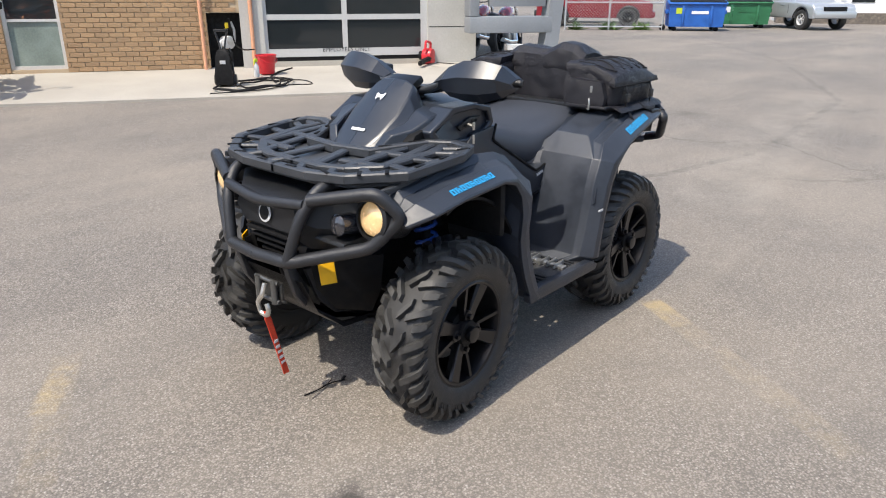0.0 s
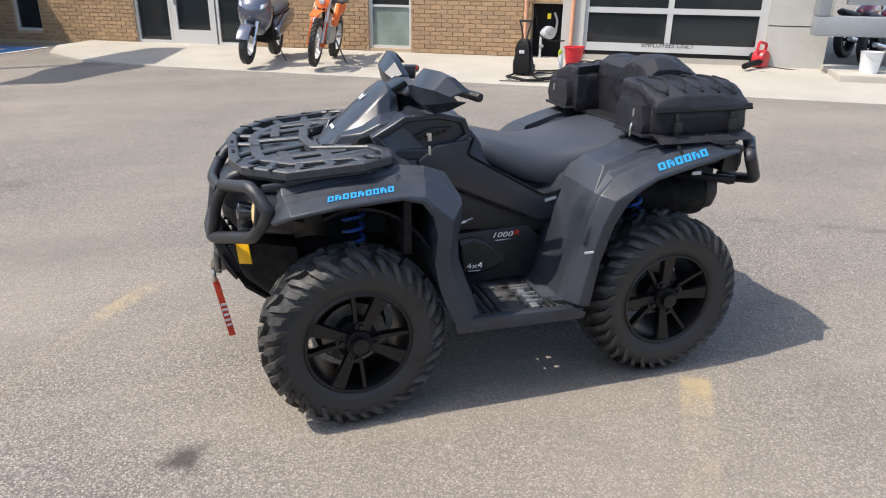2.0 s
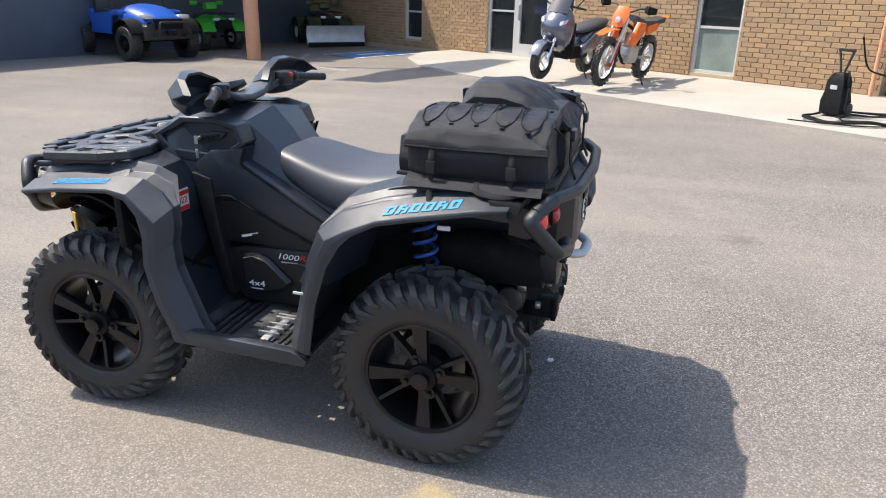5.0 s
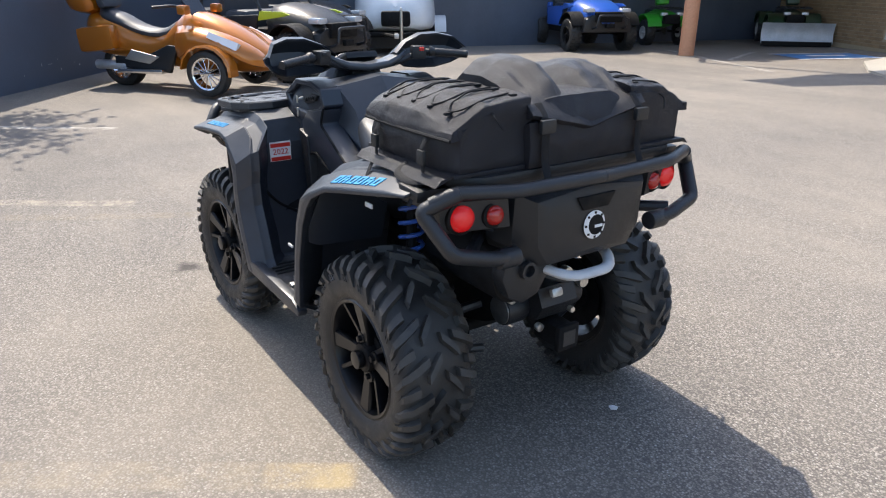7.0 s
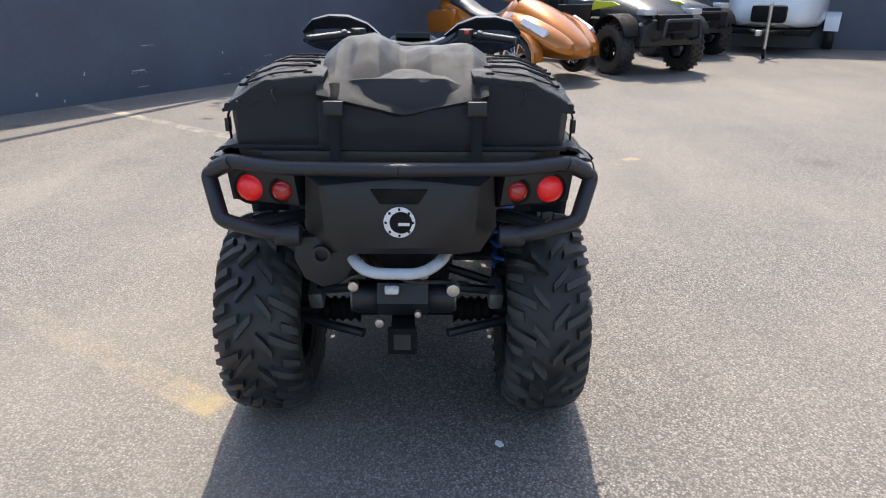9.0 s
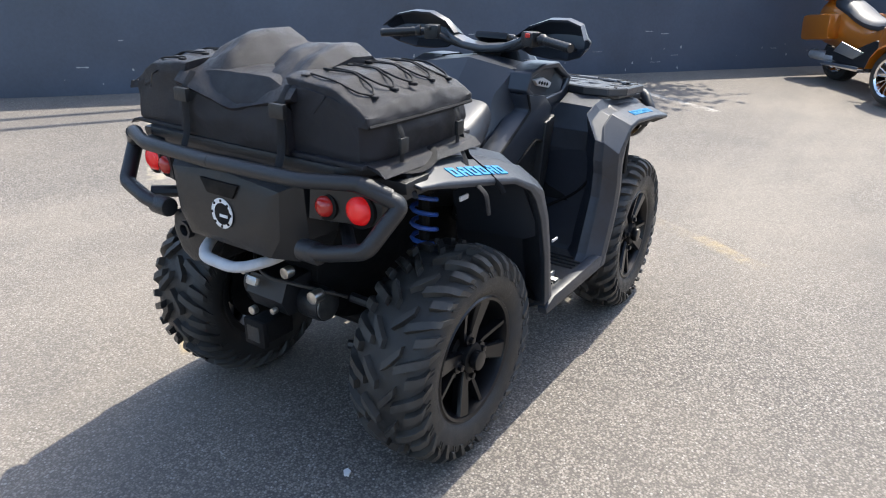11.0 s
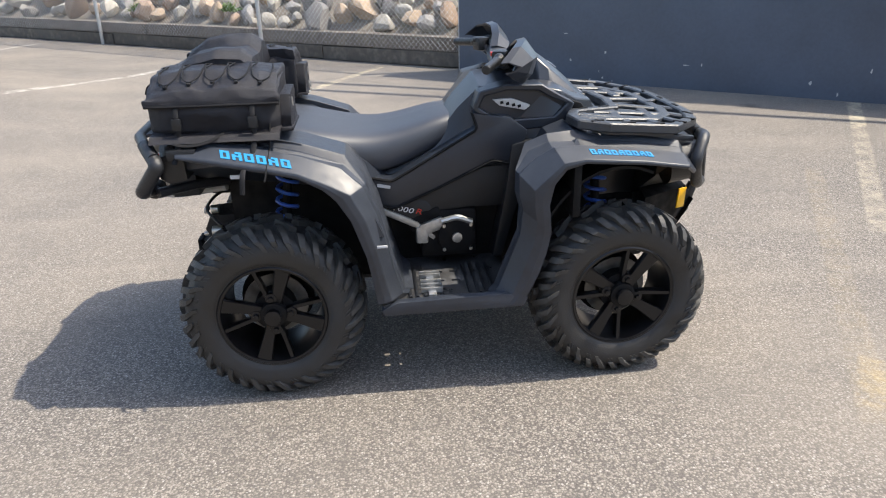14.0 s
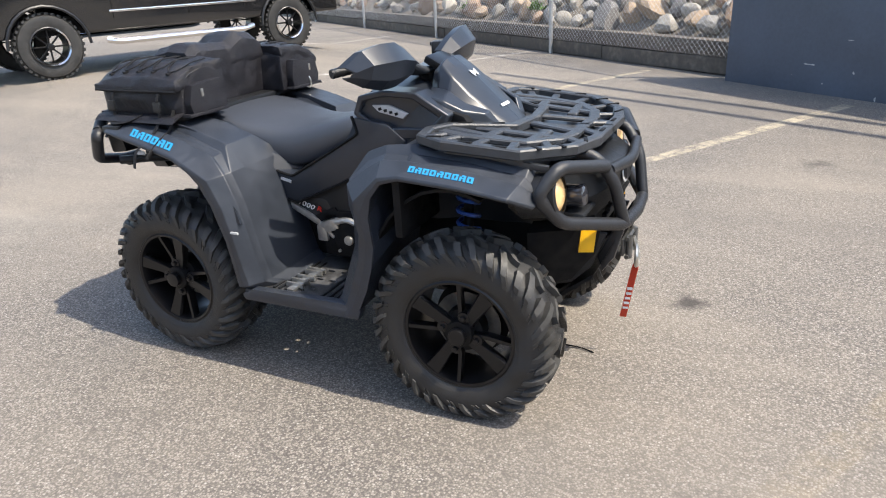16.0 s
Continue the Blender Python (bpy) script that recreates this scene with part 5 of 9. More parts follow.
part("muffler_cap", prism([(-0.285, 0.735), (-0.14, 0.745), (-0.12, 0.66), (-0.16, 0.60), (-0.22, 0.58), (-0.27, 0.61), (-0.295, 0.67)], 0.955, 1.015, "x", 0.014), PLASTIC, muff, "black muffler end cap", 40)
placed = part("tail_pipe", lathe([(0.018, 0.03), (0.026, 0.03), (0.026, -0.03), (0.018, -0.03), (0.018, 0.03)], 20, "z"), TUBE, muff)
placed.matrix_basis = frame_to((1.005, -0.215, 0.69), (0, 1, 0), (1, 0, 0))
part("guard_hoop", tube([(0.82, -0.15, 0.70), (0.99, -0.145, 0.675), (1.075, -0.09, 0.655), (1.08, 0.06, 0.655), (1.01, 0.12, 0.67), (0.82, 0.15, 0.70)], 0.018, 12, 0.06, flat=0.8), LIGHT_GREY, atv, "pale grey hoop under the tail")
part("hitch", join(box((0.93, 0.0, 0.40), (0.12, 0.07, 0.07), 0.006), box((0.985, 0, 0.40), (0.02, 0.085, 0.085), 0.006)), DARK, atv, "black tow hitch receiver", 40)
part("receiver_mouth", box((0.996, 0, 0.40), (0.004, 0.05, 0.05)), RUBBER, atv)
part("final_drive", loft([[(0.86 + dx, sy * w, 0.50 + dz) for dx, dz in ((-0.05, -0.06), (0.06, -0.05), (0.085, 0.0), (0.06, 0.055), (-0.05, 0.06))] for sy, w in ((-1, 0.075), (-1, 0.04), (1, 0.04), (1, 0.075))]), PLASTIC, atv, "black final drive housing", 40)
for s in (-1, 1):
    part("drive_cup", disc((0.84, s * 0.115, 0.475), 0.052, 0.085, "y", 18, 0.012), PLASTIC, atv)
    part("cup_ring", disc((0.84, s * 0.155, 0.475), 0.046, 0.012, "y", 18, 0.003), BRAKE, atv)
part("gear_cover", box((0.955, -0.03, 0.55), (0.02, 0.045, 0.03), 0.01, (0, -20, 0)), STEEL, atv, "dull metal cover above the hitch")
part("sticker", box((-0.337, -0.385, 0.785), (0.003, 0.09, 0.08)), WHITE, atv, "white and red printed sticker")
for dz in (0.026, -0.03):
    part("sticker_band", box((-0.335, -0.385, 0.785 + dz), (0.002, 0.084, 0.016)), RED, atv)
part("rear_panel", box((-0.45, -0.43, 0.75), (0.03, 0.28, 0.2), 0.01), DARK, atv, "", 35)
part("rear_panel", box((-0.45, 0.43, 0.75), (0.03, 0.28, 0.2), 0.01), DARK, atv, "", 35)
lettering("2022", 0.034, frame_to((-0.335, -0.385, 0.773), (0, 1, 0), (1, 0, 0)), RED, atv)

# ---- soft luggage on the rear deck ----
luggage = thing("cargo_bag", pose(0.76, 0, 0.972), "black nylon cargo bag with three compartments strapped to the deck", "bag")


def ridge(q):
    return 1 - 2 * abs(noise.noise(q))


def cloth(sections, seed, big=0.005, fine=0.006):
    """Stuffed cloth through closed sections, subdivided and creased; base points stay put."""
    bm = loft([[Vector(p) for p in loop] for loop in sections])
    bmesh.ops.triangulate(bm, faces=[f for f in bm.faces if len(f.verts) > 4])
    bmesh.ops.subdivide_edges(bm, edges=bm.edges, cuts=3, use_grid_fill=True)
    bm.normal_update()
    shift = Vector((seed, seed * 0.7, seed * 1.3))
    moves = []
    for v in bm.verts:
        q = v.co
        if q.z < 0.012:
            continue
        d = big * noise.noise(q * 6 + shift) + fine * ridge(Vector((q.x * 9, q.y * 13, q.z * 11)) + shift) + fine * 0.28 * ridge(Vector((q.x * 30, q.y * 24, q.z * 34)) - shift)
        moves.append((v, v.normal * d))
    for v, d in moves:
        v.co += d
    return bm


X_STEPS = (-0.208, -0.20, -0.175, -0.14, -0.10, -0.06, -0.02, 0.03, 0.08, 0.13, 0.175, 0.207, 0.215)


def lid_z(f, g):
    """Height of a side lid: f from its outer to its inner edge, g along it."""
    return 0.15 + 0.046 * min(1.0, f * 2.6) - 0.02 * abs(g) ** 4 * (1 - f * 0.5) - 0.012 * max(0.0, g) * (1 - f)


for s in (-1, 1):
    yo, yi = 0.438 * s, 0.19 * s
    wall, lid = [], []
    for x in X_STEPS:
        g = (x - 0.004) / 0.212
        pull = 0.02 * abs(g) ** 8
        bulge = 0.018 * (1 - g * g) * s
        out = [(x, yo - pull * s, 0.0), (x, yo + bulge * 0.6 - pull * s, 0.04), (x, yo + bulge - pull * s, 0.08), (x, yo + bulge * 0.4 - pull * s, 0.12)]
        top = [(x, yo + (yi - yo) * f, lid_z(f, g) - 0.016) for f in (0.1, 0.3, 0.5, 0.7, 0.9)]
        wall.append(out + top + [(x, yi, 0.15), (x, yi, 0.07), (x, yi, 0.0)])
        # lid: a skin that overhangs the wall
        grow = 1.0 if abs(g) < 0.98 else 0.97
        skin = [(x * 1.02 * grow, yo + (yi - yo) * f, lid_z(f, g)) for f in (0.0, 0.05, 0.2, 0.4, 0.55, 0.7, 0.85, 0.98)]
        lid.append([(x * 1.02, yo + bulge * 0.4 + 0.012 * s, 0.1), (x * 1.02, yo + bulge * 0.3 + 0.010 * s, 0.118)] + skin + [(x, yo + (yi - yo) * f, lid_z(f, g) - 0.03) for f in (0.95, 0.5, 0.1)])
    part("side_bag", cloth(wall, 3.0 + s), NYLON, luggage, "packed black nylon side compartment", 38)
    part("flap", cloth(lid, 8.0 + s, 0.006, 0.007), NYLON, luggage, "wrinkled nylon lid flap", 38)
    part("piping", tube([(x * 1.025, yo + 0.0185 * (1 - ((x - 0.004) / 0.212) ** 2) * 0.4 * s + 0.015 * s, 0.101) for x in X_STEPS], 0.005, 6, 0), WEB, luggage, "edge piping of the lid")
    # elastic cord laid in wide loops over the lid, held by small tabs
    cord = []
    for k in range(5):
        xc = -0.155 + 0.077 * k
        for dx, f in ((-0.026, 0.80), (-0.036, 0.46), (-0.026, 0.2), (0.0, 0.10), (0.026, 0.2), (0.036, 0.46), (0.026, 0.80)):
            cord.append((xc + dx, yo + (yi - yo) * f, lid_z(f, (xc + dx - 0.004) / 0.212) + 0.010))
        for f in (0.10, 0.82):
            x = xc if f < 0.5 else xc + 0.0385
            part("cord_loop", box((x, yo + (yi - yo) * f, lid_z(f, (x - 0.004) / 0.212) + 0.007), (0.012, 0.022, 0.008), 0.002), WEB, luggage)
    part("elastic_cord", tube(cord, 0.0026, 6, 0.014), WEB, luggage, "black elastic cord laced over the lid")
    part("cord_end", tube([(0.20, yo + (yi - yo) * 0.5, 0.165), (0.235, yo + (yi - yo) * 0.45, 0.15), (0.25, yo + (yi - yo) * 0.52, 0.12)], 0.0026, 6, 0.014), WEB, luggage)
    for x in (-0.125, 0.12):
        part("strap", tube([(x, yo + 0.012 * s, 0.11), (x, yo + 0.036 * s, 0.068), (x, yo + 0.03 * s, 0.0), (x, yo + 0.05 * s, -0.02), (x + 0.015, yo + 0.085 * s, -0.075)], 0.009, 6, 0.014, flat=0.3), WEB, luggage, "black webbing strap")
        part("buckle", box((x, yo + 0.036 * s, 0.045), (0.03, 0.012, 0.038), 0.003), PLASTIC, luggage, "black plastic buckle")
    part("loose_strap", tube([(-0.02 * s, yo + 0.02 * s, 0.01), (0.02, yo + 0.055 * s, -0.012), (0.09, yo + 0.06 * s, -0.022), (0.15, yo + 0.04 * s, -0.012)], 0.012, 6, 0.03, flat=0.3), WEB, luggage, "loose webbing end")
    # soft apron below each compartment
    part("apron", cloth([[(x, yo - 0.03 * s, 0.016), (x, yo + 0.035 * s, 0.004), (x, yo + 0.055 * s, -0.014), (x, yo + 0.03 * s, -0.004)] for x in X_STEPS], 5.0 + s, 0.01, 0.004), NYLON, luggage, "", 60)
    # front pocket with a zip
    part("end_pocket", cloth([[(x, yo * 0.93, 0.012), (x, yo * 0.95, 0.05), (x, yo * 0.9, 0.115), (x, yi + 0.05 * s, 0.125), (x, yi + 0.03 * s, 0.05), (x, yi + 0.04 * s, 0.012)] for x in (-0.243, -0.234, -0.21, -0.19)], 2.0 + s, 0.006, 0.005), NYLON, luggage, "zipped end pocket", 38)
    part("zip_pull", box((-0.246, yo * 0.8, 0.085), (0.006, 0.012, 0.03), 0.002), ZINC, luggage)
part("base_mat", prism([(-0.25, -0.43), (0.22, -0.44), (0.235, 0.44), (-0.25, 0.43), (-0.25, 0.22), (-0.03, 0.19), (-0.03, -0.19), (-0.25, -0.22)], 0.0, 0.012, "z", 0.003), NYLON, luggage, "", 35)
center = []
for y in (-0.205, -0.2, -0.17, -0.12, -0.06, 0.0, 0.06, 0.12, 0.17, 0.2, 0.205):
    f = 1 - (abs(y) / 0.23) ** 6
    center.append([(-0.09, y, 0.0), (-0.095, y, 0.06), (-0.10, y, 0.12), (-0.10, y, 0.17 * f + 0.02), (0.04, y, 0.19 * f), (0.12, y, 0.19 * f), (0.20, y, 0.16 * f + 0.02), (0.232, y, 0.12), (0.24, y, 0.06), (0.235, y, 0.0)])
part("rear_bag", cloth(center, 7.0, 0.005, 0.004), NYLON, luggage, "packed black nylon centre compartment", 38)


def wedge(u, mid, half):
    return max(0.0, 1 - abs(u - mid) / half)


def slumped_top():
    """Roll-top cloth: two stiff humps with a valley fold between, and a back hem that sags in the middle."""
    crest = ((-1.0, 0.222), (-0.8, 0.256), (-0.42, 0.272), (-0.06, 0.236), (0.2, 0.24), (0.8, 0.246), (1.0, 0.218))

    def top_z(u):
        for (a, za), (b, zb) in zip(crest, crest[1:]):
            if u <= b:
                return za + (zb - za) * (u - a) / (b - a)

    loops = []
    for k in range(25):
        u = -1 + 2 * k / 24
        y = 0.012 + 0.218 * u
        z = top_z(u)
        fold = 0.055 * wedge(u, 0.0, 0.34)
        side_fold = 0.018 * wedge(u, -0.72, 0.16) + 0.014 * wedge(u, 0.62, 0.2)
        loops.append([(-0.08, y * 0.95, 0.10), (-0.105, y, 0.16), (-0.10, y, z - 0.03), (-0.065, y, z - 0.002), (0.02, y, z - fold * 0.2), (0.095, y, z - 0.016 - fold * 0.7 - side_fold), (0.16, y, z - 0.055 - fold * 1.1 - side_fold * 0.6),
                      (0.222, y, 0.168 - 0.052 * wedge(u, 0.02, 1.0)), (0.244, y, 0.146 - 0.05 * wedge(u, 0.02, 1.0)), (0.236, y, 0.138 - 0.048 * wedge(u, 0.02, 1.0)), (0.17, y * 0.97, 0.13), (0.05, y * 0.95, 0.13)])
    return cloth(loops, 12.0, 0.005, 0.004)


part("top_flap", slumped_top(), NYLON, luggage, "slumped roll-top of grey-black cloth", 42)
for y in (-0.165, 0.2):
    part("strap", tube([(0.215, y, 0.17), (0.252, y, 0.13), (0.254, y, 0.02), (0.275, y, -0.03)], 0.014, 6, 0.02, flat=0.3), WEB, luggage, "black webbing strap")
    part("buckle", box((0.258, y, 0.115), (0.016, 0.05, 0.036), 0.004), PLASTIC, luggage, "black plastic buckle")
part("carabiner", tube([(-0.225, -0.33, 0.07), (-0.25, -0.345, 0.03), (-0.25, -0.345, -0.01), (-0.235, -0.325, 0.0), (-0.222, -0.32, 0.06)], 0.0045, 8, 0.012, True), ZINC, luggage, "silver carabiner")

# small bare-metal pieces about the final drive and the shock mounts
for x, y, z, r, d in ((0.90, 0.06, 0.58, 0.018, 0.03), (0.93, -0.07, 0.43, 0.014, 0.02), (0.88, 0.15, 0.52, 0.02, 0.04), (0.88, -0.15, 0.53, 0.016, 0.03), (0.95, 0.045, 0.47, 0.01, 0.02)):
    part("flange_bolt", disc((x, y, z), r, d, "x", 12, 0.003), ZINC, atv, "bare metal bolt")
part("brake_line", tube([(0.86, -0.10, 0.62), (0.92, -0.06, 0.60), (0.95, 0.02, 0.57), (0.90, 0.10, 0.55), (0.80, 0.2, 0.5)], 0.006, 6, 0.04), RUBBER, atv)
part("brake_caliper", box((0.66, 0.30, 0.40), (0.09, 0.05, 0.07), 0.012, (0, 20, 0)), STEEL, atv, "dull metal brake caliper")
part("brake_caliper", box((0.66, -0.30, 0.40), (0.09, 0.05, 0.07), 0.012, (0, 20, 0)), STEEL, atv, "dull metal brake caliper")
for x in (-0.10, -0.175):
    part("tie_strap", tube([(x, 0.44, 0.03 if x < -0.15 else -0.01), (x + 0.004, 0.475, -0.045), (x + 0.008, 0.535, -0.075), (x + 0.012, 0.588, -0.11), (x + 0.016, 0.60, -0.165 if x > -0.15 else -0.125)], 0.009, 6, 0.015, flat=0.3), WEB, luggage, "loose black webbing end over the fender")


# ---- shop front ----
def slab(u0, u1, z0, z1, s0=FS, s1=FS + 0.28):
    """A block of the shop front between two runs, two heights and two depths."""
    c = front_at((u0 + u1) / 2, (s0 + s1) / 2, (z0 + z1) / 2)
    return moved(box((0, 0, 0), (u1 - u0, z1 - z0, s1 - s0)), frame_to(c, FD, -FN))


TOPZ = 3.6
OPEN = ((-12.5, -11.8, 0.34, 2.0), (-9.45, -7.0, 0.2, 2.45), (-4.35, -3.52, 0.27, 2.2), (-1.32, -0.78, 0.2, 1.12))
pieces = []
u = -18.2
for a, b, z0, z1 in OPEN:
    pieces.append(slab(u, a, -0.1, TOPZ, FS + 0.012))
    if z0 > 0.25:
        pieces.append(slab(a, b, -0.1, z0, FS + 0.012))
    pieces.append(slab(a, b, z1, TOPZ, FS + 0.012))
    u = b
front_wall = tagged(link("wall_north", join(*pieces), MORTAR), "tan brick shop front with aluminium windows", "wall", kind="structure")
tagged(link("roof", moved(box((0, 0, 0), (21.6, 8, 0.25)), frame_to(front_at(-7.4, FS + 4.1, TOPZ + 0.1), FD, (0, 0, 1))), GREY_BLOCK), "flat roof of the shop", "roof", kind="structure")
wall_parts = [slab(-0.78, -0.40, -0.1, TOPZ, FS - 0.06), slab(2.48, 3.40, -0.1, TOPZ, FS - 0.06), slab(-0.40, 2.48, 3.0, TOPZ, FS - 0.04), slab(3.12, 3.40, -0.1, TOPZ, FS + 0.2, FS + 7.5)]
tagged(link("wall_grey", join(*wall_parts), GREY_BLOCK), "grey painted block wall beside the garage door", "wall", kind="structure")
# near-black sheet puts the unlit depth of the shop into colour
tagged(link("wall_inner", slab(-18.2, 3.2, 0.0, TOPZ, FS + 3.4, FS + 3.5), DARK), "near-black sheet standing for the unlit back of the shop", "wall", kind="structure")
tagged(link("floor", slab(-18.2, 3.2, 0.05, 0.2, FS + 0.28, FS + 3.5), CONCRETE), "concrete shop floor", "floor", kind="structure")
for k, z in enumerate((0.86, 1.5)):
    tagged(link("trim", slab(2.50, 3.385, z, z + 0.012, FS - 0.063, FS - 0.05), DARK), "shadow joint in the block wall", "trim", kind="structure")

# garage door: white rails and dark panes
door = tagged(new("door_1"), "white sectional garage door with dark glass panes", "garage door", kind="structure")
rails = [(-0.40, 2.48, 0.385, 0.52), (-0.40, 2.48, 1.0, 1.09), (-0.40, 2.48, 1.57, 1.66), (-0.40, 2.48, 2.14, 2.23), (-0.40, 2.48, 2.9, 3.0)]
for u0, u1, z0, z1 in rails:
    part("door_rail", slab(u0, u1, z0, z1, FS - 0.02, FS + 0.03), DOOR_WHITE, door)
for u0, u1 in ((-0.40, -0.34), (0.94, 1.03), (2.36, 2.48)):
    for z0, z1 in ((0.52, 1.0), (1.09, 1.57), (1.66, 2.14), (2.23, 2.9)):
        part("door_stile", slab(u0, u1, z0, z1, FS - 0.018, FS + 0.03), DOOR_WHITE, door)
for u0, u1 in ((-0.34, 0.94), (1.03, 2.36)):
    for z0, z1 in ((0.52, 1.0), (1.09, 1.57), (1.66, 2.14), (2.23, 2.9)):
        part("pane", slab(u0, u1, z0, z1, FS + 0.0, FS + 0.012), GLASS, door, "dark reflective pane")
part("door_seal", slab(-0.40, 2.48, 0.315, 0.385, FS - 0.01, FS + 0.03), DARK, door)
part("door_sill", slab(-0.40, 2.48, 0.18, 0.315, FS - 0.03, FS + 0.1), CONCRETE, door, "worn concrete sill")
lettering("EMPLOYEES ONLY", 0.105, frame_to(front_at(1.0, FS - 0.022, 0.465), FD, -FN), BLACK_INK, door)


def framed_window(name, u0, u1, z0, z1, bars_u=(), bars_z=(), frosted=0.0, label="aluminium framed shop window"):
    w = tagged(new(name), label, "window", kind="structure")
    f = 0.055
    for a, b, c, d in ((u0, u1, z0, z0 + f), (u0, u1, z1 - f, z1), (u0, u0 + f, z0 + f, z1 - f), (u1 - f, u1, z0 + f, z1 - f)):
        part("window_frame", slab(a, b, c, d, FS + 0.05, FS + 0.13), ALU, w)
    us = [u0 + f, *bars_u, u1 - f]
    zs = [z0 + f, *bars_z, z1 - f]
    for b in bars_u:
        part("mullion", slab(b - 0.025, b + 0.025, z0 + f, z1 - f, FS + 0.06, FS + 0.12), ALU, w)
    for b in bars_z:
        part("transom", slab(u0 + f, u1 - f, b - 0.02, b + 0.02, FS + 0.058, FS + 0.125), ALU, w)
    for i in range(len(us) - 1):
        for j in range(len(zs) - 1):
            part("pane", slab(us[i], us[i + 1], zs[j], zs[j + 1], FS + 0.085, FS + 0.097), FROST if zs[j + 1] <= frosted else GLASS, w)
    return w


framed_window("window_1", -12.5, -11.8, 0.34, 2.0, (), (1.0,), 0, "small blue-tinted window in the brick wall")
framed_window("window_2", -9.45, -8.62, 0.2, 2.45, (), (1.12,))
framed_window("window_3", -7.58, -7.0, 0.2, 2.45, (), (1.12,))
framed_window("window_4", -4.35, -3.52, 0.27, 2.2, (), (1.02,), 1.03)
shop_door = tagged(new("door_2"), "aluminium framed glass shop door", "door", kind="structure")
for a, b, c, d in ((-8.60, -7.60, 0.2, 0.47), (-8.60, -7.60, 2.3, 2.45), (-8.60, -8.47, 0.47, 2.3), (-7.73, -7.60, 0.47, 2.3)):
    part("door_frame", slab(a, b, c, d, FS + 0.03, FS + 0.11), ALU, shop_door)
part("pane", slab(-8.47, -7.73, 0.47, 2.3, FS + 0.065, FS + 0.08), GLASS, shop_door)
part("door_handle", slab(-8.50, -8.475, 0.95, 1.25, FS - 0.03, FS + 0.03), ALU, shop_door)

# gas meter in its niche, pipes
meter_nook = tagged(link("niche", join(slab(-1.32, -0.78, 0.2, 1.12, FS + 0.24, FS + 0.28)), DARK), "dark niche in the brick wall", "niche", kind="structure")
meter = thing("gas_meter", pose(*front_at(-1.02, FS + 0.1, 0.22)), "grey cast gas meter with pipes in a wall niche", "meter")
part("meter_body", join(disc((0, 0, 0.42), 0.11, 0.16, "y", 20, 0.02), box((0, 0, 0.42), (0.24, 0.14, 0.12), 0.03)), LIGHT_GREY, meter, "", 40)
part("meter_dial", disc((0, -0.1, 0.45), 0.06, 0.05, "y", 18, 0.006), STEEL, meter)
part("riser", tube([(-0.14, 0, -0.02), (-0.14, 0, 0.42), (-0.1, 0, 0.46)], 0.022, 8, 0.04), LIGHT_GREY, meter)
part("riser", tube([(0.14, 0, 0.42), (0.16, 0, 0.62), (0.1, 0, 0.75)], 0.022, 8, 0.04), LIGHT_GREY, meter)
part("valve", box((-0.14, -0.03, 0.2), (0.07, 0.06, 0.05), 0.01), STEEL, meter)
part("tag", box((-0.06, -0.12, 0.7), (0.06, 0.01, 0.09)), material("yellow tag", (0.8, 0.62, 0.02), 0.5), meter, "yellow tag")
for uu, rr in ((-1.40, 0.03), (-0.60, 0.034)):
    pipe = link("wall_pipe", tube([front_at(uu, FS - 0.1, 0.14), front_at(uu, FS - 0.1, TOPZ)], rr, 10, 0), COPPER, smooth=40)
    tagged(pipe, "salmon painted pipe up the shop wall", "pipe")

# canopy on a salmon post
CAN = [(-10.9, 11.6), (-7.9, 10.95), (-6.2, 13.7), (-5.55, 14.9), (-9.3, 17.6)]
tagged(link("canopy", prism(CAN, 2.9, 3.2, "z"), GREY_BLOCK), "flat canopy over the parking bay", "canopy", kind="structure")
post = link("canopy_post", disc((-7.28, 11.4, 1.45), 0.155, 2.95, "z", 28, 0.01), COPPER, smooth=40)
tagged(post, "round salmon-painted canopy post standing on the asphalt", "post")

# unseen plate high off the canopy, cut to the outline of its apron shadow
board = thing("overhead_sign", pose(0, 0, 0), "unseen grey plate on an arm out from the canopy, added for its shadow", "sign")
part("board", moved(prism([(-4.12, 8.6), (-3.77, 9.3), (-3.7, 9.9), (-3.22, 10.63), (-2.66, 11.6), (-2.17, 12.2), (-1.55, 12.1), (-1.79, 10.9), (-2.0, 9.85), (-2.72, 9.1), (-3.2, 8.45)], 0, 0.06, "z"), Matrix.Translation((-2.2, 0, 3.6))), GREY_BLOCK, board)
part("arm", tube([(-9.0, 10.3 + 1.3, 3.25), (-8.4, 10.4, 3.62), (-5.4, 10.35, 3.62)], 0.06, 10, 0.1), GREY_BLOCK, board)

# ---- bricks ----
BL, BH, GAP = 0.2, 0.065, 0.011


def brick_places():
    z = 0.15
    row = 0
    while z < 2.3:
        uu = -17.6 + (0.105 if row % 2 else 0.0)
        while uu < -1.0:
            a, b = uu, uu + BL
            cuts = [(o0, o1) for o0, o1, z0, z1 in OPEN if z + BH > z0 and z < z1]
            ok = True
            for o0, o1 in cuts:
                if a >= o0 and b <= o1:
                    ok = False
                elif a < o0 < b:
                    b = o0
                elif a < o1 < b:
                    a = o1
            if b > -0.78:
                b = -0.78
            if ok and b - a > 0.03:
                yield a, b, z
            uu += BL + GAP
        z += BH + GAP
        row += 1


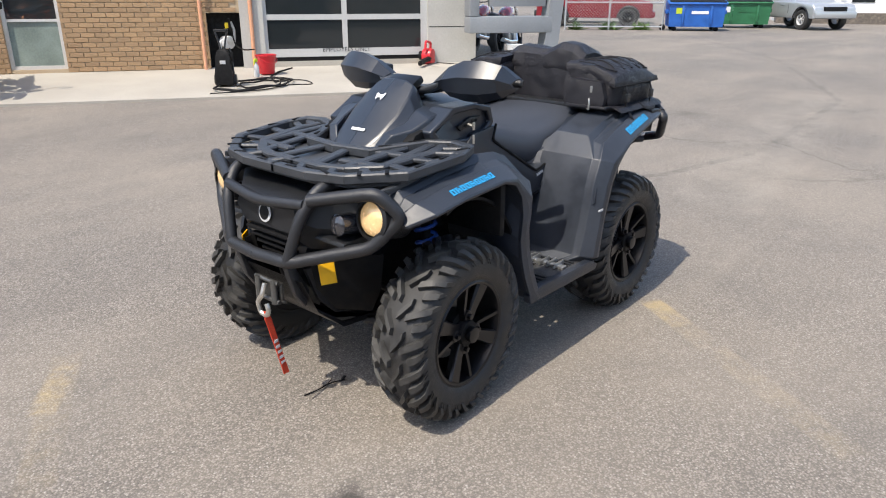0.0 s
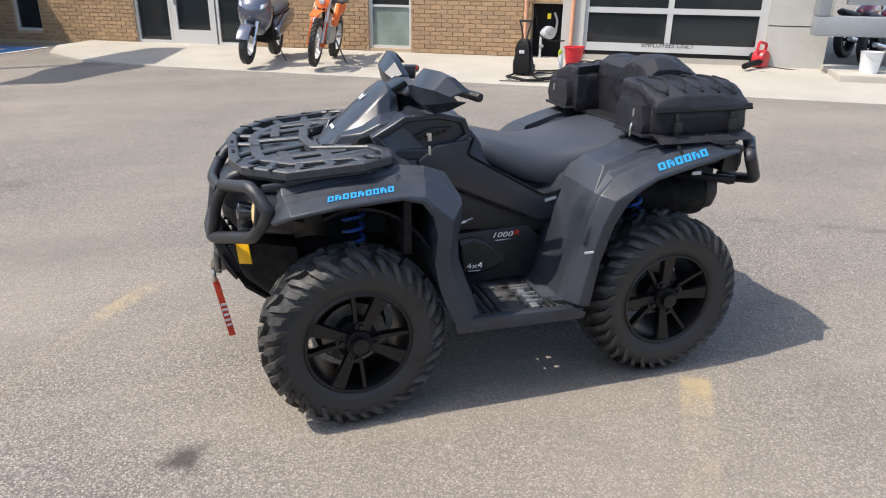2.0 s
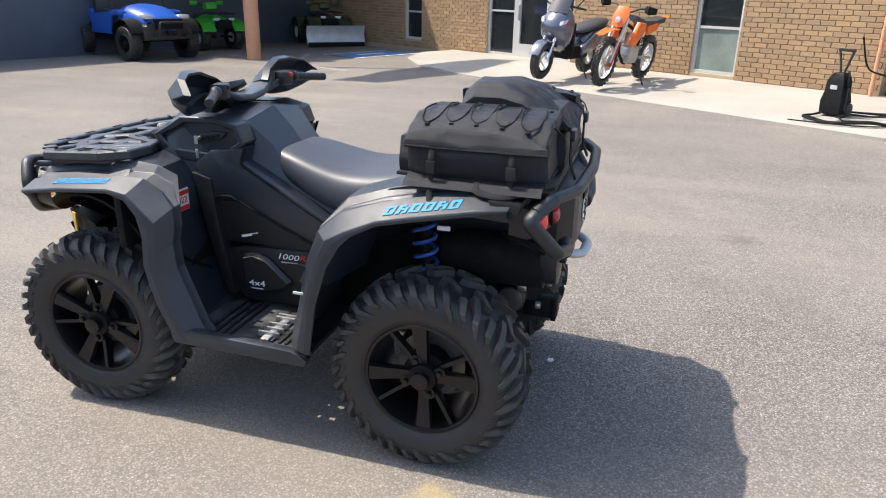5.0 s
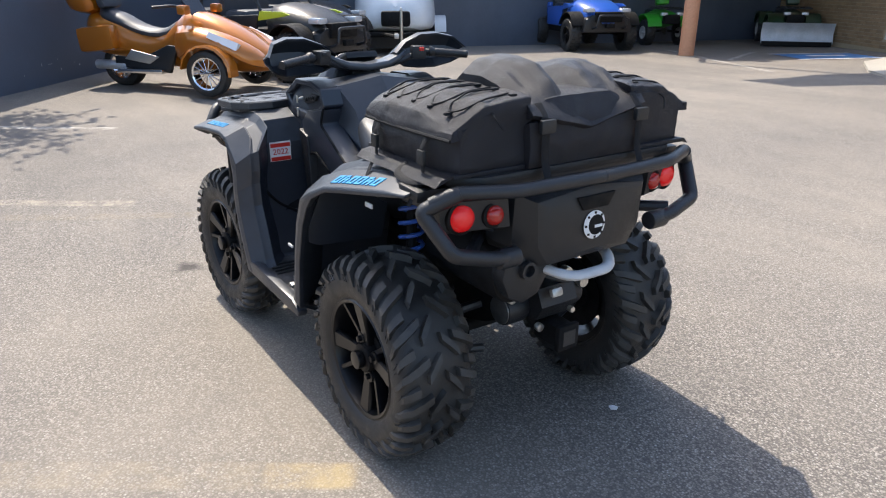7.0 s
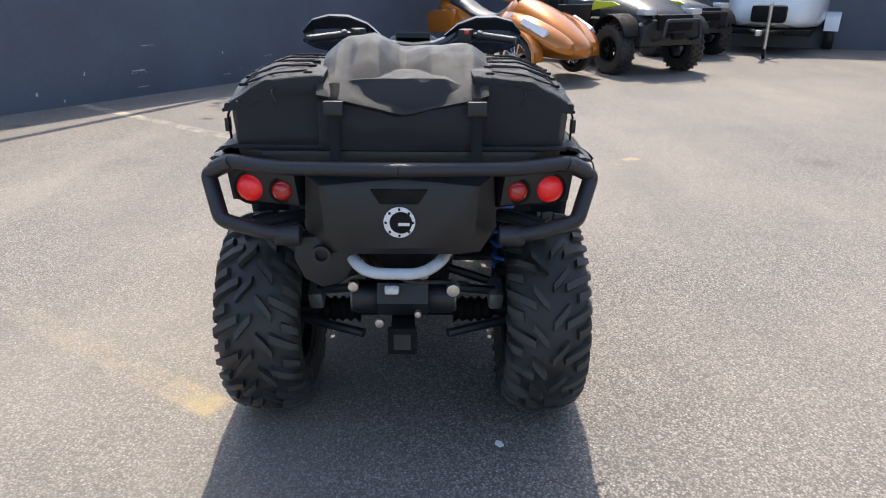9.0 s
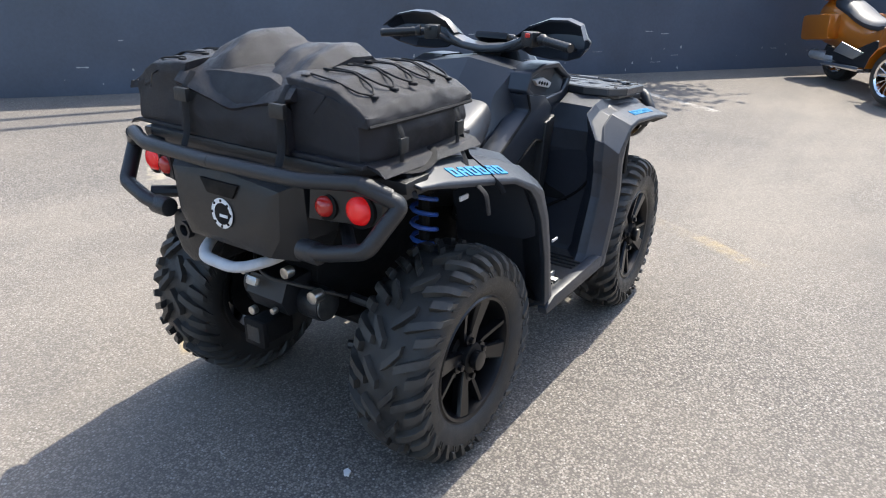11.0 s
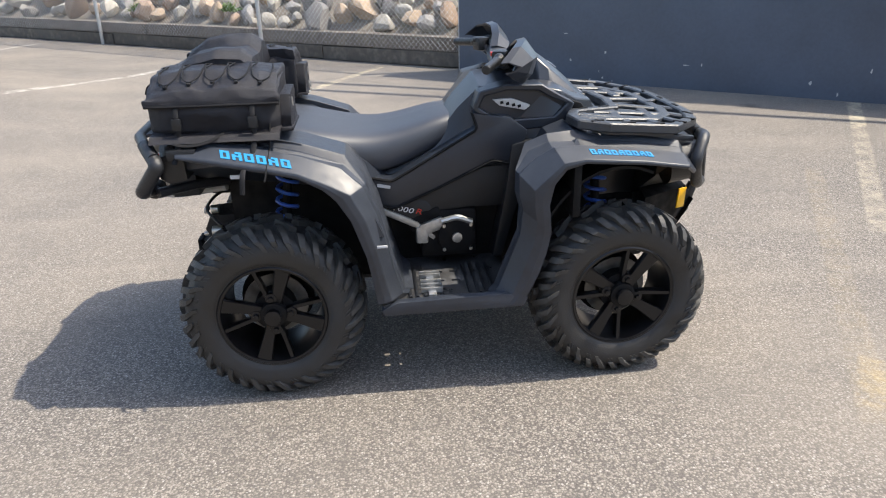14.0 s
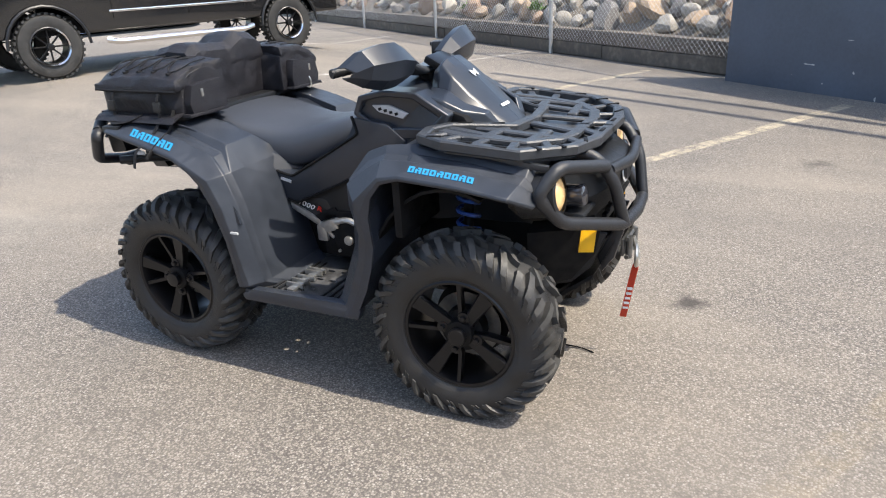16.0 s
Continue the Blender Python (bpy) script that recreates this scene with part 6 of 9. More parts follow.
def brick_mesh(length):
    bm = box((0, 0, 0), (length, BH, 0.03), 0.004, seg=1)
    me = bpy.data.meshes.new("brick")
    bm.to_mesh(me)
    bm.free()
    me.materials.append(BRICK)
    return me


def wall_bricks():
    full = brick_mesh(BL)
    sizes = {}
    far = []
    near = 0
    for a, b, z in brick_places():
        c = front_at((a + b) / 2, FS + 0.008, z + BH / 2)
        if -3.5 < a and b < -1.35 and z < 1.6 or (-5.9 < a < -4.3 and z < 1.0):
            if near < 300:
                near += 1
                me = full
                if abs(b - a - BL) > 0.005:
                    key = round(b - a, 2)
                    me = sizes.setdefault(key, None) or sizes.setdefault(key + 1000, brick_mesh(key))
                ob = new("brick", me)
                ob.parent = front_wall
                ob.matrix_basis = frame_to(c, FD, -FN)
                continue
        far.append((c, (b - a) / 2))
    verts, faces = [], []
    jig = random.Random(3)
    for c, h in far:
        k = len(verts)
        proud = jig.uniform(0.012, 0.016)
        for dz in (-BH / 2, BH / 2):
            for du in (-h, h):
                for dn in (-proud, 0.012):
                    p = c + FD * du + FN * dn
                    verts.append((p.x, p.y, c.z + dz))
        for f in ((0, 2, 6, 4), (0, 4, 5, 1), (2, 3, 7, 6), (0, 1, 3, 2), (4, 6, 7, 5)):
            faces.append([k + i for i in f])
    me = bpy.data.meshes.new("brickwork")
    me.from_pydata(verts, [], faces)
    me.materials.append(BRICK_FAR)
    ob = new("brickwork", me)
    ob.parent = front_wall
    tagged(ob, "tan bricks of the shop front", kind="stuff")


def island_shade(m, spread):
    """Give every loose piece of a joined mesh a shade of its own."""
    nt = m.node_tree
    b = nt.nodes["Principled BSDF"]
    src = b.inputs["Base Color"].links[0].from_socket
    geo = nt.nodes.new("ShaderNodeNewGeometry")
    r = nt.nodes.new("ShaderNodeMapRange")
    r.inputs["To Min"].default_value, r.inputs["To Max"].default_value = 1 - spread, 1 + spread
    nt.links.new(geo.outputs["Random Per Island"], r.inputs["Value"])
    v = nt.nodes.new("ShaderNodeVectorMath")
    v.operation = "SCALE"
    nt.links.new(src, v.inputs[0])
    nt.links.new(r.outputs["Result"], v.inputs["Scale"])
    nt.links.new(v.outputs["Vector"], b.inputs["Base Color"])
    return m


BRICK_FAR = island_shade(material("tan brickwork", (0.33, 0.215, 0.12), 0.85, grain=0.12, scale=60, bump=0.4, bump_scale=160, stain=0.08), 0.16)


# ---- fence, timber kerb and boulder bank ----
TIMBER = material("weathered timber", (0.115, 0.098, 0.082), 0.9, grain=0.35, scale=12, bump=0.6, bump_scale=40, stain=0.25, stain_scale=3, spread=0.12)
GALV = material("galvanised steel", (0.46, 0.47, 0.48), 0.45, 0.7, grain=0.1)
SOIL = material("stony soil bank", (0.16, 0.14, 0.115), 0.95, grain=0.3, scale=14, bump=0.6, bump_scale=30, stain=0.3)
LEAF = material("weed leaves", (0.09, 0.17, 0.03), 0.6, grain=0.2, scale=30, spread=0.2)


def rock_material():
    m = material("mixed boulder stone", (0.33, 0.315, 0.29), 0.9, grain=0.22, scale=9, bump=0.8, bump_scale=25, stain=0.25, stain_scale=3)
    nt = m.node_tree
    b = nt.nodes["Principled BSDF"]
    src = b.inputs["Base Color"].links[0].from_socket
    info = nt.nodes.new("ShaderNodeObjectInfo")
    ramp = nt.nodes.new("ShaderNodeValToRGB")
    ramp.color_ramp.interpolation = "CONSTANT"
    for i, (pos, col) in enumerate(((0.0, (1.0, 0.98, 0.94)), (0.28, (0.72, 0.73, 0.76)), (0.45, (1.05, 0.84, 0.66)), (0.6, (0.5, 0.5, 0.52)), (0.72, (1.25, 1.2, 1.12)), (0.86, (0.88, 0.66, 0.52)))):
        e = ramp.color_ramp.elements[i] if i < 2 else ramp.color_ramp.elements.new(pos)
        e.position, e.color = pos, (*col, 1)
    nt.links.new(info.outputs["Random"], ramp.inputs["Fac"])
    mul = nt.nodes.new("ShaderNodeVectorMath")
    mul.operation = "MULTIPLY"
    nt.links.new(src, mul.inputs[0])
    nt.links.new(ramp.outputs["Color"], mul.inputs[1])
    nt.links.new(mul.outputs["Vector"], b.inputs["Base Color"])
    return m


ROCK = rock_material()
FS2 = -5.62
kerb = tagged(new("timber_kerb"), "two courses of weathered timber along the fence", "kerb", kind="structure")
for row in range(2):
    u = WALL_END + 0.02 - 0.9 * row
    jig = random.Random(8 + row)
    while u < 19:
        ln = min(2.4, 19.2 - u)
        a = max(u, WALL_END + 0.03)
        c = wall_at((a + u + ln) / 2, FS2 - 0.16 - 0.02 * row + jig.uniform(-0.01, 0.01), 0.12 + 0.095 + 0.19 * row)
        part("timber", moved(box((0, 0, 0), (u + ln - a - 0.012, 0.2, 0.185), 0.012), frame_to(c, WD, (0, 0, 1)) @ pose(0, 0, 0, 0, jig.uniform(-0.3, 0.3), 0)), TIMBER, kerb, "", 40)
        u += ln
fence = thing("chain_link_fence", pose(0, 0, 0), "galvanised chain-link fence on steel posts above a timber kerb", "fence")
for u in (WALL_END + 0.06, 6.5, 10.4, 14.3, 18.2):
    p = wall_at(u, FS2 + 0.0)
    part("post", disc((p.x, p.y, 1.1), 0.03 if u > 4 else 0.042, 2.1, "z", 14), GALV, fence)
a, b = wall_at(WALL_END + 0.06, FS2, 2.05), wall_at(18.2, FS2, 2.05)
part("top_rail", tube([a, b], 0.022, 8, 0), GALV, fence)


def wire_mesh(origin, along, length, z0, z1, pitch, r):
    """Crossing slanted wires of a chain-link sheet."""
    verts, faces = [], []
    nrm = Vector((-along.y, along.x, 0))
    h = z1 - z0
    for lean in (-1, 1):
        k = -h if lean > 0 else 0.0
        while k < (length if lean > 0 else length + h):
            c0, c1 = (k, z0), (k + lean * h, z1)
            pts = [c0, c1]
            out = []
            for (uu, zz) in pts:
                out.append((min(max(uu, 0), length), zz))
            if lean > 0:
                za = z0 + max(0, -k)
                zb = z1 - max(0, k + h - length)
            else:
                za = z0 + max(0, k - length)
                zb = z1 - max(0, -(k - h))
            if zb - za > 0.02:
                p = origin + along * out[0][0] + nrm * 0.003 * lean
                q = origin + along * out[1][0] + nrm * 0.003 * lean
                base = len(verts)
                for pt, zz in ((p, za), (q, zb)):
                    for dx, dz in ((-r, 0), (0, -r), (r, 0), (0, r)):
                        verts.append((pt.x + nrm.x * dx + along.x * dz, pt.y + nrm.y * dx + along.y * dz, zz))
                for i in range(4):
                    j = (i + 1) % 4
                    faces.append((base + i, base + j, base + 4 + j, base + 4 + i))
            k += pitch
    me = bpy.data.meshes.new("wire_mesh")
    me.from_pydata(verts, [], faces)
    me.materials.append(GALV)
    return me


netting = new("wire_mesh", wire_mesh(wall_at(WALL_END + 0.06, FS2 + 0.02), WD, 15.2, 0.34, 2.05, 0.075, 0.0022))
netting.parent = fence
tagged(netting, "galvanised wire mesh", kind="stuff")


def bank_z(s):
    return 0.42 + (FS2 - 0.2 - s) * 0.62


bm = bmesh.new()
q = [wall_at(WALL_END - 2, FS2 - 0.2, 0.35), wall_at(24, FS2 - 0.2, 0.35), wall_at(24, FS2 - 6.2, bank_z(FS2 - 6.2) - 0.1), wall_at(WALL_END - 2, FS2 - 6.2, bank_z(FS2 - 6.2) - 0.1)]
bm.faces.new([bm.verts.new(p) for p in q])
tagged(link("bank", bm, SOIL), "bank of stony soil behind the fence", "bank", kind="structure")


def rock_mesh(seed):
    bm = bmesh.new()
    bmesh.ops.create_icosphere(bm, subdivisions=2, radius=1)
    jig = random.Random(seed)
    cuts = [(Vector((jig.gauss(0, 1), jig.gauss(0, 1), jig.gauss(0, 1))).normalized(), jig.uniform(0.55, 0.85)) for _ in range(9)]
    for v in bm.verts:
        for n, d in cuts:
            k = v.co.dot(n) - d
            if k > 0:
                v.co -= n * k * 0.9
        v.co += v.co.normalized() * noise.noise(v.co * 1.7 + Vector((seed, 0, 0))) * 0.12
    bmesh.ops.recalc_face_normals(bm, faces=bm.faces)
    me = bpy.data.meshes.new("boulder")
    bm.to_mesh(me)
    bm.free()
    me.materials.append(ROCK)
    me.polygons.foreach_set("use_smooth", [True] * len(me.polygons))
    me.set_sharp_from_angle(angle=radians(24))
    return me


rocks = [rock_mesh(k) for k in range(12)]
jig = random.Random(21)
placed_rocks = []
tries = 0
while len(placed_rocks) < 290 and tries < 9000:
    tries += 1
    u, s = jig.uniform(WALL_END + 0.1, 18.5), FS2 - 0.38 - 2.5 * jig.random() ** 1.1
    r = jig.choice((0.09, 0.11, 0.13, 0.15, 0.17, 0.2, 0.24))
    if any((u - a) ** 2 + (s - b) ** 2 < (0.8 * (r + c)) ** 2 for a, b, c in placed_rocks):
        continue
    placed_rocks.append((u, s, r))
    ob = new("boulder", rocks[jig.randrange(12)])
    ob.matrix_basis = Matrix.Translation(wall_at(u, s, bank_z(s) + r * 0.25)) @ Euler((jig.uniform(0, 6), jig.uniform(0, 6), jig.uniform(0, 6))).to_matrix().to_4x4() @ Matrix.Diagonal((r * jig.uniform(0.9, 1.5), r * jig.uniform(0.9, 1.3), r * jig.uniform(0.75, 1.05), 1))
    tagged(ob, "rough broken boulder on the bank behind the fence", "boulder", "boulders on the bank")


def weed(place, size, seed, leaves=60):
    jig = random.Random(seed)
    bm = bmesh.new()
    for _ in range(leaves):
        a, t = jig.uniform(0, 6.28), jig.uniform(0.2, 1.3)
        d = Vector((math.cos(a) * math.cos(t), math.sin(a) * math.cos(t), math.sin(t)))
        n = d.cross(Vector((0, 0, 1))).normalized() * size * 0.09
        base = Vector((jig.gauss(0, 0.3), jig.gauss(0, 0.3), 0)) * size
        mid, tip = base + d * size * 0.5 * jig.uniform(0.5, 1), base + d * size * jig.uniform(0.7, 1.1) - Vector((0, 0, size * 0.15))
        bm.faces.new([bm.verts.new(p) for p in (base, mid - n, tip, mid + n)])
    ob = link("weed", bm, LEAF)
    ob.location = place
    return tagged(ob, "green weed between the boulders", "weed", "weeds on the bank")


for k, (u, s) in enumerate(((7.7, FS2 - 0.55), (9.9, FS2 - 0.5), (12.8, FS2 - 0.9), (5.3, FS2 - 1.2))):
    weed(wall_at(u, s, bank_z(s) + 0.05), 0.22, k)

# ---- vehicles round the lot ----
CAR_BLACK = material("black car paint", (0.008, 0.008, 0.009), 0.22, coat=1.0, grain=0.05)
CAR_RED = material("dark red car paint", (0.20, 0.012, 0.02), 0.25, coat=1.0, grain=0.05)
CAR_SILVER = material("silver car paint", (0.45, 0.47, 0.49), 0.3, 0.5, coat=0.6, grain=0.05)
ORANGE = material("metallic orange paint", (0.46, 0.145, 0.010), 0.3, 0.35, coat=0.8, grain=0.015, scale=200)
ORANGE_PLASTIC = material("orange moulded plastic", (0.75, 0.14, 0.015), 0.4, grain=0.05)
GREEN = material("green moulded plastic", (0.035, 0.36, 0.03), 0.35, grain=0.06)
BLUE_PLASTIC = material("blue moulded plastic", (0.02, 0.10, 0.45), 0.32, grain=0.05)
LIME = material("lime plastic", (0.45, 0.55, 0.03), 0.4, grain=0.05)
WHITE_PAINT = material("white gel-coat", (0.75, 0.76, 0.77), 0.25, grain=0.03, coat=0.5, stain=0.05)
SCOOTER_GREY = material("blue-grey scooter paint", (0.13, 0.14, 0.18), 0.25, 0.5, coat=0.8, grain=0.05)
CHROME = material("chrome", (0.75, 0.75, 0.76), 0.12, 1.0)
LENS = material("clear lamp lens", (0.55, 0.57, 0.6), 0.1, 0.2, coat=1)
BIN_BLUE = material("blue painted steel", (0.015, 0.10, 0.38), 0.45, grain=0.1, stain=0.2, bump=0.2)
BIN_GREEN = material("green painted steel", (0.02, 0.13, 0.055), 0.5, grain=0.1, stain=0.2, bump=0.2)
PLOW = material("scraped grey steel", (0.42, 0.44, 0.47), 0.4, 0.4, grain=0.1, stain=0.15)


def road_wheel(owner, x, y, r, w, rim_mat, spokes=8, rim_r=0.6, knobs=0, face=None):
    """A wheel on a y axis at a place in its owner's frame; face: which side its rim looks to."""
    f = face or (-1 if y < 0 else 1)
    hub = part("wheel", disc((0, f * w * 0.34, 0), r * 0.11, w * 0.3, "y", 14, 0.004), rim_mat, owner)
    hub.location = (x, y, r)
    h = w / 2
    bm = lathe([(r * rim_r, -h * 0.8), (r * 0.78, -h), (r * 0.93, -h * 0.9), (r, -h * 0.55), (r, h * 0.55), (r * 0.93, h * 0.9), (r * 0.78, h), (r * rim_r, h * 0.8)], 40)
    if knobs:
        for k in range(knobs):
            a = 2 * math.pi * k / knobs
            for yy in (-h * 0.55, 0.0, h * 0.55):
                aa = a + (math.pi / knobs if yy == 0 else 0)
                bm = join(bm, moved(box((r, 0, 0), (0.03, h * 0.5, r * 0.1)), Matrix.Translation((0, yy, 0)) @ Matrix.Rotation(-aa, 4, "Y")))
    part("tyre", bm, RUBBER, hub, "", 35)
    bm = lathe([(r * rim_r + 0.004, f * h * 0.85), (r * rim_r, f * h * 0.95), (r * rim_r - 0.02, f * h * 0.8), (r * rim_r - 0.03, -f * h * 0.8)], 32)
    for k in range(spokes):
        a = 2 * math.pi * k / spokes
        bm = join(bm, moved(box((r * rim_r * 0.52, f * h * 0.55, 0), (r * rim_r * 0.92, 0.022, max(0.012, r * 0.42 / spokes)), 0.004, seg=1), Matrix.Rotation(a, 4, "Y")))
    part("rim", bm, rim_mat, hub, "", 35)
    return hub


def arched(x0, x1, low, wheels, r, n=9):
    """The lower edge of a car body with an arch over each wheel."""
    pts = [(x0, low)]
    for wx, wz in wheels:
        half = math.sqrt(max(0.0, r * r - (wz - low) ** 2))
        a0 = math.atan2(low - wz, -half)
        if a0 < 0:
            a0 += 2 * math.pi
        a1 = math.atan2(low - wz, half)
        for k in range(n + 1):
            a = a0 + (a1 - a0) * k / n
            pts.append((wx + r * math.cos(a), wz + r * math.sin(a)))
    pts.append((x1, low))
    return pts


def car(name, m, label, category, paint, base, wheel_r, low, waist, roof, nose, tail_x, cabin, half=0.95, rim_mat=LIGHT_GREY, bed=None, spokes=6, knobs=0, arch=1.2):
    """A parked car; x runs forward from the rear axle, base is its wheelbase."""
    c = thing(name, m, label, category)
    edge = arched(tail_x, nose, low, ((0, wheel_r), (base, wheel_r)), wheel_r * arch)
    upper = [(nose - 0.02, waist - 0.22), (nose - 0.15, waist - 0.08), (cabin[3] + 0.1, waist), (cabin[0], waist), (tail_x + 0.03, waist - 0.02)]
    part("body", prism(edge + upper, -half, half, bev=0.05, seg=3), paint, c, "", 40)
    part("underbody", box(((tail_x + nose) / 2, 0, low + 0.12), (nose - tail_x - 0.3, half * 1.7, 0.24)), DARK, c)
    x0, x1, x2, x3 = cabin
    part("cabin", loft([[(x0, -half * 0.95, waist - 0.01), (x3, -half * 0.95, waist - 0.01), (x3, half * 0.95, waist - 0.01), (x0, half * 0.95, waist - 0.01)],
                        [(x1, -half * 0.76, roof), (x2, -half * 0.76, roof), (x2, half * 0.76, roof), (x1, half * 0.76, roof)]]), paint, c, "", 30)
    for s in (-1, 1):
        k = 0.14
        w = [(x0 + (x1 - x0) * k + 0.08, waist + 0.05), (x3 - (x3 - x2) * k - 0.12, waist + 0.05), (x2 - 0.06, roof - 0.09), (x1 + 0.08, roof - 0.09)]
        y0, y1 = half * 0.95 - half * 0.19 * 0.1, half * 0.76 + half * 0.19 * 0.15
        part("window", loft([[(a, s * (y0 if i < 2 else y1) + s * d, z) for i, (a, z) in enumerate(w)] for d in (0.004, 0.016)]), GLASS, c)
        for wx in (0, base):
            road_wheel(c, wx, s * (half - 0.14), wheel_r, 0.27, rim_mat, spokes, 0.56, knobs)
            part("arch_lip", tube([(wx + wheel_r * arch * math.cos(a), s * (half + 0.004), wheel_r + wheel_r * arch * math.sin(a)) for a in [math.pi * k / 12 for k in range(13)]], 0.022, 6, 0), PLASTIC, c)
        part("headlamp", box((nose - 0.14, s * half * 0.76, waist - 0.24), (0.2, half * 0.35, 0.16), 0.03), LENS, c)
        part("tail_lamp", box((tail_x + 0.05, s * half * 0.86, waist - 0.2), (0.1, 0.16, 0.28), 0.02), RED_LENS, c)
        for sx in (cabin[0] + 0.15, (cabin[0] + cabin[3]) / 2, cabin[3] - 0.35):
            part("door_seam", box((sx, s * (half + 0.0005), (low + waist) / 2 + 0.05), (0.012, 0.006, waist - low - 0.25)), DARK, c)
        for sx in ((cabin[0] + cabin[3]) / 2 - 0.35, cabin[3] - 0.6):
            part("door_handle", box((sx - 0.1, s * (half + 0.012), waist - 0.12), (0.2, 0.03, 0.035), 0.01), paint, c)
    part("grille", box((nose - 0.03, 0, waist - 0.3), (0.08, half * 1.1, 0.26), 0.02), DARK, c)
    part("bumper", box((nose + 0.0, 0, low + 0.14), (0.2, half * 1.95, 0.24), 0.05), paint if paint is not CAR_BLACK else CHROME, c)
    part("bumper", box((tail_x + 0.02, 0, low + 0.16), (0.2, half * 1.95, 0.24), 0.05), PLASTIC, c)
    return c


truck = car("pickup_truck", pose(8.49, -4.46, 0.27, 0, 0, -111.3), "black crew-cab pickup truck with knobbly tyres, parked by the fence", "pickup truck", CAR_BLACK, 3.75, 0.43, 0.56, 1.32, 1.95, 4.75, -1.25,
            (0.75, 0.85, 2.55, 3.3), 1.0, RIM, spokes=8, knobs=34, arch=1.22)
for s in (-1, 1):
    for x in (0, 3.75):
        part("rim_lip", moved(lathe([(0.232, 0.0), (0.25, 0.008), (0.262, 0.0), (0.25, -0.02), (0.232, 0.0)], 40), Matrix.Translation((x, s * 0.99, 0.43))), CHROME, truck, "bright ring round the black rim")
    part("running_board", tube([(0.75, s * 1.0, 0.45), (0.9, s * 1.06, 0.42), (2.9, s * 1.06, 0.42), (3.05, s * 1.0, 0.45)], 0.045, 10, 0.08), CHROME, truck, "chrome running board")
    part("door_moulding", box((2.0, s * 1.012, 0.83), (2.3, 0.02, 0.035), 0.006), CHROME, truck, "bright door moulding")
    for k in range(9):
        part("name_mark", box((2.55 + 0.04 * k, s * 1.006, 0.96), (0.026, 0.008, 0.03)), CHROME, truck, "pale bar where a name stands")

car("red_suv", pose(23.2, 13.9, 0.16, 0, 0, -62), "dark red sport utility car parked across the lot", "car", CAR_RED, 2.7, 0.36, 0.34, 1.05, 1.7, 3.6, -0.85, (-0.75, -0.45, 1.6, 2.5), 0.92, DARK)
car("silver_suv", pose(28.8, 7.2, 0.16, 0, 0, -128), "silver off-road car parked beside the bins", "car", CAR_SILVER, 2.6, 0.36, 0.40, 0.98, 1.6, 3.3, -0.8, (-0.7, -0.45, 1.5, 2.2), 0.86, LIGHT_GREY)


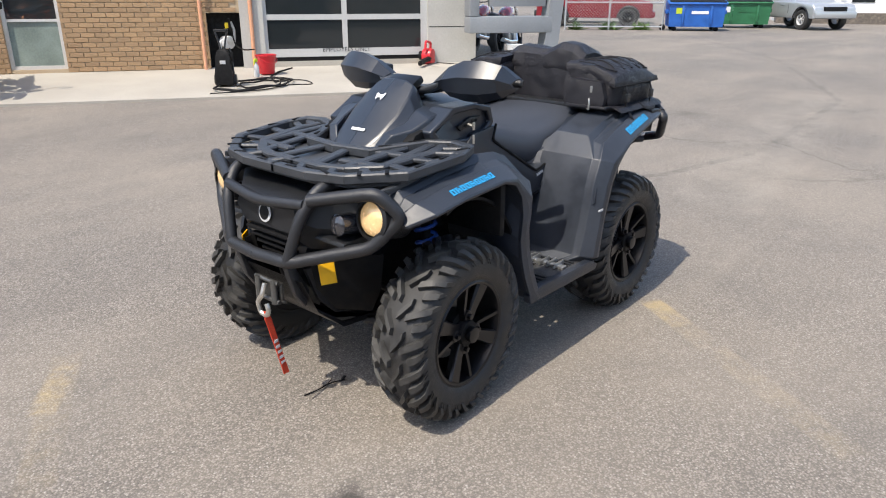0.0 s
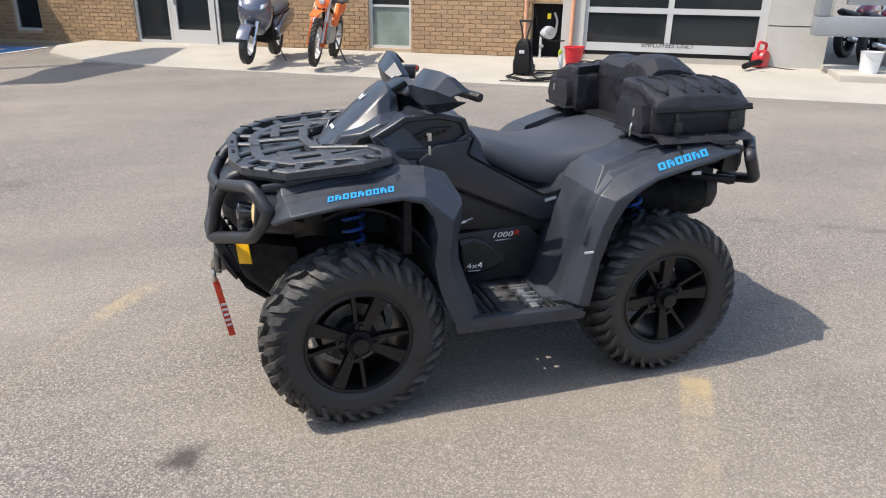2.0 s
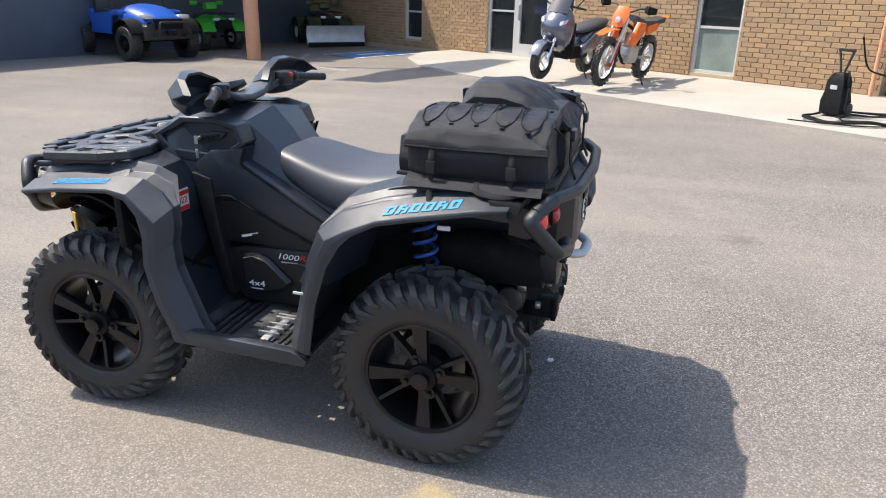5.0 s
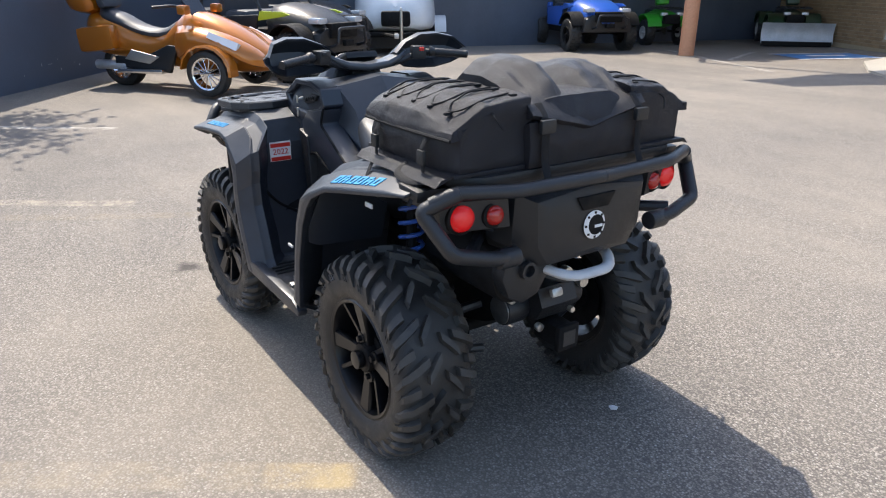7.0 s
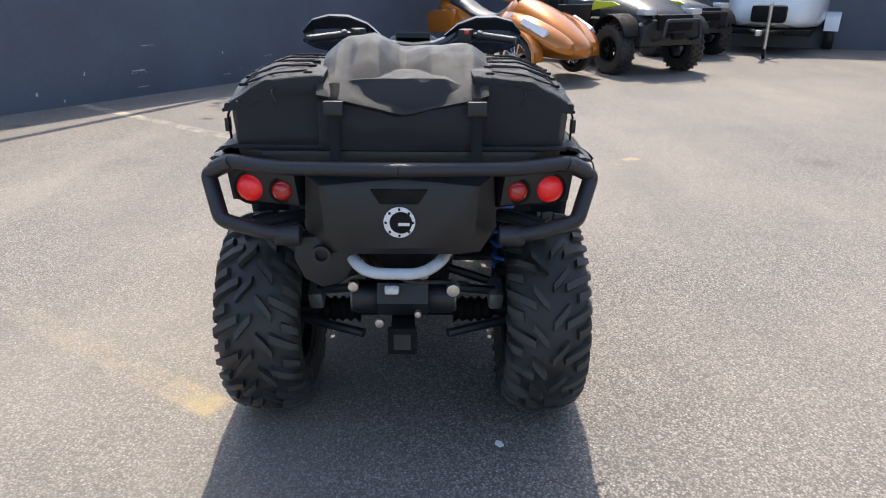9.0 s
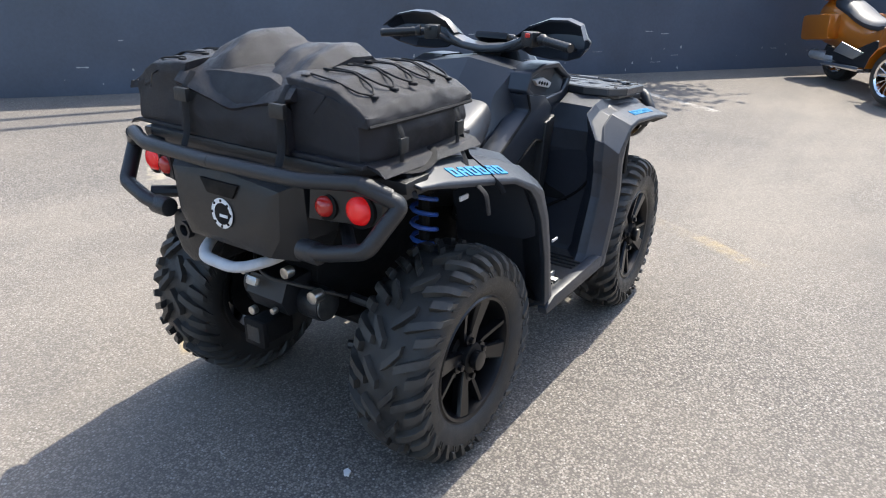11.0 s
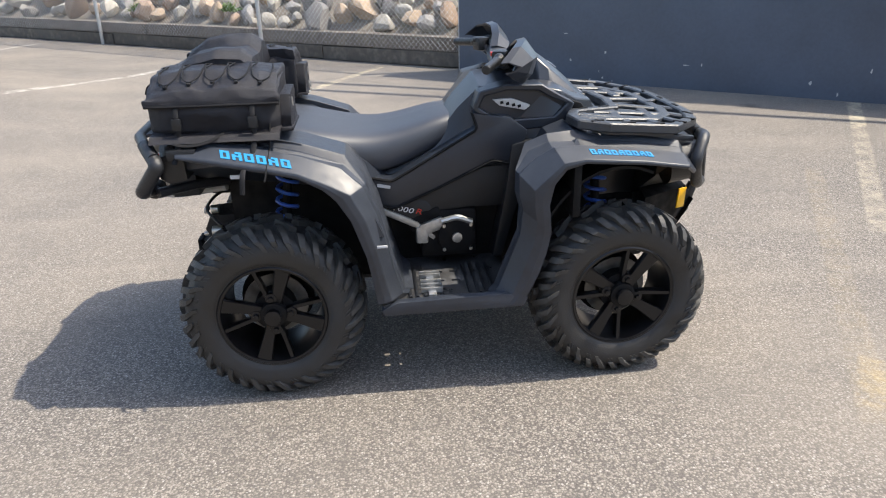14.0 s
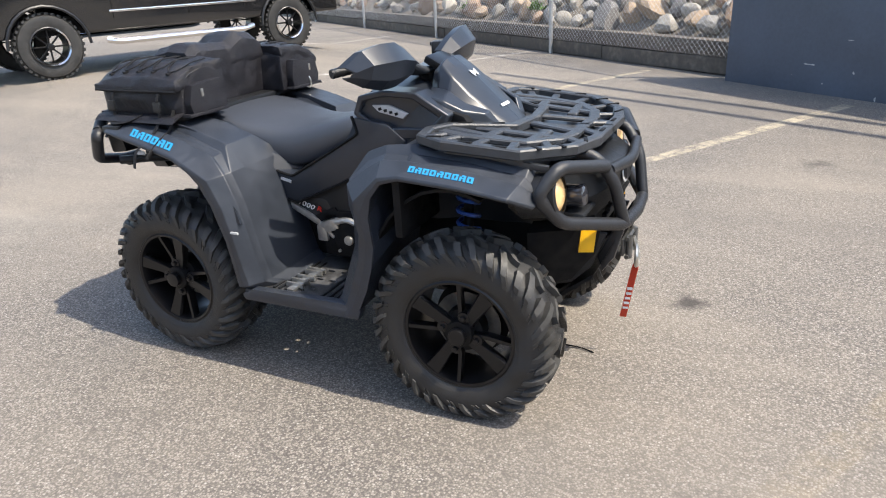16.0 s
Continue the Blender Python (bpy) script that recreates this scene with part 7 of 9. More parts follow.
def three_wheeler(m):
    t = thing("touring_trike", m, "metallic orange three-wheeled touring motorcycle with chrome wheels", "motorcycle")
    st = [(-0.42, 0.58, 0.98, 0.18), (-0.36, 0.5, 1.02, 0.26), (-0.2, 0.44, 1.0, 0.30), (0.1, 0.42, 0.92, 0.30), (0.35, 0.38, 0.80, 0.27), (0.6, 0.34, 0.74, 0.25), (0.85, 0.30, 0.76, 0.26), (1.02, 0.28, 0.96, 0.30),
          (1.2, 0.26, 1.08, 0.34), (1.45, 0.26, 1.02, 0.38), (1.75, 0.26, 0.92, 0.40), (2.05, 0.26, 0.76, 0.38), (2.3, 0.28, 0.58, 0.28), (2.45, 0.33, 0.46, 0.10)]
    smoothed(part("body", hull([(x, [(0, a), (w * 0.75, a), (w, a + (b - a) * 0.35), (w * 0.92, a + (b - a) * 0.75), (w * 0.55, b), (0, b + 0.01)]) for x, a, b, w in st]), ORANGE, t, "metallic orange fairing", 60), 1)
    smoothed(part("seat", hull([(x, [(0, a), (w, a), (w * 1.05, a + (b - a) * 0.6), (w * 0.6, b), (0, b)]) for x, a, b, w in ((-0.25, 0.9, 1.12, 0.16), (-0.05, 0.86, 1.05, 0.19), (0.15, 0.82, 0.99, 0.2), (0.3, 0.74, 0.88, 0.2), (0.6, 0.68, 0.80, 0.2), (0.85, 0.68, 0.82, 0.18), (1.02, 0.76, 1.0, 0.12))]), SEAT, t, "black stepped saddle", 60), 1)
    part("backrest", box((-0.14, 0, 1.24), (0.12, 0.42, 0.34), 0.05, (0, -14, 0)), SEAT, t)
    smoothed(part("top_case", hull([(-0.66, [(0, 1.1), (0.2, 1.1), (0.24, 1.25), (0.18, 1.36), (0, 1.38)]), (-0.6, [(0, 1.02), (0.26, 1.02), (0.3, 1.22), (0.24, 1.42), (0, 1.45)]), (-0.4, [(0, 0.98), (0.27, 0.98), (0.31, 1.2), (0.25, 1.44), (0, 1.47)]), (-0.2, [(0, 1.0), (0.24, 1.0), (0.27, 1.18), (0.22, 1.38), (0, 1.41)])]), ORANGE, t, "orange top case", 50), 1)
    part("windscreen", loft([[(1.3, -0.2, 1.0), (1.42, 0, 1.0), (1.3, 0.2, 1.0), (1.28, 0.2, 1.0), (1.4, 0, 1.0), (1.28, -0.2, 1.0)], [(1.02, -0.22, 1.4), (1.12, 0, 1.42), (1.02, 0.22, 1.4), (1.0, 0.22, 1.4), (1.1, 0, 1.42), (1.0, -0.22, 1.4)]]), CLEAR, t, "smoked windscreen")
    part("handlebar", tube([(0.82, -0.4, 1.1), (1.0, -0.2, 1.12), (1.05, 0, 1.08), (1.0, 0.2, 1.12), (0.82, 0.4, 1.1)], 0.02, 8, 0.08), TUBE, t)
    road_wheel(t, 0, 0, 0.30, 0.22, CHROME, 8, 0.62, face=-1)
    for s in (-1, 1):
        road_wheel(t, 1.72, s * 0.66, 0.3, 0.17, CHROME, 14, 0.7)
        part("front_arm", tube([(1.72, s * 0.2, 0.34), (1.72, s * 0.6, 0.3)], 0.03, 8, 0), DARK, t)
        fender = []
        for k in range(9):
            a = radians(-5 + 22 * k)
            fender.append([(1.72 + rr * math.cos(a), s * yy, 0.3 + rr * math.sin(a)) for rr, yy in ((0.34, 0.54), (0.37, 0.56), (0.37, 0.76), (0.34, 0.78), (0.33, 0.66))])
        part("fender", loft(fender), ORANGE, t, "orange front mudguard", 40)
        smoothed(part("shoulder", loft([[(1.08, s * 0.26, 0.32), (1.08, s * 0.44, 0.34), (1.08, s * 0.46, 0.84), (1.08, s * 0.26, 0.94)], [(1.28, s * 0.30, 0.36), (1.30, s * 0.62, 0.46), (1.28, s * 0.60, 0.84), (1.25, s * 0.30, 0.98)],
                                        [(1.5, s * 0.34, 0.63), (1.5, s * 0.75, 0.64), (1.5, s * 0.62, 0.84), (1.5, s * 0.34, 0.95)], [(1.9, s * 0.34, 0.63), (1.9, s * 0.75, 0.62), (1.9, s * 0.60, 0.76), (1.9, s * 0.34, 0.84)],
                                        [(2.12, s * 0.2, 0.38), (2.12, s * 0.66, 0.42), (2.12, s * 0.52, 0.66), (2.12, s * 0.2, 0.72)], [(2.38, s * 0.1, 0.28), (2.38, s * 0.40, 0.30), (2.38, s * 0.34, 0.48), (2.38, s * 0.1, 0.54)]]), ORANGE, t, "", 50), 1)
        part("headlamp", loft([[(1.72, s * 0.48, 0.80), (1.72, s * 0.645, 0.755), (1.72, s * 0.585, 0.825)], [(2.1, s * 0.42, 0.64), (2.1, s * 0.60, 0.59), (2.1, s * 0.52, 0.68)]]), LENS, t, "long clear headlamp")
        part("pannier", box((-0.12, s * 0.34, 0.68), (0.56, 0.2, 0.34), 0.07, (0, -6, 0)), ORANGE, t, "orange side case")
        part("side_panel", prism([(0.1, 0.32), (0.95, 0.24), (1.1, 0.6), (0.95, 0.62), (0.5, 0.42), (0.12, 0.46)], s * 0.30, s * 0.36, bev=0.015), PLASTIC, t)
        part("silver_panel", prism([(0.28, 0.42), (0.66, 0.36), (0.82, 0.46), (0.4, 0.55)], s * 0.36, s * 0.385, bev=0.01), STEEL, t, "silver flank panel")
        part("floorboard", box((0.55, s * 0.40, 0.27), (0.7, 0.16, 0.06), 0.02), CHROME, t)
        part("exhaust", disc((0.02, s * 0.30, 0.33), 0.065, 0.5, "x", 16, 0.015), PLOW, t)
        part("mirror", box((1.3, s * 0.42, 1.08), (0.12, 0.16, 0.12), 0.03), ORANGE, t)
        part("tail_lamp", box((-0.41, s * 0.22, 0.66), (0.04, 0.16, 0.06), 0.01), RED_LENS, t)
    return t


three_wheeler(pose(-8.36, 0.55, 0.05, 0, 0, 43) @ Matrix.Diagonal((0.96, 0.96, 0.96, 1)))


def side_by_side(name, m, label, paint, trim):
    v = thing(name, m, label, "utility vehicle")
    for x in (0, 1.95):
        for s in (-1, 1):
            road_wheel(v, x, s * 0.66, 0.35, 0.26, DARK, 6, 0.52, knobs=24)
            part("suspension_arm", join(tube([(x, s * 0.5, 0.35), (x - 0.1, s * 0.15, 0.4)], 0.025, 8, 0), tube([(x, s * 0.5, 0.35), (x + 0.1, s * 0.15, 0.4)], 0.025, 8, 0)), DARK, v)
            part("spring", tube([(x + 0.05 * math.cos(k * 0.9), s * (0.46 - 0.002 * k) + 0.05 * math.sin(k * 0.9), 0.42 + 0.008 * k) for k in range(50)], 0.011, 5, 0), trim, v, "coloured suspension spring")
    smoothed(part("bonnet", hull([(x, [(0, a), (w, a), (w, a + (b - a) * 0.6), (w * 0.75, b), (0, b + 0.02)]) for x, a, b, w in ((1.25, 0.5, 1.12, 0.62), (1.6, 0.52, 1.1, 0.6), (2.0, 0.55, 1.02, 0.55), (2.3, 0.55, 0.9, 0.45), (2.45, 0.58, 0.8, 0.32))]), paint, v, "moulded bonnet", 60), 1)
    part("grille", box((2.40, 0, 0.74), (0.14, 0.62, 0.22), 0.03), DARK, v)
    part("front_skirt", prism([(-0.58, 0.42), (0.58, 0.42), (0.52, 0.70), (0.36, 0.78), (-0.36, 0.78), (-0.52, 0.70)], 2.16, 2.42, "x", 0.03), PLASTIC, v, "black front skirt")
    part("tub", box((0.75, 0, 0.55), (2.3, 1.1, 0.4), 0.06), DARK, v)
    part("cargo_box", box((-0.1, 0, 0.85), (0.8, 1.1, 0.3), 0.05), paint, v)
    part("seat", box((0.7, 0, 0.85), (0.5, 1.0, 0.3), 0.08), SEAT, v)
    part("backrest", box((0.42, 0, 1.15), (0.14, 1.0, 0.55), 0.06), SEAT, v)
    part("bumper", tube([(2.4, -0.36, 0.5), (2.6, -0.34, 0.55), (2.6, -0.3, 0.78), (2.6, 0.3, 0.78), (2.6, 0.34, 0.55), (2.4, 0.36, 0.5)], 0.024, 8, 0.05), TUBE, v)
    part("winch", box((2.52, 0, 0.56), (0.08, 0.2, 0.09), 0.02), DARK, v)
    for s in (-1, 1):
        part("roll_bar", tube([(1.35, s * 0.6, 1.0), (0.95, s * 0.58, 1.82), (0.2, s * 0.58, 1.82), (0.05, s * 0.6, 0.9)], 0.025, 8, 0.08), TUBE, v)
        part("headlamp", box((2.3, s * 0.42, 0.88), (0.22, 0.2, 0.09), 0.03), LENS, v)
        part("mudguard", loft([[(1.95 + rr * math.cos(a), s * yy, 0.42 + rr * math.sin(a)) for rr, yy in ((0.40, 0.5), (0.43, 0.5), (0.42, 0.8), (0.40, 0.8))] for a in [radians(20 + 20 * k) for k in range(8)]]), DARK, v, "", 40)
        part("trim_panel", prism([(1.3, 0.86), (1.8, 0.93), (1.95, 0.96), (1.8, 1.0), (1.35, 1.0)], s * 0.6, s * 0.63, bev=0.01), trim, v)
        part("door_panel", prism([(0.35, 0.5), (1.2, 0.5), (1.3, 0.95), (0.4, 0.9)], s * 0.58, s * 0.62, bev=0.02), paint, v)
    return v


side_by_side("sport_buggy", pose(-9.75, 2.5, 0.01, 0, 0, 25), "black side-by-side buggy with lime trim behind the trike", PLASTIC, LIME)
side_by_side("blue_utility_buggy", pose(-10.95, 11.35, 0.0, 0, 0, -21), "blue side-by-side buggy parked nose outwards by the dark wall", BLUE_PLASTIC, BLUE_PLASTIC)
dark_buggy = side_by_side("dark_buggy", pose(-12.2, 4.0, 0.0, 0, 0, 20), "black side-by-side buggy against the dark wall", CAR_BLACK, DARK)


def small_quad(name, m, label, paint):
    q = thing(name, m, label, "quad bike")
    for x in (0, 1.25):
        for s in (-1, 1):
            road_wheel(q, x, s * 0.46, 0.3, 0.24, LIGHT_GREY, 6, 0.5, knobs=18)
            part("mudguard", loft([[(x + rr * math.cos(a), s * yy, 0.36 + rr * math.sin(a)) for rr, yy in ((0.36, 0.25), (0.39, 0.25), (0.38, 0.6), (0.36, 0.6))] for a in [radians(15 + 19 * k) for k in range(9)]]), paint, q, "", 40)
            part("axle", tube([(x, s * 0.1, 0.34), (x, s * 0.4, 0.3)], 0.03, 8, 0), DARK, q)
    smoothed(part("body", hull([(x, [(0, a), (w, a), (w, a + (b - a) * 0.6), (w * 0.7, b), (0, b + 0.01)]) for x, a, b, w in ((-0.4, 0.55, 0.75, 0.22), (0.0, 0.4, 0.74, 0.22), (0.5, 0.35, 0.72, 0.18), (0.8, 0.35, 0.86, 0.2), (1.1, 0.4, 0.82, 0.24), (1.45, 0.5, 0.78, 0.26), (1.6, 0.55, 0.7, 0.2))]), paint, q, "", 60), 1)
    part("nose", box((1.55, 0, 0.62), (0.16, 0.42, 0.22), 0.05), DARK, q)
    smoothed(part("seat", hull([(x, [(0, a), (w, a), (w, b - 0.03), (w * 0.6, b), (0, b)]) for x, a, b, w in ((-0.3, 0.74, 0.84, 0.16), (0.1, 0.72, 0.84, 0.17), (0.5, 0.7, 0.8, 0.14), (0.7, 0.72, 0.82, 0.1))]), SEAT, q, "", 60), 1)
    part("headlamp_pod", box((1.0, 0, 1.02), (0.2, 0.3, 0.18), 0.05, (0, -15, 0)), paint, q)
    part("handlebar", tube([(0.75, -0.42, 1.1), (0.88, -0.18, 1.08), (0.92, 0, 1.0), (0.88, 0.18, 1.08), (0.75, 0.42, 1.1)], 0.018, 8, 0.06), TUBE, q)
    for s in (-1, 1):
        part("headlamp", box((1.56, s * 0.2, 0.74), (0.12, 0.16, 0.08), 0.03), LENS, q)
        part("hand_guard", box((0.86, s * 0.36, 1.1), (0.05, 0.2, 0.1), 0.02), paint, q)
    for k in range(5):
        part("rack_bar", tube([(1.1, -0.3 + 0.15 * k, 0.88), (1.6, -0.3 + 0.15 * k, 0.86)], 0.014, 6, 0), TUBE, q)
    part("rack_rim", tube([(1.05, -0.36, 0.88), (1.62, -0.34, 0.86), (1.62, 0.34, 0.86), (1.05, 0.36, 0.88)], 0.016, 6, 0.05, True), TUBE, q)
    return q


small_quad("green_quad", pose(-10.55, 13.75, 0.0, 0, 0, -24), "bright green quad bike in the shade of the canopy", GREEN)
plow_quad = small_quad("plow_quad", pose(-8.55, 16.85, 0.02, 0, 0, -47.5), "dark green quad bike with a grey snow plow blade", material("dark green plastic", (0.012, 0.04, 0.018), 0.35, grain=0.05))
part("plow_blade", loft([[(2.05 + dx, -0.8, 0.08 + dz) for dx, dz in ((0.0, 0.0), (-0.09, 0.22), (-0.02, 0.47), (0.02, 0.47), (-0.05, 0.22), (0.04, 0.0))], [(2.05 + dx, 0.8, 0.08 + dz) for dx, dz in ((0.0, 0.0), (-0.09, 0.22), (-0.02, 0.47), (0.02, 0.47), (-0.05, 0.22), (0.04, 0.0))]]), PLOW, plow_quad, "scraped grey plow blade", 50)
part("plow_edge", box((2.08, 0, 0.07), (0.02, 1.56, 0.12), 0.004), DARK, plow_quad)
for s in (-1, 1):
    part("plow_arm", tube([(1.2, s * 0.2, 0.3), (2.0, s * 0.3, 0.25)], 0.03, 8, 0), DARK, plow_quad)


def trailer(m):
    t = thing("enclosed_trailer", m, "white rounded enclosed trailer with a folding jack on its tongue", "trailer")
    smoothed(part("body", hull([(x, [(0, a), (w * 0.9, a), (w, a + 0.12), (w, b * 0.6), (w * 0.8, b), (0, b + 0.03)]) for x, a, b, w in ((-1.9, 0.45, 1.5, 0.75), (-1.2, 0.42, 1.75, 0.9), (0, 0.42, 1.8, 0.92), (0.9, 0.42, 1.6, 0.9), (1.5, 0.44, 1.2, 0.75), (1.75, 0.5, 0.95, 0.5))]), WHITE_PAINT, t, "", 60), 1)
    part("frame", box((0, 0, 0.4), (3.6, 1.5, 0.1), 0.02), DARK, t)
    part("tongue", join(tube([(1.2, -0.5, 0.42), (2.6, 0, 0.42)], 0.04, 8, 0), tube([(1.2, 0.5, 0.42), (2.6, 0, 0.42)], 0.04, 8, 0), tube([(1.2, 0, 0.42), (2.95, 0, 0.44)], 0.045, 8, 0)), DARK, t)
    part("nose_box", box((1.75, 0, 0.72), (0.3, 0.6, 0.3), 0.06), DARK, t)
    part("coupler", box((3.0, 0, 0.46), (0.2, 0.09, 0.09), 0.02), STEEL, t)
    jack = part("jack", join(disc((2.62, 0.1, 0.5), 0.03, 0.85, "z", 12), box((2.62, 0.1, 0.95), (0.16, 0.03, 0.03), 0.005)), ZINC, t, "zinc folding jack")
    part("jack_wheel", disc((2.62, 0.1, 0.09), 0.09, 0.05, "y", 18, 0.01), DARK, jack)
    for s in (-1, 1):
        road_wheel(t, 0, s * 1.02, 0.3, 0.18, LIGHT_GREY, 6, 0.55)
        part("fender", loft([[(rr * math.cos(a), s * yy, 0.3 + rr * math.sin(a)) for rr, yy in ((0.38, 0.9), (0.42, 0.9), (0.42, 1.16), (0.38, 1.16))] for a in [radians(10 + 20 * k) for k in range(9)]]), WHITE_PAINT, t, "white mudguard", 40)
    return t


trailer(pose(-12.15, 7.15, 0.0, 0, 0, -30))


# ---- before the shop ----
def apron_z(x, y):
    return ground_z(x, y) + 0.035 + 0.04 * step01((x * FN.x + y * FN.y - 7) / 2.8)


def on_apron(x, y, rz=0.0):
    return pose(x, y, apron_z(x, y), 0, 0, rz)


def scooter(m):
    t = thing("motor_scooter", m, "blue-grey maxi scooter on its stand on the concrete apron", "scooter")
    road_wheel(t, 1.5, 0, 0.29, 0.12, LIGHT_GREY, 5, 0.62, face=-1)
    road_wheel(t, 0, 0, 0.28, 0.14, LIGHT_GREY, 5, 0.6, face=-1)
    for s in (-1, 1):
        part("fork_leg", tube([(1.5, s * 0.09, 0.29), (1.28, s * 0.09, 0.85)], 0.024, 8, 0), CHROME, t)
        part("headlamp", loft([[(1.42, s * 0.05, 0.78), (1.40, s * 0.19, 0.86), (1.38, s * 0.2, 0.92), (1.41, s * 0.06, 0.86)], [(1.36, s * 0.05, 0.80), (1.30, s * 0.22, 0.88), (1.28, s * 0.22, 0.94), (1.34, s * 0.06, 0.88)]]), LENS, t, "clear twin headlamp")
        part("mirror", join(tube([(1.15, s * 0.25, 1.12), (1.2, s * 0.4, 1.28)], 0.009, 6, 0), box((1.2, s * 0.42, 1.31), (0.03, 0.14, 0.08), 0.02)), DARK, t)
        part("flank", prism([(-0.35, 0.62), (0.25, 0.42), (0.62, 0.36), (0.6, 0.5), (0.2, 0.72), (-0.3, 0.82)], s * 0.14, s * 0.23, bev=0.03), SCOOTER_GREY, t, "", 40)
    part("mudguard", loft([[(1.5 + rr * math.cos(a), yy, 0.29 + rr * math.sin(a)) for rr, yy in ((0.31, -0.09), (0.335, 0.0), (0.31, 0.09), (0.30, 0.0))] for a in [radians(20 + 17 * k) for k in range(8)]]), SCOOTER_GREY, t, "", 40)
    smoothed(part("front_fairing", hull([(x, [(0, a), (w * 0.6, a), (w, a + (b - a) * 0.45), (w * 0.8, a + (b - a) * 0.85), (w * 0.3, b), (0, b)]) for x, a, b, w in ((1.02, 0.35, 1.15, 0.27), (1.15, 0.42, 1.12, 0.31), (1.28, 0.52, 1.06, 0.29), (1.40, 0.66, 0.95, 0.2), (1.46, 0.74, 0.86, 0.08))]), SCOOTER_GREY, t, "blue-grey front fairing", 60), 1)
    part("windscreen", loft([[(1.28, -0.18, 1.02), (1.34, 0, 1.02), (1.28, 0.18, 1.02), (1.27, 0.18, 1.02), (1.33, 0, 1.02), (1.27, -0.18, 1.02)], [(1.04, -0.15, 1.4), (1.08, 0, 1.42), (1.04, 0.15, 1.4), (1.03, 0.15, 1.4), (1.07, 0, 1.42), (1.03, -0.15, 1.4)]]), CLEAR, t)
    part("legshield", box((1.02, 0, 0.62), (0.08, 0.5, 0.55), 0.04, (0, 8, 0)), DARK, t)
    part("floor_tunnel", box((0.62, 0, 0.4), (0.7, 0.34, 0.22), 0.05), DARK, t)
    smoothed(part("tail_body", hull([(x, [(0, a), (w, a), (w, b - 0.06), (w * 0.6, b), (0, b)]) for x, a, b, w in ((-0.55, 0.7, 0.86, 0.1), (-0.2, 0.5, 0.82, 0.19), (0.3, 0.36, 0.74, 0.2), (0.55, 0.36, 0.6, 0.18))]), SCOOTER_GREY, t, "", 60), 1)
    smoothed(part("seat", hull([(x, [(0, a), (w, a), (w, b - 0.04), (w * 0.6, b), (0, b)]) for x, a, b, w in ((-0.5, 0.82, 0.92, 0.12), (-0.1, 0.78, 0.9, 0.18), (0.35, 0.7, 0.8, 0.17), (0.6, 0.68, 0.74, 0.1))]), SEAT, t, "", 60), 1)
    part("handlebar", tube([(0.98, -0.34, 1.1), (1.1, -0.15, 1.12), (1.1, 0.15, 1.12), (0.98, 0.34, 1.1)], 0.016, 8, 0.05), TUBE, t)
    part("silencer", disc((-0.1, -0.2, 0.33), 0.06, 0.5, "x", 16, 0.015), DARK, t)
    part("side_stand", tube([(0.5, 0.14, 0.3), (0.55, 0.36, 0.0)], 0.012, 6, 0), TUBE, t)
    return t


scooter(on_apron(-0.05, 10.28, -111) @ pose(0, 0, 0, -7, 0, 0))


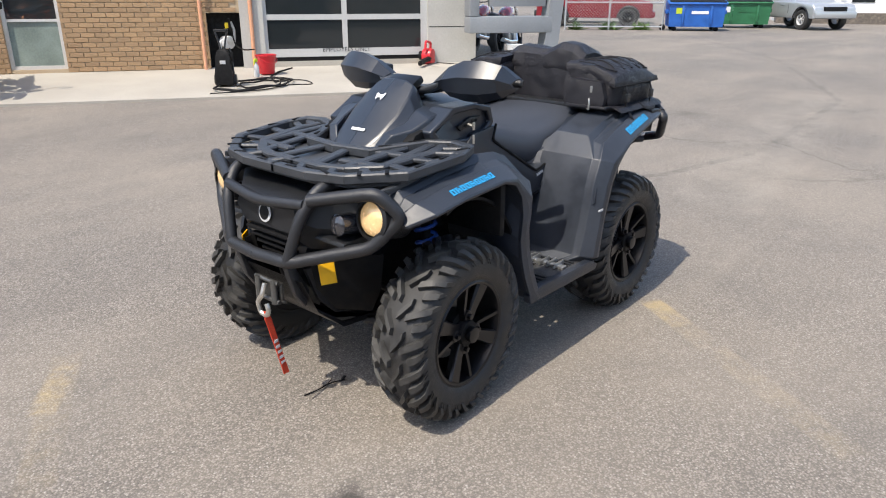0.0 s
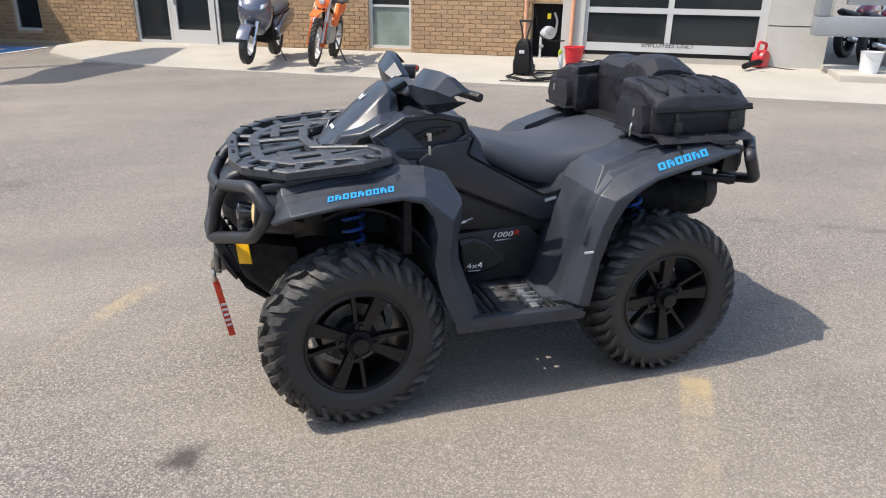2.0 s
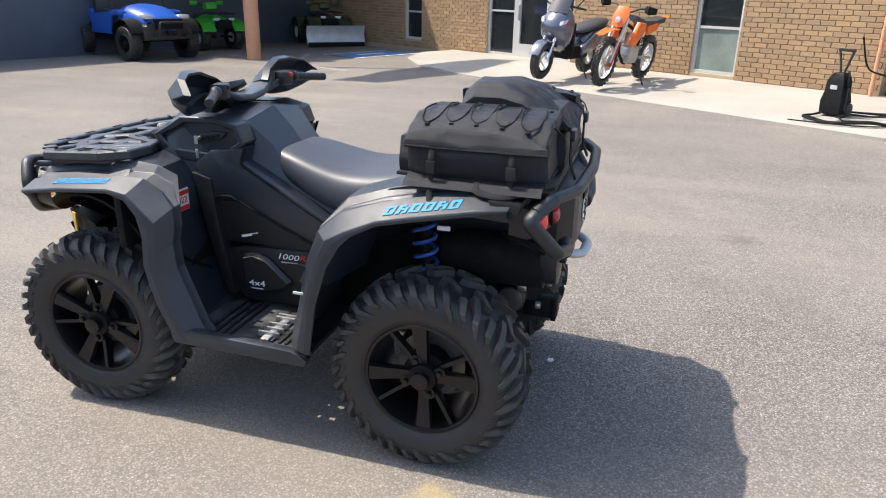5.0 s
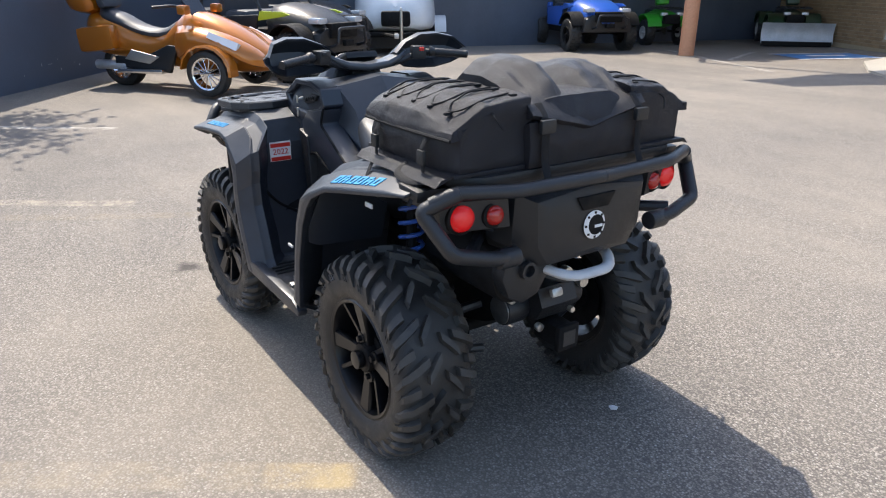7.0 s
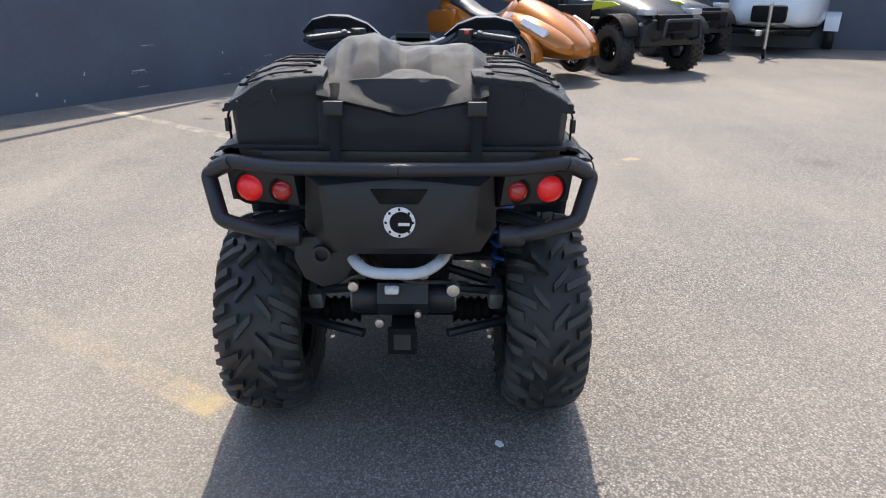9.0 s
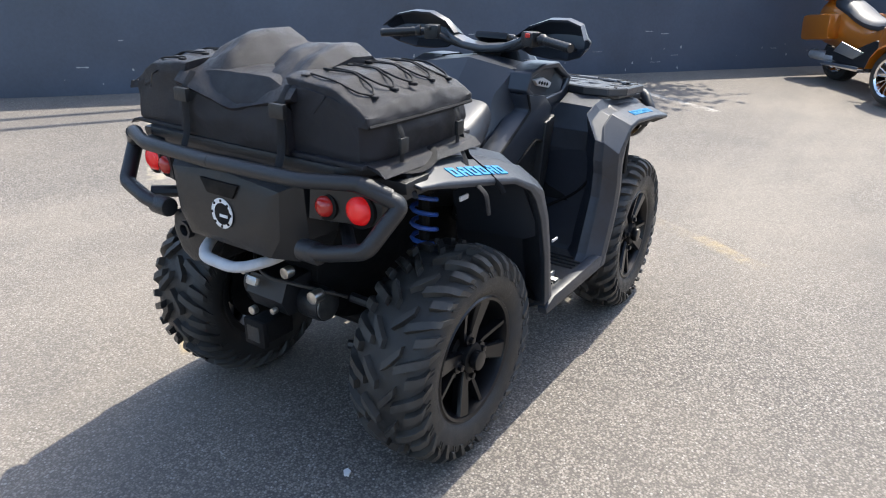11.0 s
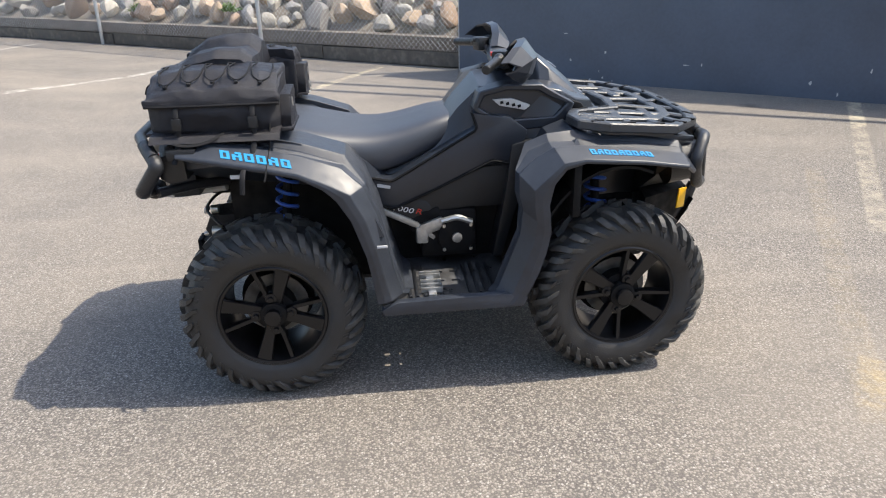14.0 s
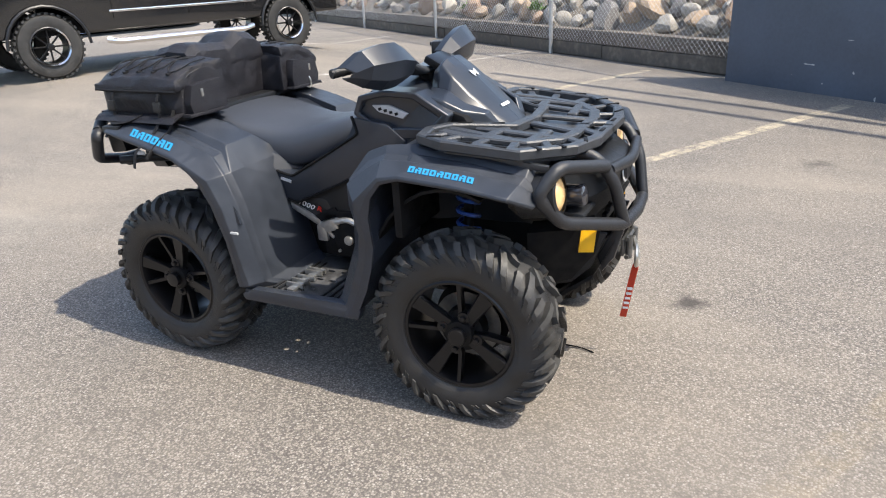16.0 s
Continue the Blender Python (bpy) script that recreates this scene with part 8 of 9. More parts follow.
def dirt_bike(m):
    t = thing("dirt_bike", m, "orange dirt bike leaning on its side stand on the concrete apron", "motorcycle")
    road_wheel(t, 1.46, 0, 0.35, 0.09, LIGHT_GREY, 16, 0.78, knobs=26, face=-1)
    road_wheel(t, 0, 0, 0.34, 0.12, LIGHT_GREY, 16, 0.74, knobs=24, face=-1)
    part("front_disc", disc((1.46, 0.07, 0.35), 0.12, 0.006, "y", 24), STEEL, t)
    for s in (-1, 1):
        part("fork_leg", tube([(1.46, s * 0.09, 0.35), (1.2, s * 0.09, 0.98)], 0.026, 10, 0), ZINC, t)
        part("fork_guard", loft([[(1.50 - 0.245 * k, s * (0.10 + d), 0.30 + 0.6 * k) for d in (-0.035, 0.0, 0.035, 0.02, -0.02)] for k in (0.0, 0.3, 0.6)]), ORANGE_PLASTIC, t, "orange fork guard", 40)
        part("tank_shroud", prism([(1.05, 0.78), (1.16, 0.62), (0.96, 0.58), (0.72, 0.8), (0.72, 0.92), (0.95, 0.94)], s * 0.13, s * 0.2, bev=0.02), ORANGE_PLASTIC, t, "orange tank shroud", 40)
        part("side_cover", prism([(0.1, 0.8), (0.45, 0.72), (0.5, 0.86), (0.1, 0.9)], s * 0.1, s * 0.14, bev=0.015), ORANGE_PLASTIC, t, "", 40)
        part("hand_guard", loft([[(1.12, s * 0.28, 1.1), (1.14, s * 0.28, 1.16), (1.12, s * 0.28, 1.19)], [(1.2, s * 0.36, 1.08), (1.22, s * 0.36, 1.15), (1.2, s * 0.36, 1.2)], [(1.1, s * 0.45, 1.1), (1.12, s * 0.45, 1.15), (1.1, s * 0.45, 1.18)]]), DARK, t)
    part("number_plate_shell", loft([[(1.34, -0.09, 0.86), (1.36, 0.0, 0.85), (1.34, 0.09, 0.86), (1.32, 0, 0.87)], [(1.29, -0.12, 1.0), (1.33, 0, 1.0), (1.29, 0.12, 1.0), (1.28, 0, 1.0)], [(1.22, -0.1, 1.13), (1.25, 0, 1.14), (1.22, 0.1, 1.13), (1.21, 0, 1.13)]]), ORANGE_PLASTIC, t, "orange headlamp shell", 50)
    part("headlamp", disc((1.345, 0, 0.95), 0.045, 0.04, "x", 18, 0.008), LENS, t)
    part("mudguard", loft([[(1.86, -0.05, 0.76), (1.86, 0.05, 0.76), (1.86, 0, 0.74)], [(1.55, -0.075, 0.83), (1.55, 0.075, 0.83), (1.55, 0, 0.80)], [(1.28, -0.07, 0.82), (1.28, 0.07, 0.82), (1.28, 0, 0.79)]]), ORANGE_PLASTIC, t, "orange front mudguard", 50)
    part("rear_mudguard", loft([[(-0.5, -0.06, 0.98), (-0.5, 0.06, 0.98), (-0.5, 0, 0.95)], [(-0.1, -0.09, 0.93), (-0.1, 0.09, 0.93), (-0.1, 0, 0.88)], [(0.2, -0.1, 0.88), (0.2, 0.1, 0.88), (0.2, 0, 0.82)]]), ORANGE_PLASTIC, t, "", 50)
    part("engine", join(box((0.68, 0, 0.42), (0.34, 0.2, 0.26), 0.04), disc((0.72, 0, 0.64), 0.09, 0.22, "z", 16), disc((0.6, -0.11, 0.4), 0.09, 0.06, "y", 18, 0.01)), STEEL, t, "", 40)
    part("frame", join(tube([(1.2, 0, 0.92), (1.05, 0.0, 0.45), (0.8, 0, 0.28), (0.5, 0, 0.3)], 0.024, 8, 0.06), tube([(1.2, 0, 0.95), (0.5, 0.05, 0.7), (0.45, 0, 0.35)], 0.026, 8, 0.06)), DARK, t)
    part("swing_arm", join(tube([(0.48, -0.09, 0.38), (0, -0.09, 0.34)], 0.025, 8, 0), tube([(0.48, 0.09, 0.38), (0, 0.09, 0.34)], 0.025, 8, 0)), STEEL, t)
    part("seat", loft([[(x, -w, z), (x, w, z), (x, w * 0.9, z + 0.07), (x, -w * 0.9, z + 0.07)] for x, z, w in ((-0.3, 0.9, 0.08), (0.1, 0.86, 0.11), (0.5, 0.86, 0.1), (0.85, 0.94, 0.06))]), SEAT, t)
    part("handlebar", tube([(1.0, -0.4, 1.12), (1.08, -0.2, 1.14), (1.14, -0.06, 1.06), (1.14, 0.06, 1.06), (1.08, 0.2, 1.14), (1.0, 0.4, 1.12)], 0.014, 8, 0.04), TUBE, t)
    part("exhaust", tube([(0.78, -0.1, 0.6), (0.95, -0.13, 0.4), (0.6, -0.16, 0.5), (0.1, -0.17, 0.72), (-0.3, -0.17, 0.8)], 0.03, 8, 0.1), STEEL, t)
    part("side_stand", tube([(0.6, 0.12, 0.34), (0.66, 0.36, 0.0)], 0.012, 6, 0), TUBE, t)
    return t


dirt_bike(on_apron(0.92, 9.84, -111) @ pose(0, 0, 0, -9, 0, 0))

washer = thing("pressure_washer", on_apron(3.32, 7.1, -40), "black upright pressure washer with its lance and coiled hose", "pressure washer")
part("housing", loft([[(-w, -d, z), (w, -d, z), (w * 1.08, 0, z), (w, d, z), (-w, d, z), (-w * 1.08, 0, z)] for w, d, z in ((0.12, 0.11, 0.05), (0.125, 0.12, 0.16), (0.105, 0.10, 0.28), (0.10, 0.095, 0.40), (0.075, 0.07, 0.47), (0.05, 0.045, 0.50))]), DARK, washer, "", 35)
part("base", box((0, 0, 0.045), (0.26, 0.22, 0.07), 0.025), DARK, washer)
for s in (-1, 1):
    part("wheel", disc((s * 0.135, 0.06, 0.075), 0.075, 0.04, "x", 18, 0.01), RUBBER, washer)
    part("handle_bar", tube([(s * 0.02, 0.02, 0.48), (s * 0.05, 0.03, 0.62), (s * 0.085, 0.03, 0.75)], 0.014, 8, 0.02), TUBE, washer)
part("handle", box((0, 0.03, 0.755), (0.20, 0.035, 0.035), 0.012), PLASTIC, washer)
part("lance", tube([(0.13, -0.02, 0.06), (0.125, -0.02, 0.45), (0.10, -0.02, 0.52)], 0.012, 8, 0.03), TUBE, washer)
part("trigger_grip", box((0.127, -0.03, 0.40), (0.03, 0.04, 0.13), 0.01), DARK, washer)
part("label_strip", box((0, -0.105, 0.33), (0.08, 0.006, 0.05), 0.002, (4, 0, 0)), LIGHT_GREY, washer)
jig = random.Random(5)
coil = []
for k in range(46):
    a = k * 0.42
    r = 0.42 + 0.16 * math.sin(k * 0.23) + jig.uniform(-0.03, 0.03)
    coil.append((3.62 + r * math.cos(a) * 1.2, 6.75 + r * math.sin(a) * 0.72))
hose = link("hose", tube([(x, y, apron_z(x, y) + 0.016 + 0.012 * (k % 3)) for k, (x, y) in enumerate(coil)] + [(4.2, 7.25, 0.22), (4.7, 7.7, 0.23), (5.2, 8.0, 0.23)], 0.013, 6, 0.06), DARK, smooth=50)
tagged(hose, "black hose lying in loose coils on the concrete", "hose")
hose = link("hose", tube([(3.47, 7.1, 1.1), (3.6, 7.2, 0.72), (3.95, 7.5, 0.62), (4.3, 7.75, 0.6)], 0.011, 6, 0.15), DARK, smooth=50)
tagged(hose, "thin black hose hanging from the lance to the wall", "hose")
cable = link("cable", tube([(2.75, 6.6, apron_z(2.75, 6.6) + 0.01), (3.0, 6.45, 0.18), (3.5, 6.35, 0.18), (4.0, 6.5, 0.19), (4.3, 6.3, 0.18), (4.45, 6.7, 0.2), (4.2, 7.0, 0.2)], 0.008, 6, 0.15), DARK, smooth=50)
tagged(cable, "thin black cable trailing over the concrete", "cable")

RED_PLASTIC = material("red bucket plastic", (0.55, 0.02, 0.03), 0.35, grain=0.06)
bucket = thing("red_bucket", on_apron(4.44, 7.66), "red plastic bucket on the concrete beside the hose", "bucket")
part("pail", lathe([(0.0, 0.01), (0.115, 0.0), (0.12, 0.01), (0.155, 0.27), (0.17, 0.275), (0.17, 0.295), (0.15, 0.295), (0.112, 0.02), (0.0, 0.02)], 28, "z"), RED_PLASTIC, bucket, "", 40)
part("handle", tube([(0.16 * math.cos(a), -0.02 - 0.16 * abs(math.sin(a)), 0.27 - 0.1 * math.sin(a)) for a in [math.pi * k / 10 for k in range(11)]], 0.005, 6, 0), RED_PLASTIC, bucket)
bottle = thing("spray_bottle", on_apron(4.1, 7.45), "clear spray bottle with a yellow trigger", "bottle")
part("flask", lathe([(0.0, 0.0), (0.04, 0.0), (0.045, 0.02), (0.043, 0.16), (0.018, 0.2), (0.018, 0.22)], 18, "z"), LIGHT_GREY, bottle)
part("trigger", join(box((0.0, 0, 0.25), (0.05, 0.04, 0.05), 0.01), box((-0.03, 0, 0.22), (0.015, 0.02, 0.06), 0.004)), LIME, bottle)

blower = thing("leaf_blower", on_apron(7.3, 6.75, 200), "red and black blower lying on the concrete with its cable", "blower")
part("fan_case", join(disc((0, 0, 0.14), 0.13, 0.18, "y", 24, 0.03), box((0, 0, 0.05), (0.22, 0.2, 0.08), 0.03)), RED_PLASTIC, blower, "", 40)
part("handle", tube([(-0.1, 0, 0.24), (-0.12, 0, 0.36), (0.12, 0, 0.4), (0.14, 0, 0.22)], 0.022, 8, 0.05), RED_PLASTIC, blower)
part("nozzle", tube([(0.08, 0.05, 0.1), (0.35, 0.06, 0.08), (0.62, 0.1, 0.06)], 0.045, 10, 0.05), DARK, blower)
part("motor_cap", disc((0, -0.13, 0.14), 0.08, 0.08, "y", 20, 0.02), DARK, blower)
cable = link("cable", tube([(7.35, 6.6, 0.26), (7.7, 6.35, 0.22), (8.0, 6.1, 0.215), (7.6, 5.9, 0.21), (7.2, 6.1, 0.21), (7.0, 6.4, 0.22)], 0.008, 6, 0.2), DARK, smooth=50)
tagged(cable, "thin black cable beside the blower", "cable")

# grey steel sign frame on a concrete pad
SIGN_GREY = material("grey sign paint", (0.21, 0.225, 0.24), 0.55, grain=0.06, stain=0.06)
sign = thing("sign_frame", pose(8.35, 5.55, 0.0, 0, 0, -33), "big grey painted steel sign frame on a concrete pad", "sign")
part("pad", prism([(-0.62, -0.75), (0.95, -0.75), (0.95, 0.7), (-0.62, 0.7)], 0.1, 0.30, "z", 0.02), CONCRETE, sign, "concrete pad", 40)
part("upright", loft([[(0.58 + dx, dy, 0.28) for dx, dy in ((-0.13, -0.16), (0.13, -0.16), (0.13, 0.16), (-0.13, 0.16))], [(0.86 + dx, dy, 3.4) for dx, dy in ((-0.13, -0.16), (0.13, -0.16), (0.13, 0.16), (-0.13, 0.16))]]), SIGN_GREY, sign)
part("crossbar", prism([(-0.95, 0.78), (0.6, 0.78), (0.6, 1.06), (-0.95, 1.06)], -0.17, 0.17, bev=0.03), SIGN_GREY, sign, "", 40)
part("crossbar", prism([(-0.95, 2.4), (0.75, 2.4), (0.75, 2.7), (-0.95, 2.7)], -0.17, 0.17, bev=0.03), SIGN_GREY, sign, "", 40)
part("upright", prism([(-0.95, 1.06), (-0.78, 1.06), (-0.78, 2.4), (-0.95, 2.4)], -0.17, 0.17, bev=0.02), SIGN_GREY, sign, "", 40)
part("panel", prism([(-0.55, 1.22), (0.5, 1.22), (0.55, 2.3), (-0.55, 2.3)], -0.06, 0.06, bev=0.01), SIGN_GREY, sign, "", 40)
pail = thing("white_pail", pose(8.02, 5.35, 0.30), "white plastic pail standing on the concrete pad", "bucket")
part("pail", lathe([(0.0, 0.01), (0.12, 0.0), (0.15, 0.29), (0.16, 0.3), (0.14, 0.3), (0.115, 0.02), (0.0, 0.02)], 26, "z"), WHITE_PAINT, pail, "", 40)
part("handle", tube([(0.15 * math.cos(a), -0.03 - 0.1 * math.sin(a), 0.27 - 0.09 * math.sin(a)) for a in [math.pi * k / 10 for k in range(11)]], 0.004, 6, 0), GALV, pail)


def road_bike(m):
    t = thing("black_motorcycle", m, "black and red motorcycle behind the sign frame", "motorcycle")
    for x in (0, 1.5):
        road_wheel(t, x, 0, 0.33, 0.16, DARK, 6, 0.66, face=-1)
    part("engine", join(box((0.7, 0, 0.42), (0.5, 0.3, 0.36), 0.06), disc((0.7, -0.18, 0.4), 0.12, 0.06, "y", 20, 0.01)), STEEL, t, "", 40)
    smoothed(part("tank", hull([(x, [(0, a), (w, a), (w, b - 0.08), (w * 0.5, b), (0, b)]) for x, a, b, w in ((0.45, 0.7, 0.85, 0.12), (0.7, 0.68, 1.0, 0.17), (1.0, 0.7, 1.02, 0.16), (1.15, 0.75, 0.95, 0.1))]), CAR_RED, t, "", 60), 1)
    smoothed(part("seat", hull([(x, [(0, a), (w, a), (w, b - 0.03), (0, b)]) for x, a, b, w in ((-0.35, 0.82, 0.95, 0.1), (0.1, 0.75, 0.86, 0.16), (0.5, 0.74, 0.82, 0.12))]), SEAT, t, "", 60), 1)
    part("frame", tube([(1.25, 0, 0.9), (0.95, 0, 0.3), (0.45, 0, 0.3), (0.0, 0, 0.33)], 0.035, 8, 0.08), DARK, t)
    for s in (-1, 1):
        part("fork_leg", tube([(1.5, s * 0.1, 0.33), (1.22, s * 0.1, 1.02)], 0.026, 8, 0), CHROME, t)
    part("headlamp", disc((1.42, 0, 0.9), 0.09, 0.12, "x", 20, 0.02), LENS, t)
    part("handlebar", tube([(1.0, -0.38, 1.1), (1.18, -0.1, 1.08), (1.18, 0.1, 1.08), (1.0, 0.38, 1.1)], 0.016, 8, 0.06), TUBE, t)
    part("exhaust", tube([(0.85, -0.16, 0.5), (0.8, -0.2, 0.26), (0.2, -0.22, 0.28), (-0.3, -0.22, 0.36)], 0.045, 10, 0.1), CHROME, t)
    part("mudguard", loft([[(rr * math.cos(a), yy, 0.33 + rr * math.sin(a)) for rr, yy in ((0.36, -0.09), (0.38, 0), (0.36, 0.09), (0.35, 0))] for a in [radians(30 + 20 * k) for k in range(7)]]), CAR_BLACK, t, "", 40)
    part("side_stand", tube([(0.6, 0.14, 0.3), (0.66, 0.38, 0.0)], 0.014, 6, 0), TUBE, t)
    return t


road_bike(pose(9.9, 7.1, 0.16, -6, 0, 20))
road_bike(pose(10.6, 8.3, 0.16, -6, 0, 20))

# ---- across the lot ----
def skip(name, m, label, paint):
    b = thing(name, m, label, "dumpster")
    part("bin", loft([[(-0.95, -0.7, 0.18), (0.95, -0.7, 0.18), (0.95, 0.7, 0.18), (-0.95, 0.7, 0.18)], [(-1.0, -0.78, 1.15), (1.0, -0.78, 1.15), (1.0, 0.78, 1.45), (-1.0, 0.78, 1.45)]]), paint, b, "", 30)
    part("rim", tube([(-1.0, -0.8, 1.15), (1.0, -0.8, 1.15), (1.0, 0.8, 1.45), (-1.0, 0.8, 1.45)], 0.05, 8, 0.03, True), paint, b)
    part("lid", loft([[(-0.98, -0.8, 1.2), (0.98, -0.8, 1.2), (0.98, -0.8, 1.23), (-0.98, -0.8, 1.23)], [(-0.98, 0.75, 1.5), (0.98, 0.75, 1.5), (0.98, 0.75, 1.53), (-0.98, 0.75, 1.53)]]), DARK, b, "black plastic lid")
    for s in (-1, 1):
        part("lift_pocket", box((s * 1.02, 0, 0.8), (0.14, 0.9, 0.16), 0.02), paint, b)
        part("rib", box((s * 0.5, -0.77, 0.7), (0.08, 0.06, 0.8), 0.01), paint, b)
        for y in (-0.5, 0.5):
            part("caster", join(disc((s * 0.75, y, 0.09), 0.09, 0.06, "y", 16, 0.01), box((s * 0.75, y, 0.16), (0.1, 0.1, 0.06))), DARK, b)
    part("notice", box((-0.6, -0.752, 0.85), (0.3, 0.012, 0.25), 0, (4, 0, 0)), LIME if paint is BIN_BLUE else WHITE_PAINT, b, "printed notice")
    part("marking", box((0.1, -0.757, 0.78), (0.6, 0.012, 0.12), 0, (4, 0, 0)), WHITE_PAINT if paint is BIN_BLUE else paint, b, "pale printed bar")
    return b


skip("blue_dumpster", pose(23.4, 8.4, 0.16, 0, 0, -60) @ Matrix.Diagonal((0.95, 0.9, 0.8, 1)), "blue steel dumpster on casters with a black lid", BIN_BLUE)
skip("green_dumpster", pose(26.7, 7.9, 0.16, 0, 0, -60) @ Matrix.Diagonal((0.95, 0.9, 0.8, 1)), "green steel dumpster on casters with a black lid", BIN_GREEN)
gate = thing("wire_gate", pose(0, 0, 0), "galvanised wire gate with a wheel, across the lot", "gate")
ga, gb = Vector((20.4, 11.9, 0.16)), Vector((22.6, 9.2, 0.16))
gd = (gb - ga).normalized()
for k in (0.0, 0.45, 1.0):
    p = ga.lerp(gb, k)
    part("post", disc((p.x, p.y, 1.1), 0.035, 1.9, "z", 12), GALV, gate)
for z in (0.28, 1.1, 1.95):
    part("rail", tube([ga + Vector((0, 0, z - 0.16)), gb + Vector((0, 0, z - 0.16))], 0.025, 8, 0), GALV, gate)
part("gate_wheel", disc((gb.x, gb.y, 0.27), 0.11, 0.06, "x", 16, 0.01), DARK, gate)
net = new("wire_mesh", wire_mesh(ga, gd, (gb - ga).length, 0.28, 1.95, 0.11, 0.004))
net.parent = gate
tagged(net, "galvanised wire mesh", kind="stuff")
car("blue_car", pose(26.3, 15.2, 0.16, 0, 0, -60), "dark blue car parked behind the wire gate", "car", material("blue-grey car paint", (0.07, 0.11, 0.17), 0.3, coat=1.0, grain=0.04), 2.6, 0.32, 0.3, 0.95, 1.45, 3.4, -0.9, (-0.6, -0.2, 1.3, 2.3), 0.88)
for k, (x, y) in enumerate(((20.8, 11.7), (21.6, 10.8), (22.3, 9.9), (19.9, 12.6))):
    w = weed((x, y, 0.16), 0.4, 40 + k, 90)
    w["label"], w["group"] = "tall dry weed along the wire gate", "weeds along the gate"
shed = thing("white_house", pose(36.5, 6.0, 0.1, 0, 0, -70), "white weatherboard house beyond the lot", "house")
part("wall", box((0, 0, 1.6), (7, 4, 3.2)), WHITE_PAINT, shed)
part("roof", prism([(-2.3, 3.2), (2.3, 3.2), (0, 4.6)], -3.7, 3.7, "x"), GREY_BLOCK, shed)
for k in range(4):
    part("porch_post", box((-3.2 + 2.1 * k, -2.9, 1.4), (0.16, 0.16, 2.8)), WHITE_PAINT, shed)
part("porch_floor", box((0, -2.5, 0.25), (7, 1.4, 0.5)), TIMBER, shed)
for k in range(3):
    part("window", box((-2.1 + 2.1 * k, -2.01, 1.6), (0.9, 0.06, 1.3)), GLASS, shed)
hedge = weed((39.5, 1.0, 0.0), 1.7, 77, 500)
hedge.name, hedge["label"], hedge["category"], hedge["group"] = "hedge", "dense green hedge beyond the lot", "hedge", "far greenery"

planter = thing("stone_planter", pose(-3.0, 13.95, 0.15, 0, 0, -33), "pale stone planter box beside the shop door", "planter")
part("box", loft([[(-a, -b, z), (a, -b, z), (a, b, z), (-a, b, z)] for a, b, z in ((0.2, 0.16, 0.0), (0.24, 0.2, 0.25), (0.25, 0.21, 0.28), (0.22, 0.18, 0.28), (0.2, 0.16, 0.22))]), CONCRETE, planter, "", 30)
part("earth", box((0, 0, 0.21), (0.4, 0.32, 0.04)), SOIL, planter)

# painted parking symbol on the asphalt
PAINT_BLUE = material("worn blue road paint", (0.05, 0.17, 0.38), 0.8, grain=0.3, scale=20, stain=0.35, stain_scale=4)
PAINT_WHITE = material("worn white road paint", (0.6, 0.6, 0.58), 0.8, grain=0.3, scale=20, stain=0.3, stain_scale=4)


def painted(name, pts, mat, lift=0.004, label="worn paint on the asphalt"):
    bm = bmesh.new()
    bm.faces.new([bm.verts.new((x, y, ground_z(x, y) + lift)) for x, y in pts])
    return tagged(link(name, bm, mat), label, "road marking", kind="structure")


painted("marking_blue", [(-6.25, 12.9), (-5.2, 12.2), (-4.3, 13.5), (-5.35, 14.2)], PAINT_BLUE, 0.012, "worn blue parking field")
painted("marking_white", [(-5.6, 13.0), (-5.35, 12.85), (-4.95, 13.45), (-5.2, 13.6)], PAINT_WHITE, 0.016, "worn white wheelchair field sign")
painted("marking_white", [(-6.35, 12.85), (-6.27, 12.8), (-5.3, 14.25), (-5.38, 14.3)], PAINT_WHITE, 0.014)
painted("marking_white", [(-5.25, 12.1), (-5.17, 12.05), (-4.2, 13.5), (-4.28, 13.55)], PAINT_WHITE, 0.014)

# twig and chips on the asphalt
twig = link("twig", join(tube([(-0.96, -0.02, 0.004), (-0.90, -0.035, 0.008), (-0.85, -0.03, 0.01), (-0.78, -0.05, 0.006)], 0.003, 6, 0.03), tube([(-0.85, -0.03, 0.01), (-0.815, -0.015, 0.012)], 0.002, 5, 0), tube([(-0.79, -0.048, 0.008), (-0.765, -0.035, 0.008)], 0.006, 5, 0)), DARK, smooth=50)
tagged(twig, "dark twig lying on the asphalt by the front wheel", "twig")
chip = link("chip", prism([(0.935, 0.295), (0.95, 0.29), (0.965, 0.305), (0.958, 0.318), (0.94, 0.312)], 0.0, 0.006, "z"), WHITE)
tagged(chip, "small white chip on the asphalt", "debris")


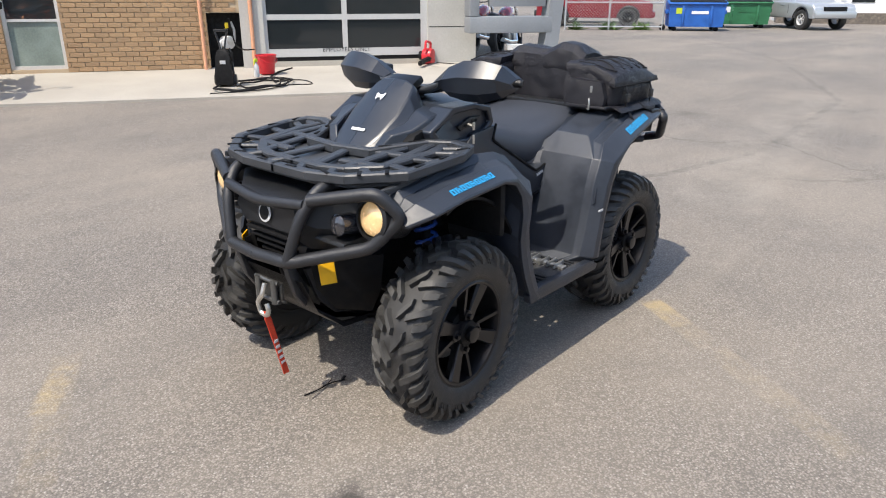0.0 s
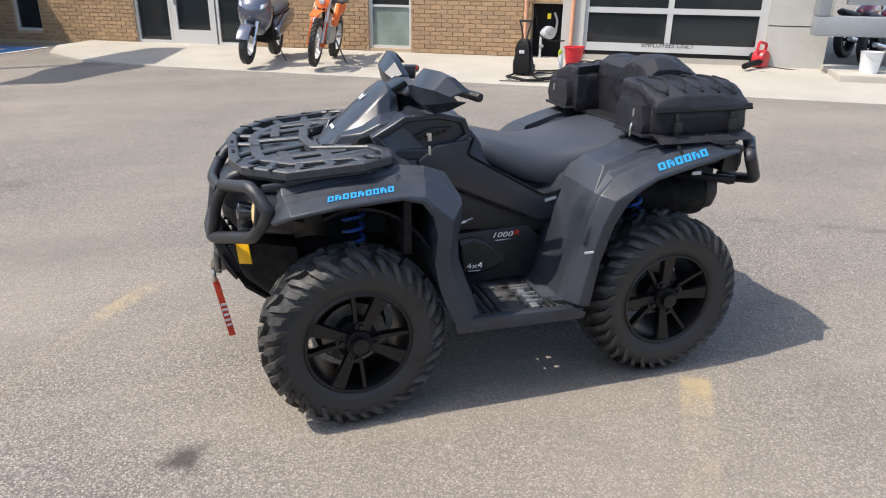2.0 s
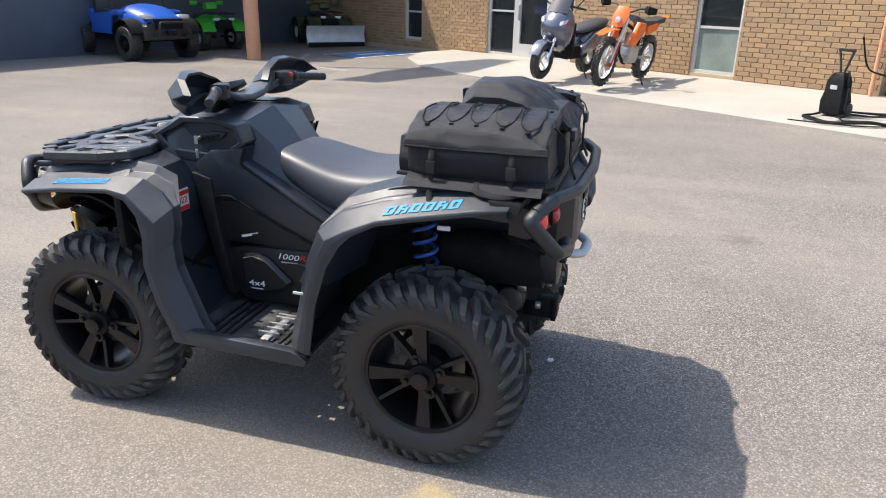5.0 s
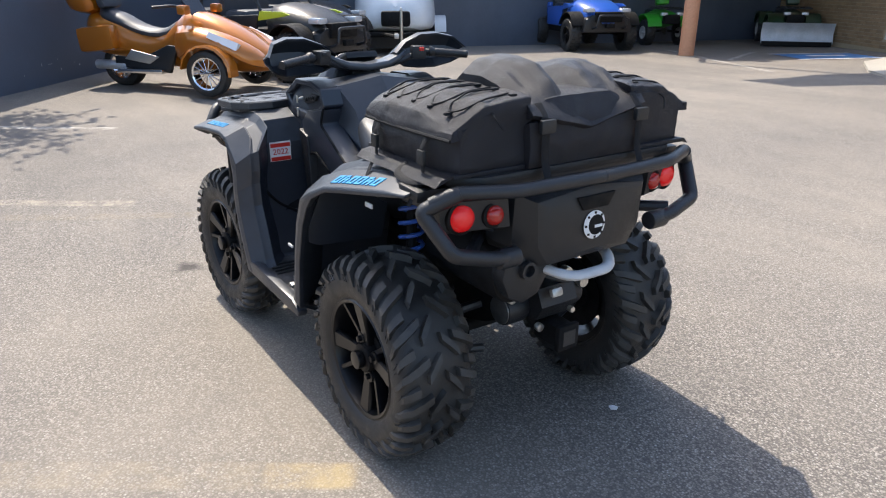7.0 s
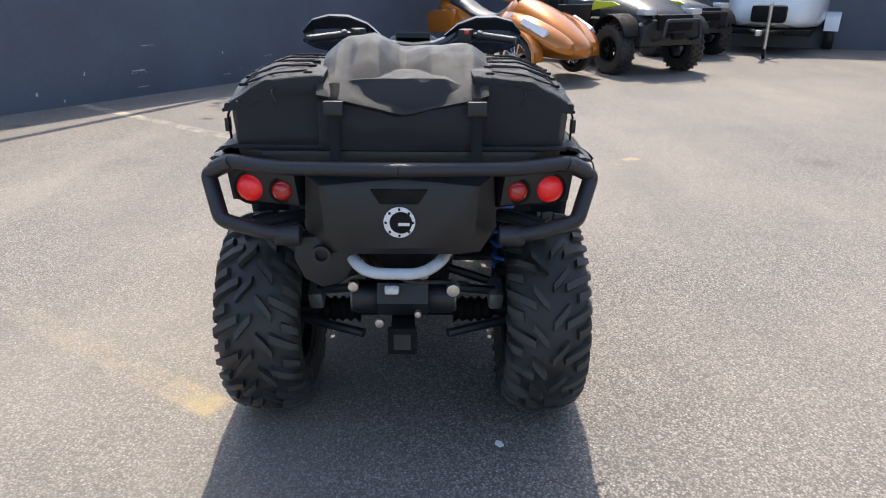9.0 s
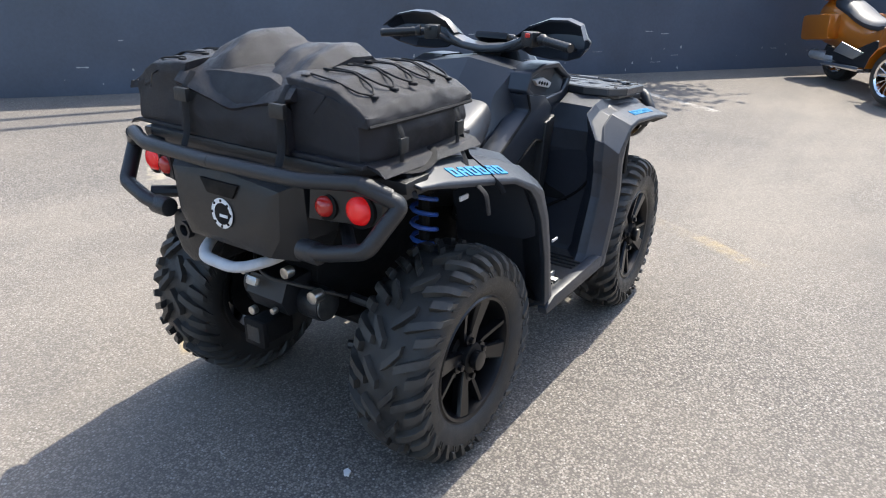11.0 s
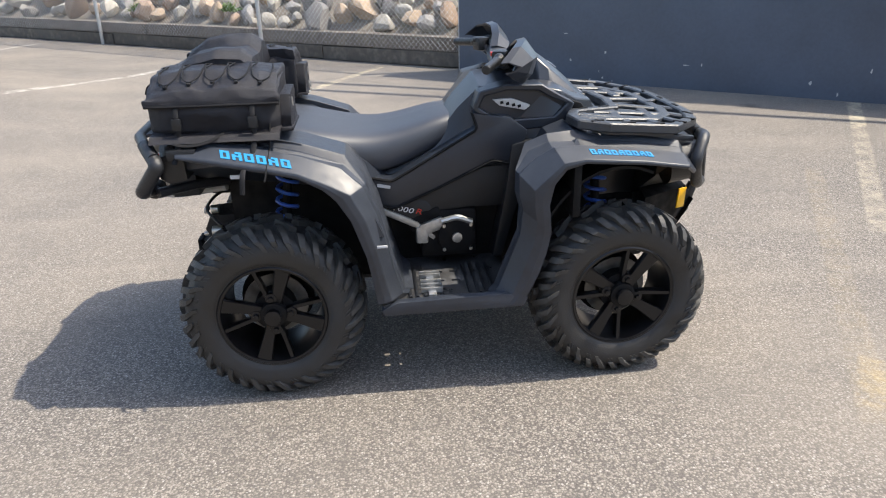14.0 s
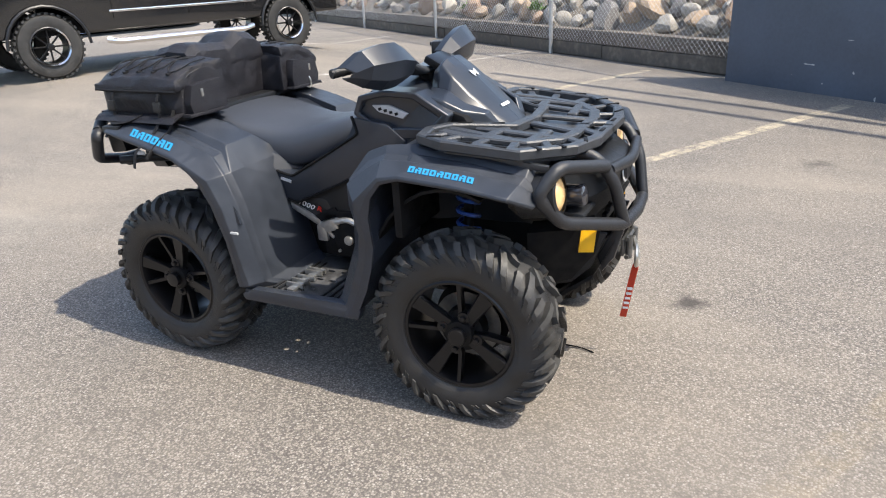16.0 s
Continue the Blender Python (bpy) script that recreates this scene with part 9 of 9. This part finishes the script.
# unseen tree added behind the boundary wall; crown throws broken shadow on the lot
def broad_tree(m, label, h, spread_, leaves, seed):
    rnd = random.Random(seed)
    t = thing("tree", m, label, "tree")
    limbs = [tube([(0, 0, 0), (0.05, 0.02, h * 0.35), (-0.03, 0.05, h * 0.62)], 0.09, 9, 0.3)]
    tips = []
    for k in range(9):
        a = rnd.uniform(0, 6.28)
        r = spread_ * rnd.uniform(0.4, 1.0)
        tip = Vector((r * math.cos(a), r * math.sin(a), h * rnd.uniform(0.62, 0.98)))
        tips.append(tip)
        limbs.append(tube([(0, 0.02, h * rnd.uniform(0.35, 0.6)), tip * 0.55 + Vector((0, 0, h * 0.25)), tip], 0.03, 6, 0.2))
    part("trunk", join(*limbs), TIMBER, t, "", 50)
    verts, faces = [], []
    for k in range(leaves):
        tip = tips[k % len(tips)]
        p = tip + Vector((rnd.gauss(0, 0.28), rnd.gauss(0, 0.28), rnd.gauss(0, 0.22)))
        u = Vector((rnd.gauss(0, 1), rnd.gauss(0, 1), rnd.gauss(0, 0.6))).normalized() * 0.07
        w = u.orthogonal().normalized() * 0.035
        i = len(verts)
        verts += [p - u, p + w, p + u, p - w]
        faces.append((i, i + 1, i + 2, i + 3))
    bm = bmesh.new()
    vs = [bm.verts.new(v) for v in verts]
    for f in faces:
        bm.faces.new([vs[i] for i in f])
    tagged(part("crown", bm, LEAF, t, "", 10), kind="stuff")
    return t


broad_tree(pose(-8.25, -1.45, 0), "unseen broad-leaved tree added behind the dark boundary wall for its shadow", 5.0, 0.75, 1500, 5)


# unseen post added behind the boundary wall; only its shadow falls on the lot
mast = link("boundary_post", box((-6.74, -1.91, 1.85), (0.12, 0.12, 3.7), 0.01), GALV)
tagged(mast, "unseen slim galvanised post added behind the dark boundary wall for its shadow", "post")

# overhead service cables along the boundary, high above the lot
for name_shift, h in ((0.0, 5.0), (0.42, 5.0)):
    a, b = Vector((2.2, -6.2 - name_shift, 0)), Vector((-6.6, -1.35 - name_shift, 0))
    pts = [a.lerp(b, k / 10) + Vector((-0.625 * h, 0, h - 0.12 * math.sin(math.pi * k / 10))) for k in range(11)]
    tagged(link("overhead_cable", tube(pts, 0.045, 6, 0), RUBBER, smooth=50), "black overhead service cable above the boundary wall", "cable")

wall_bricks()
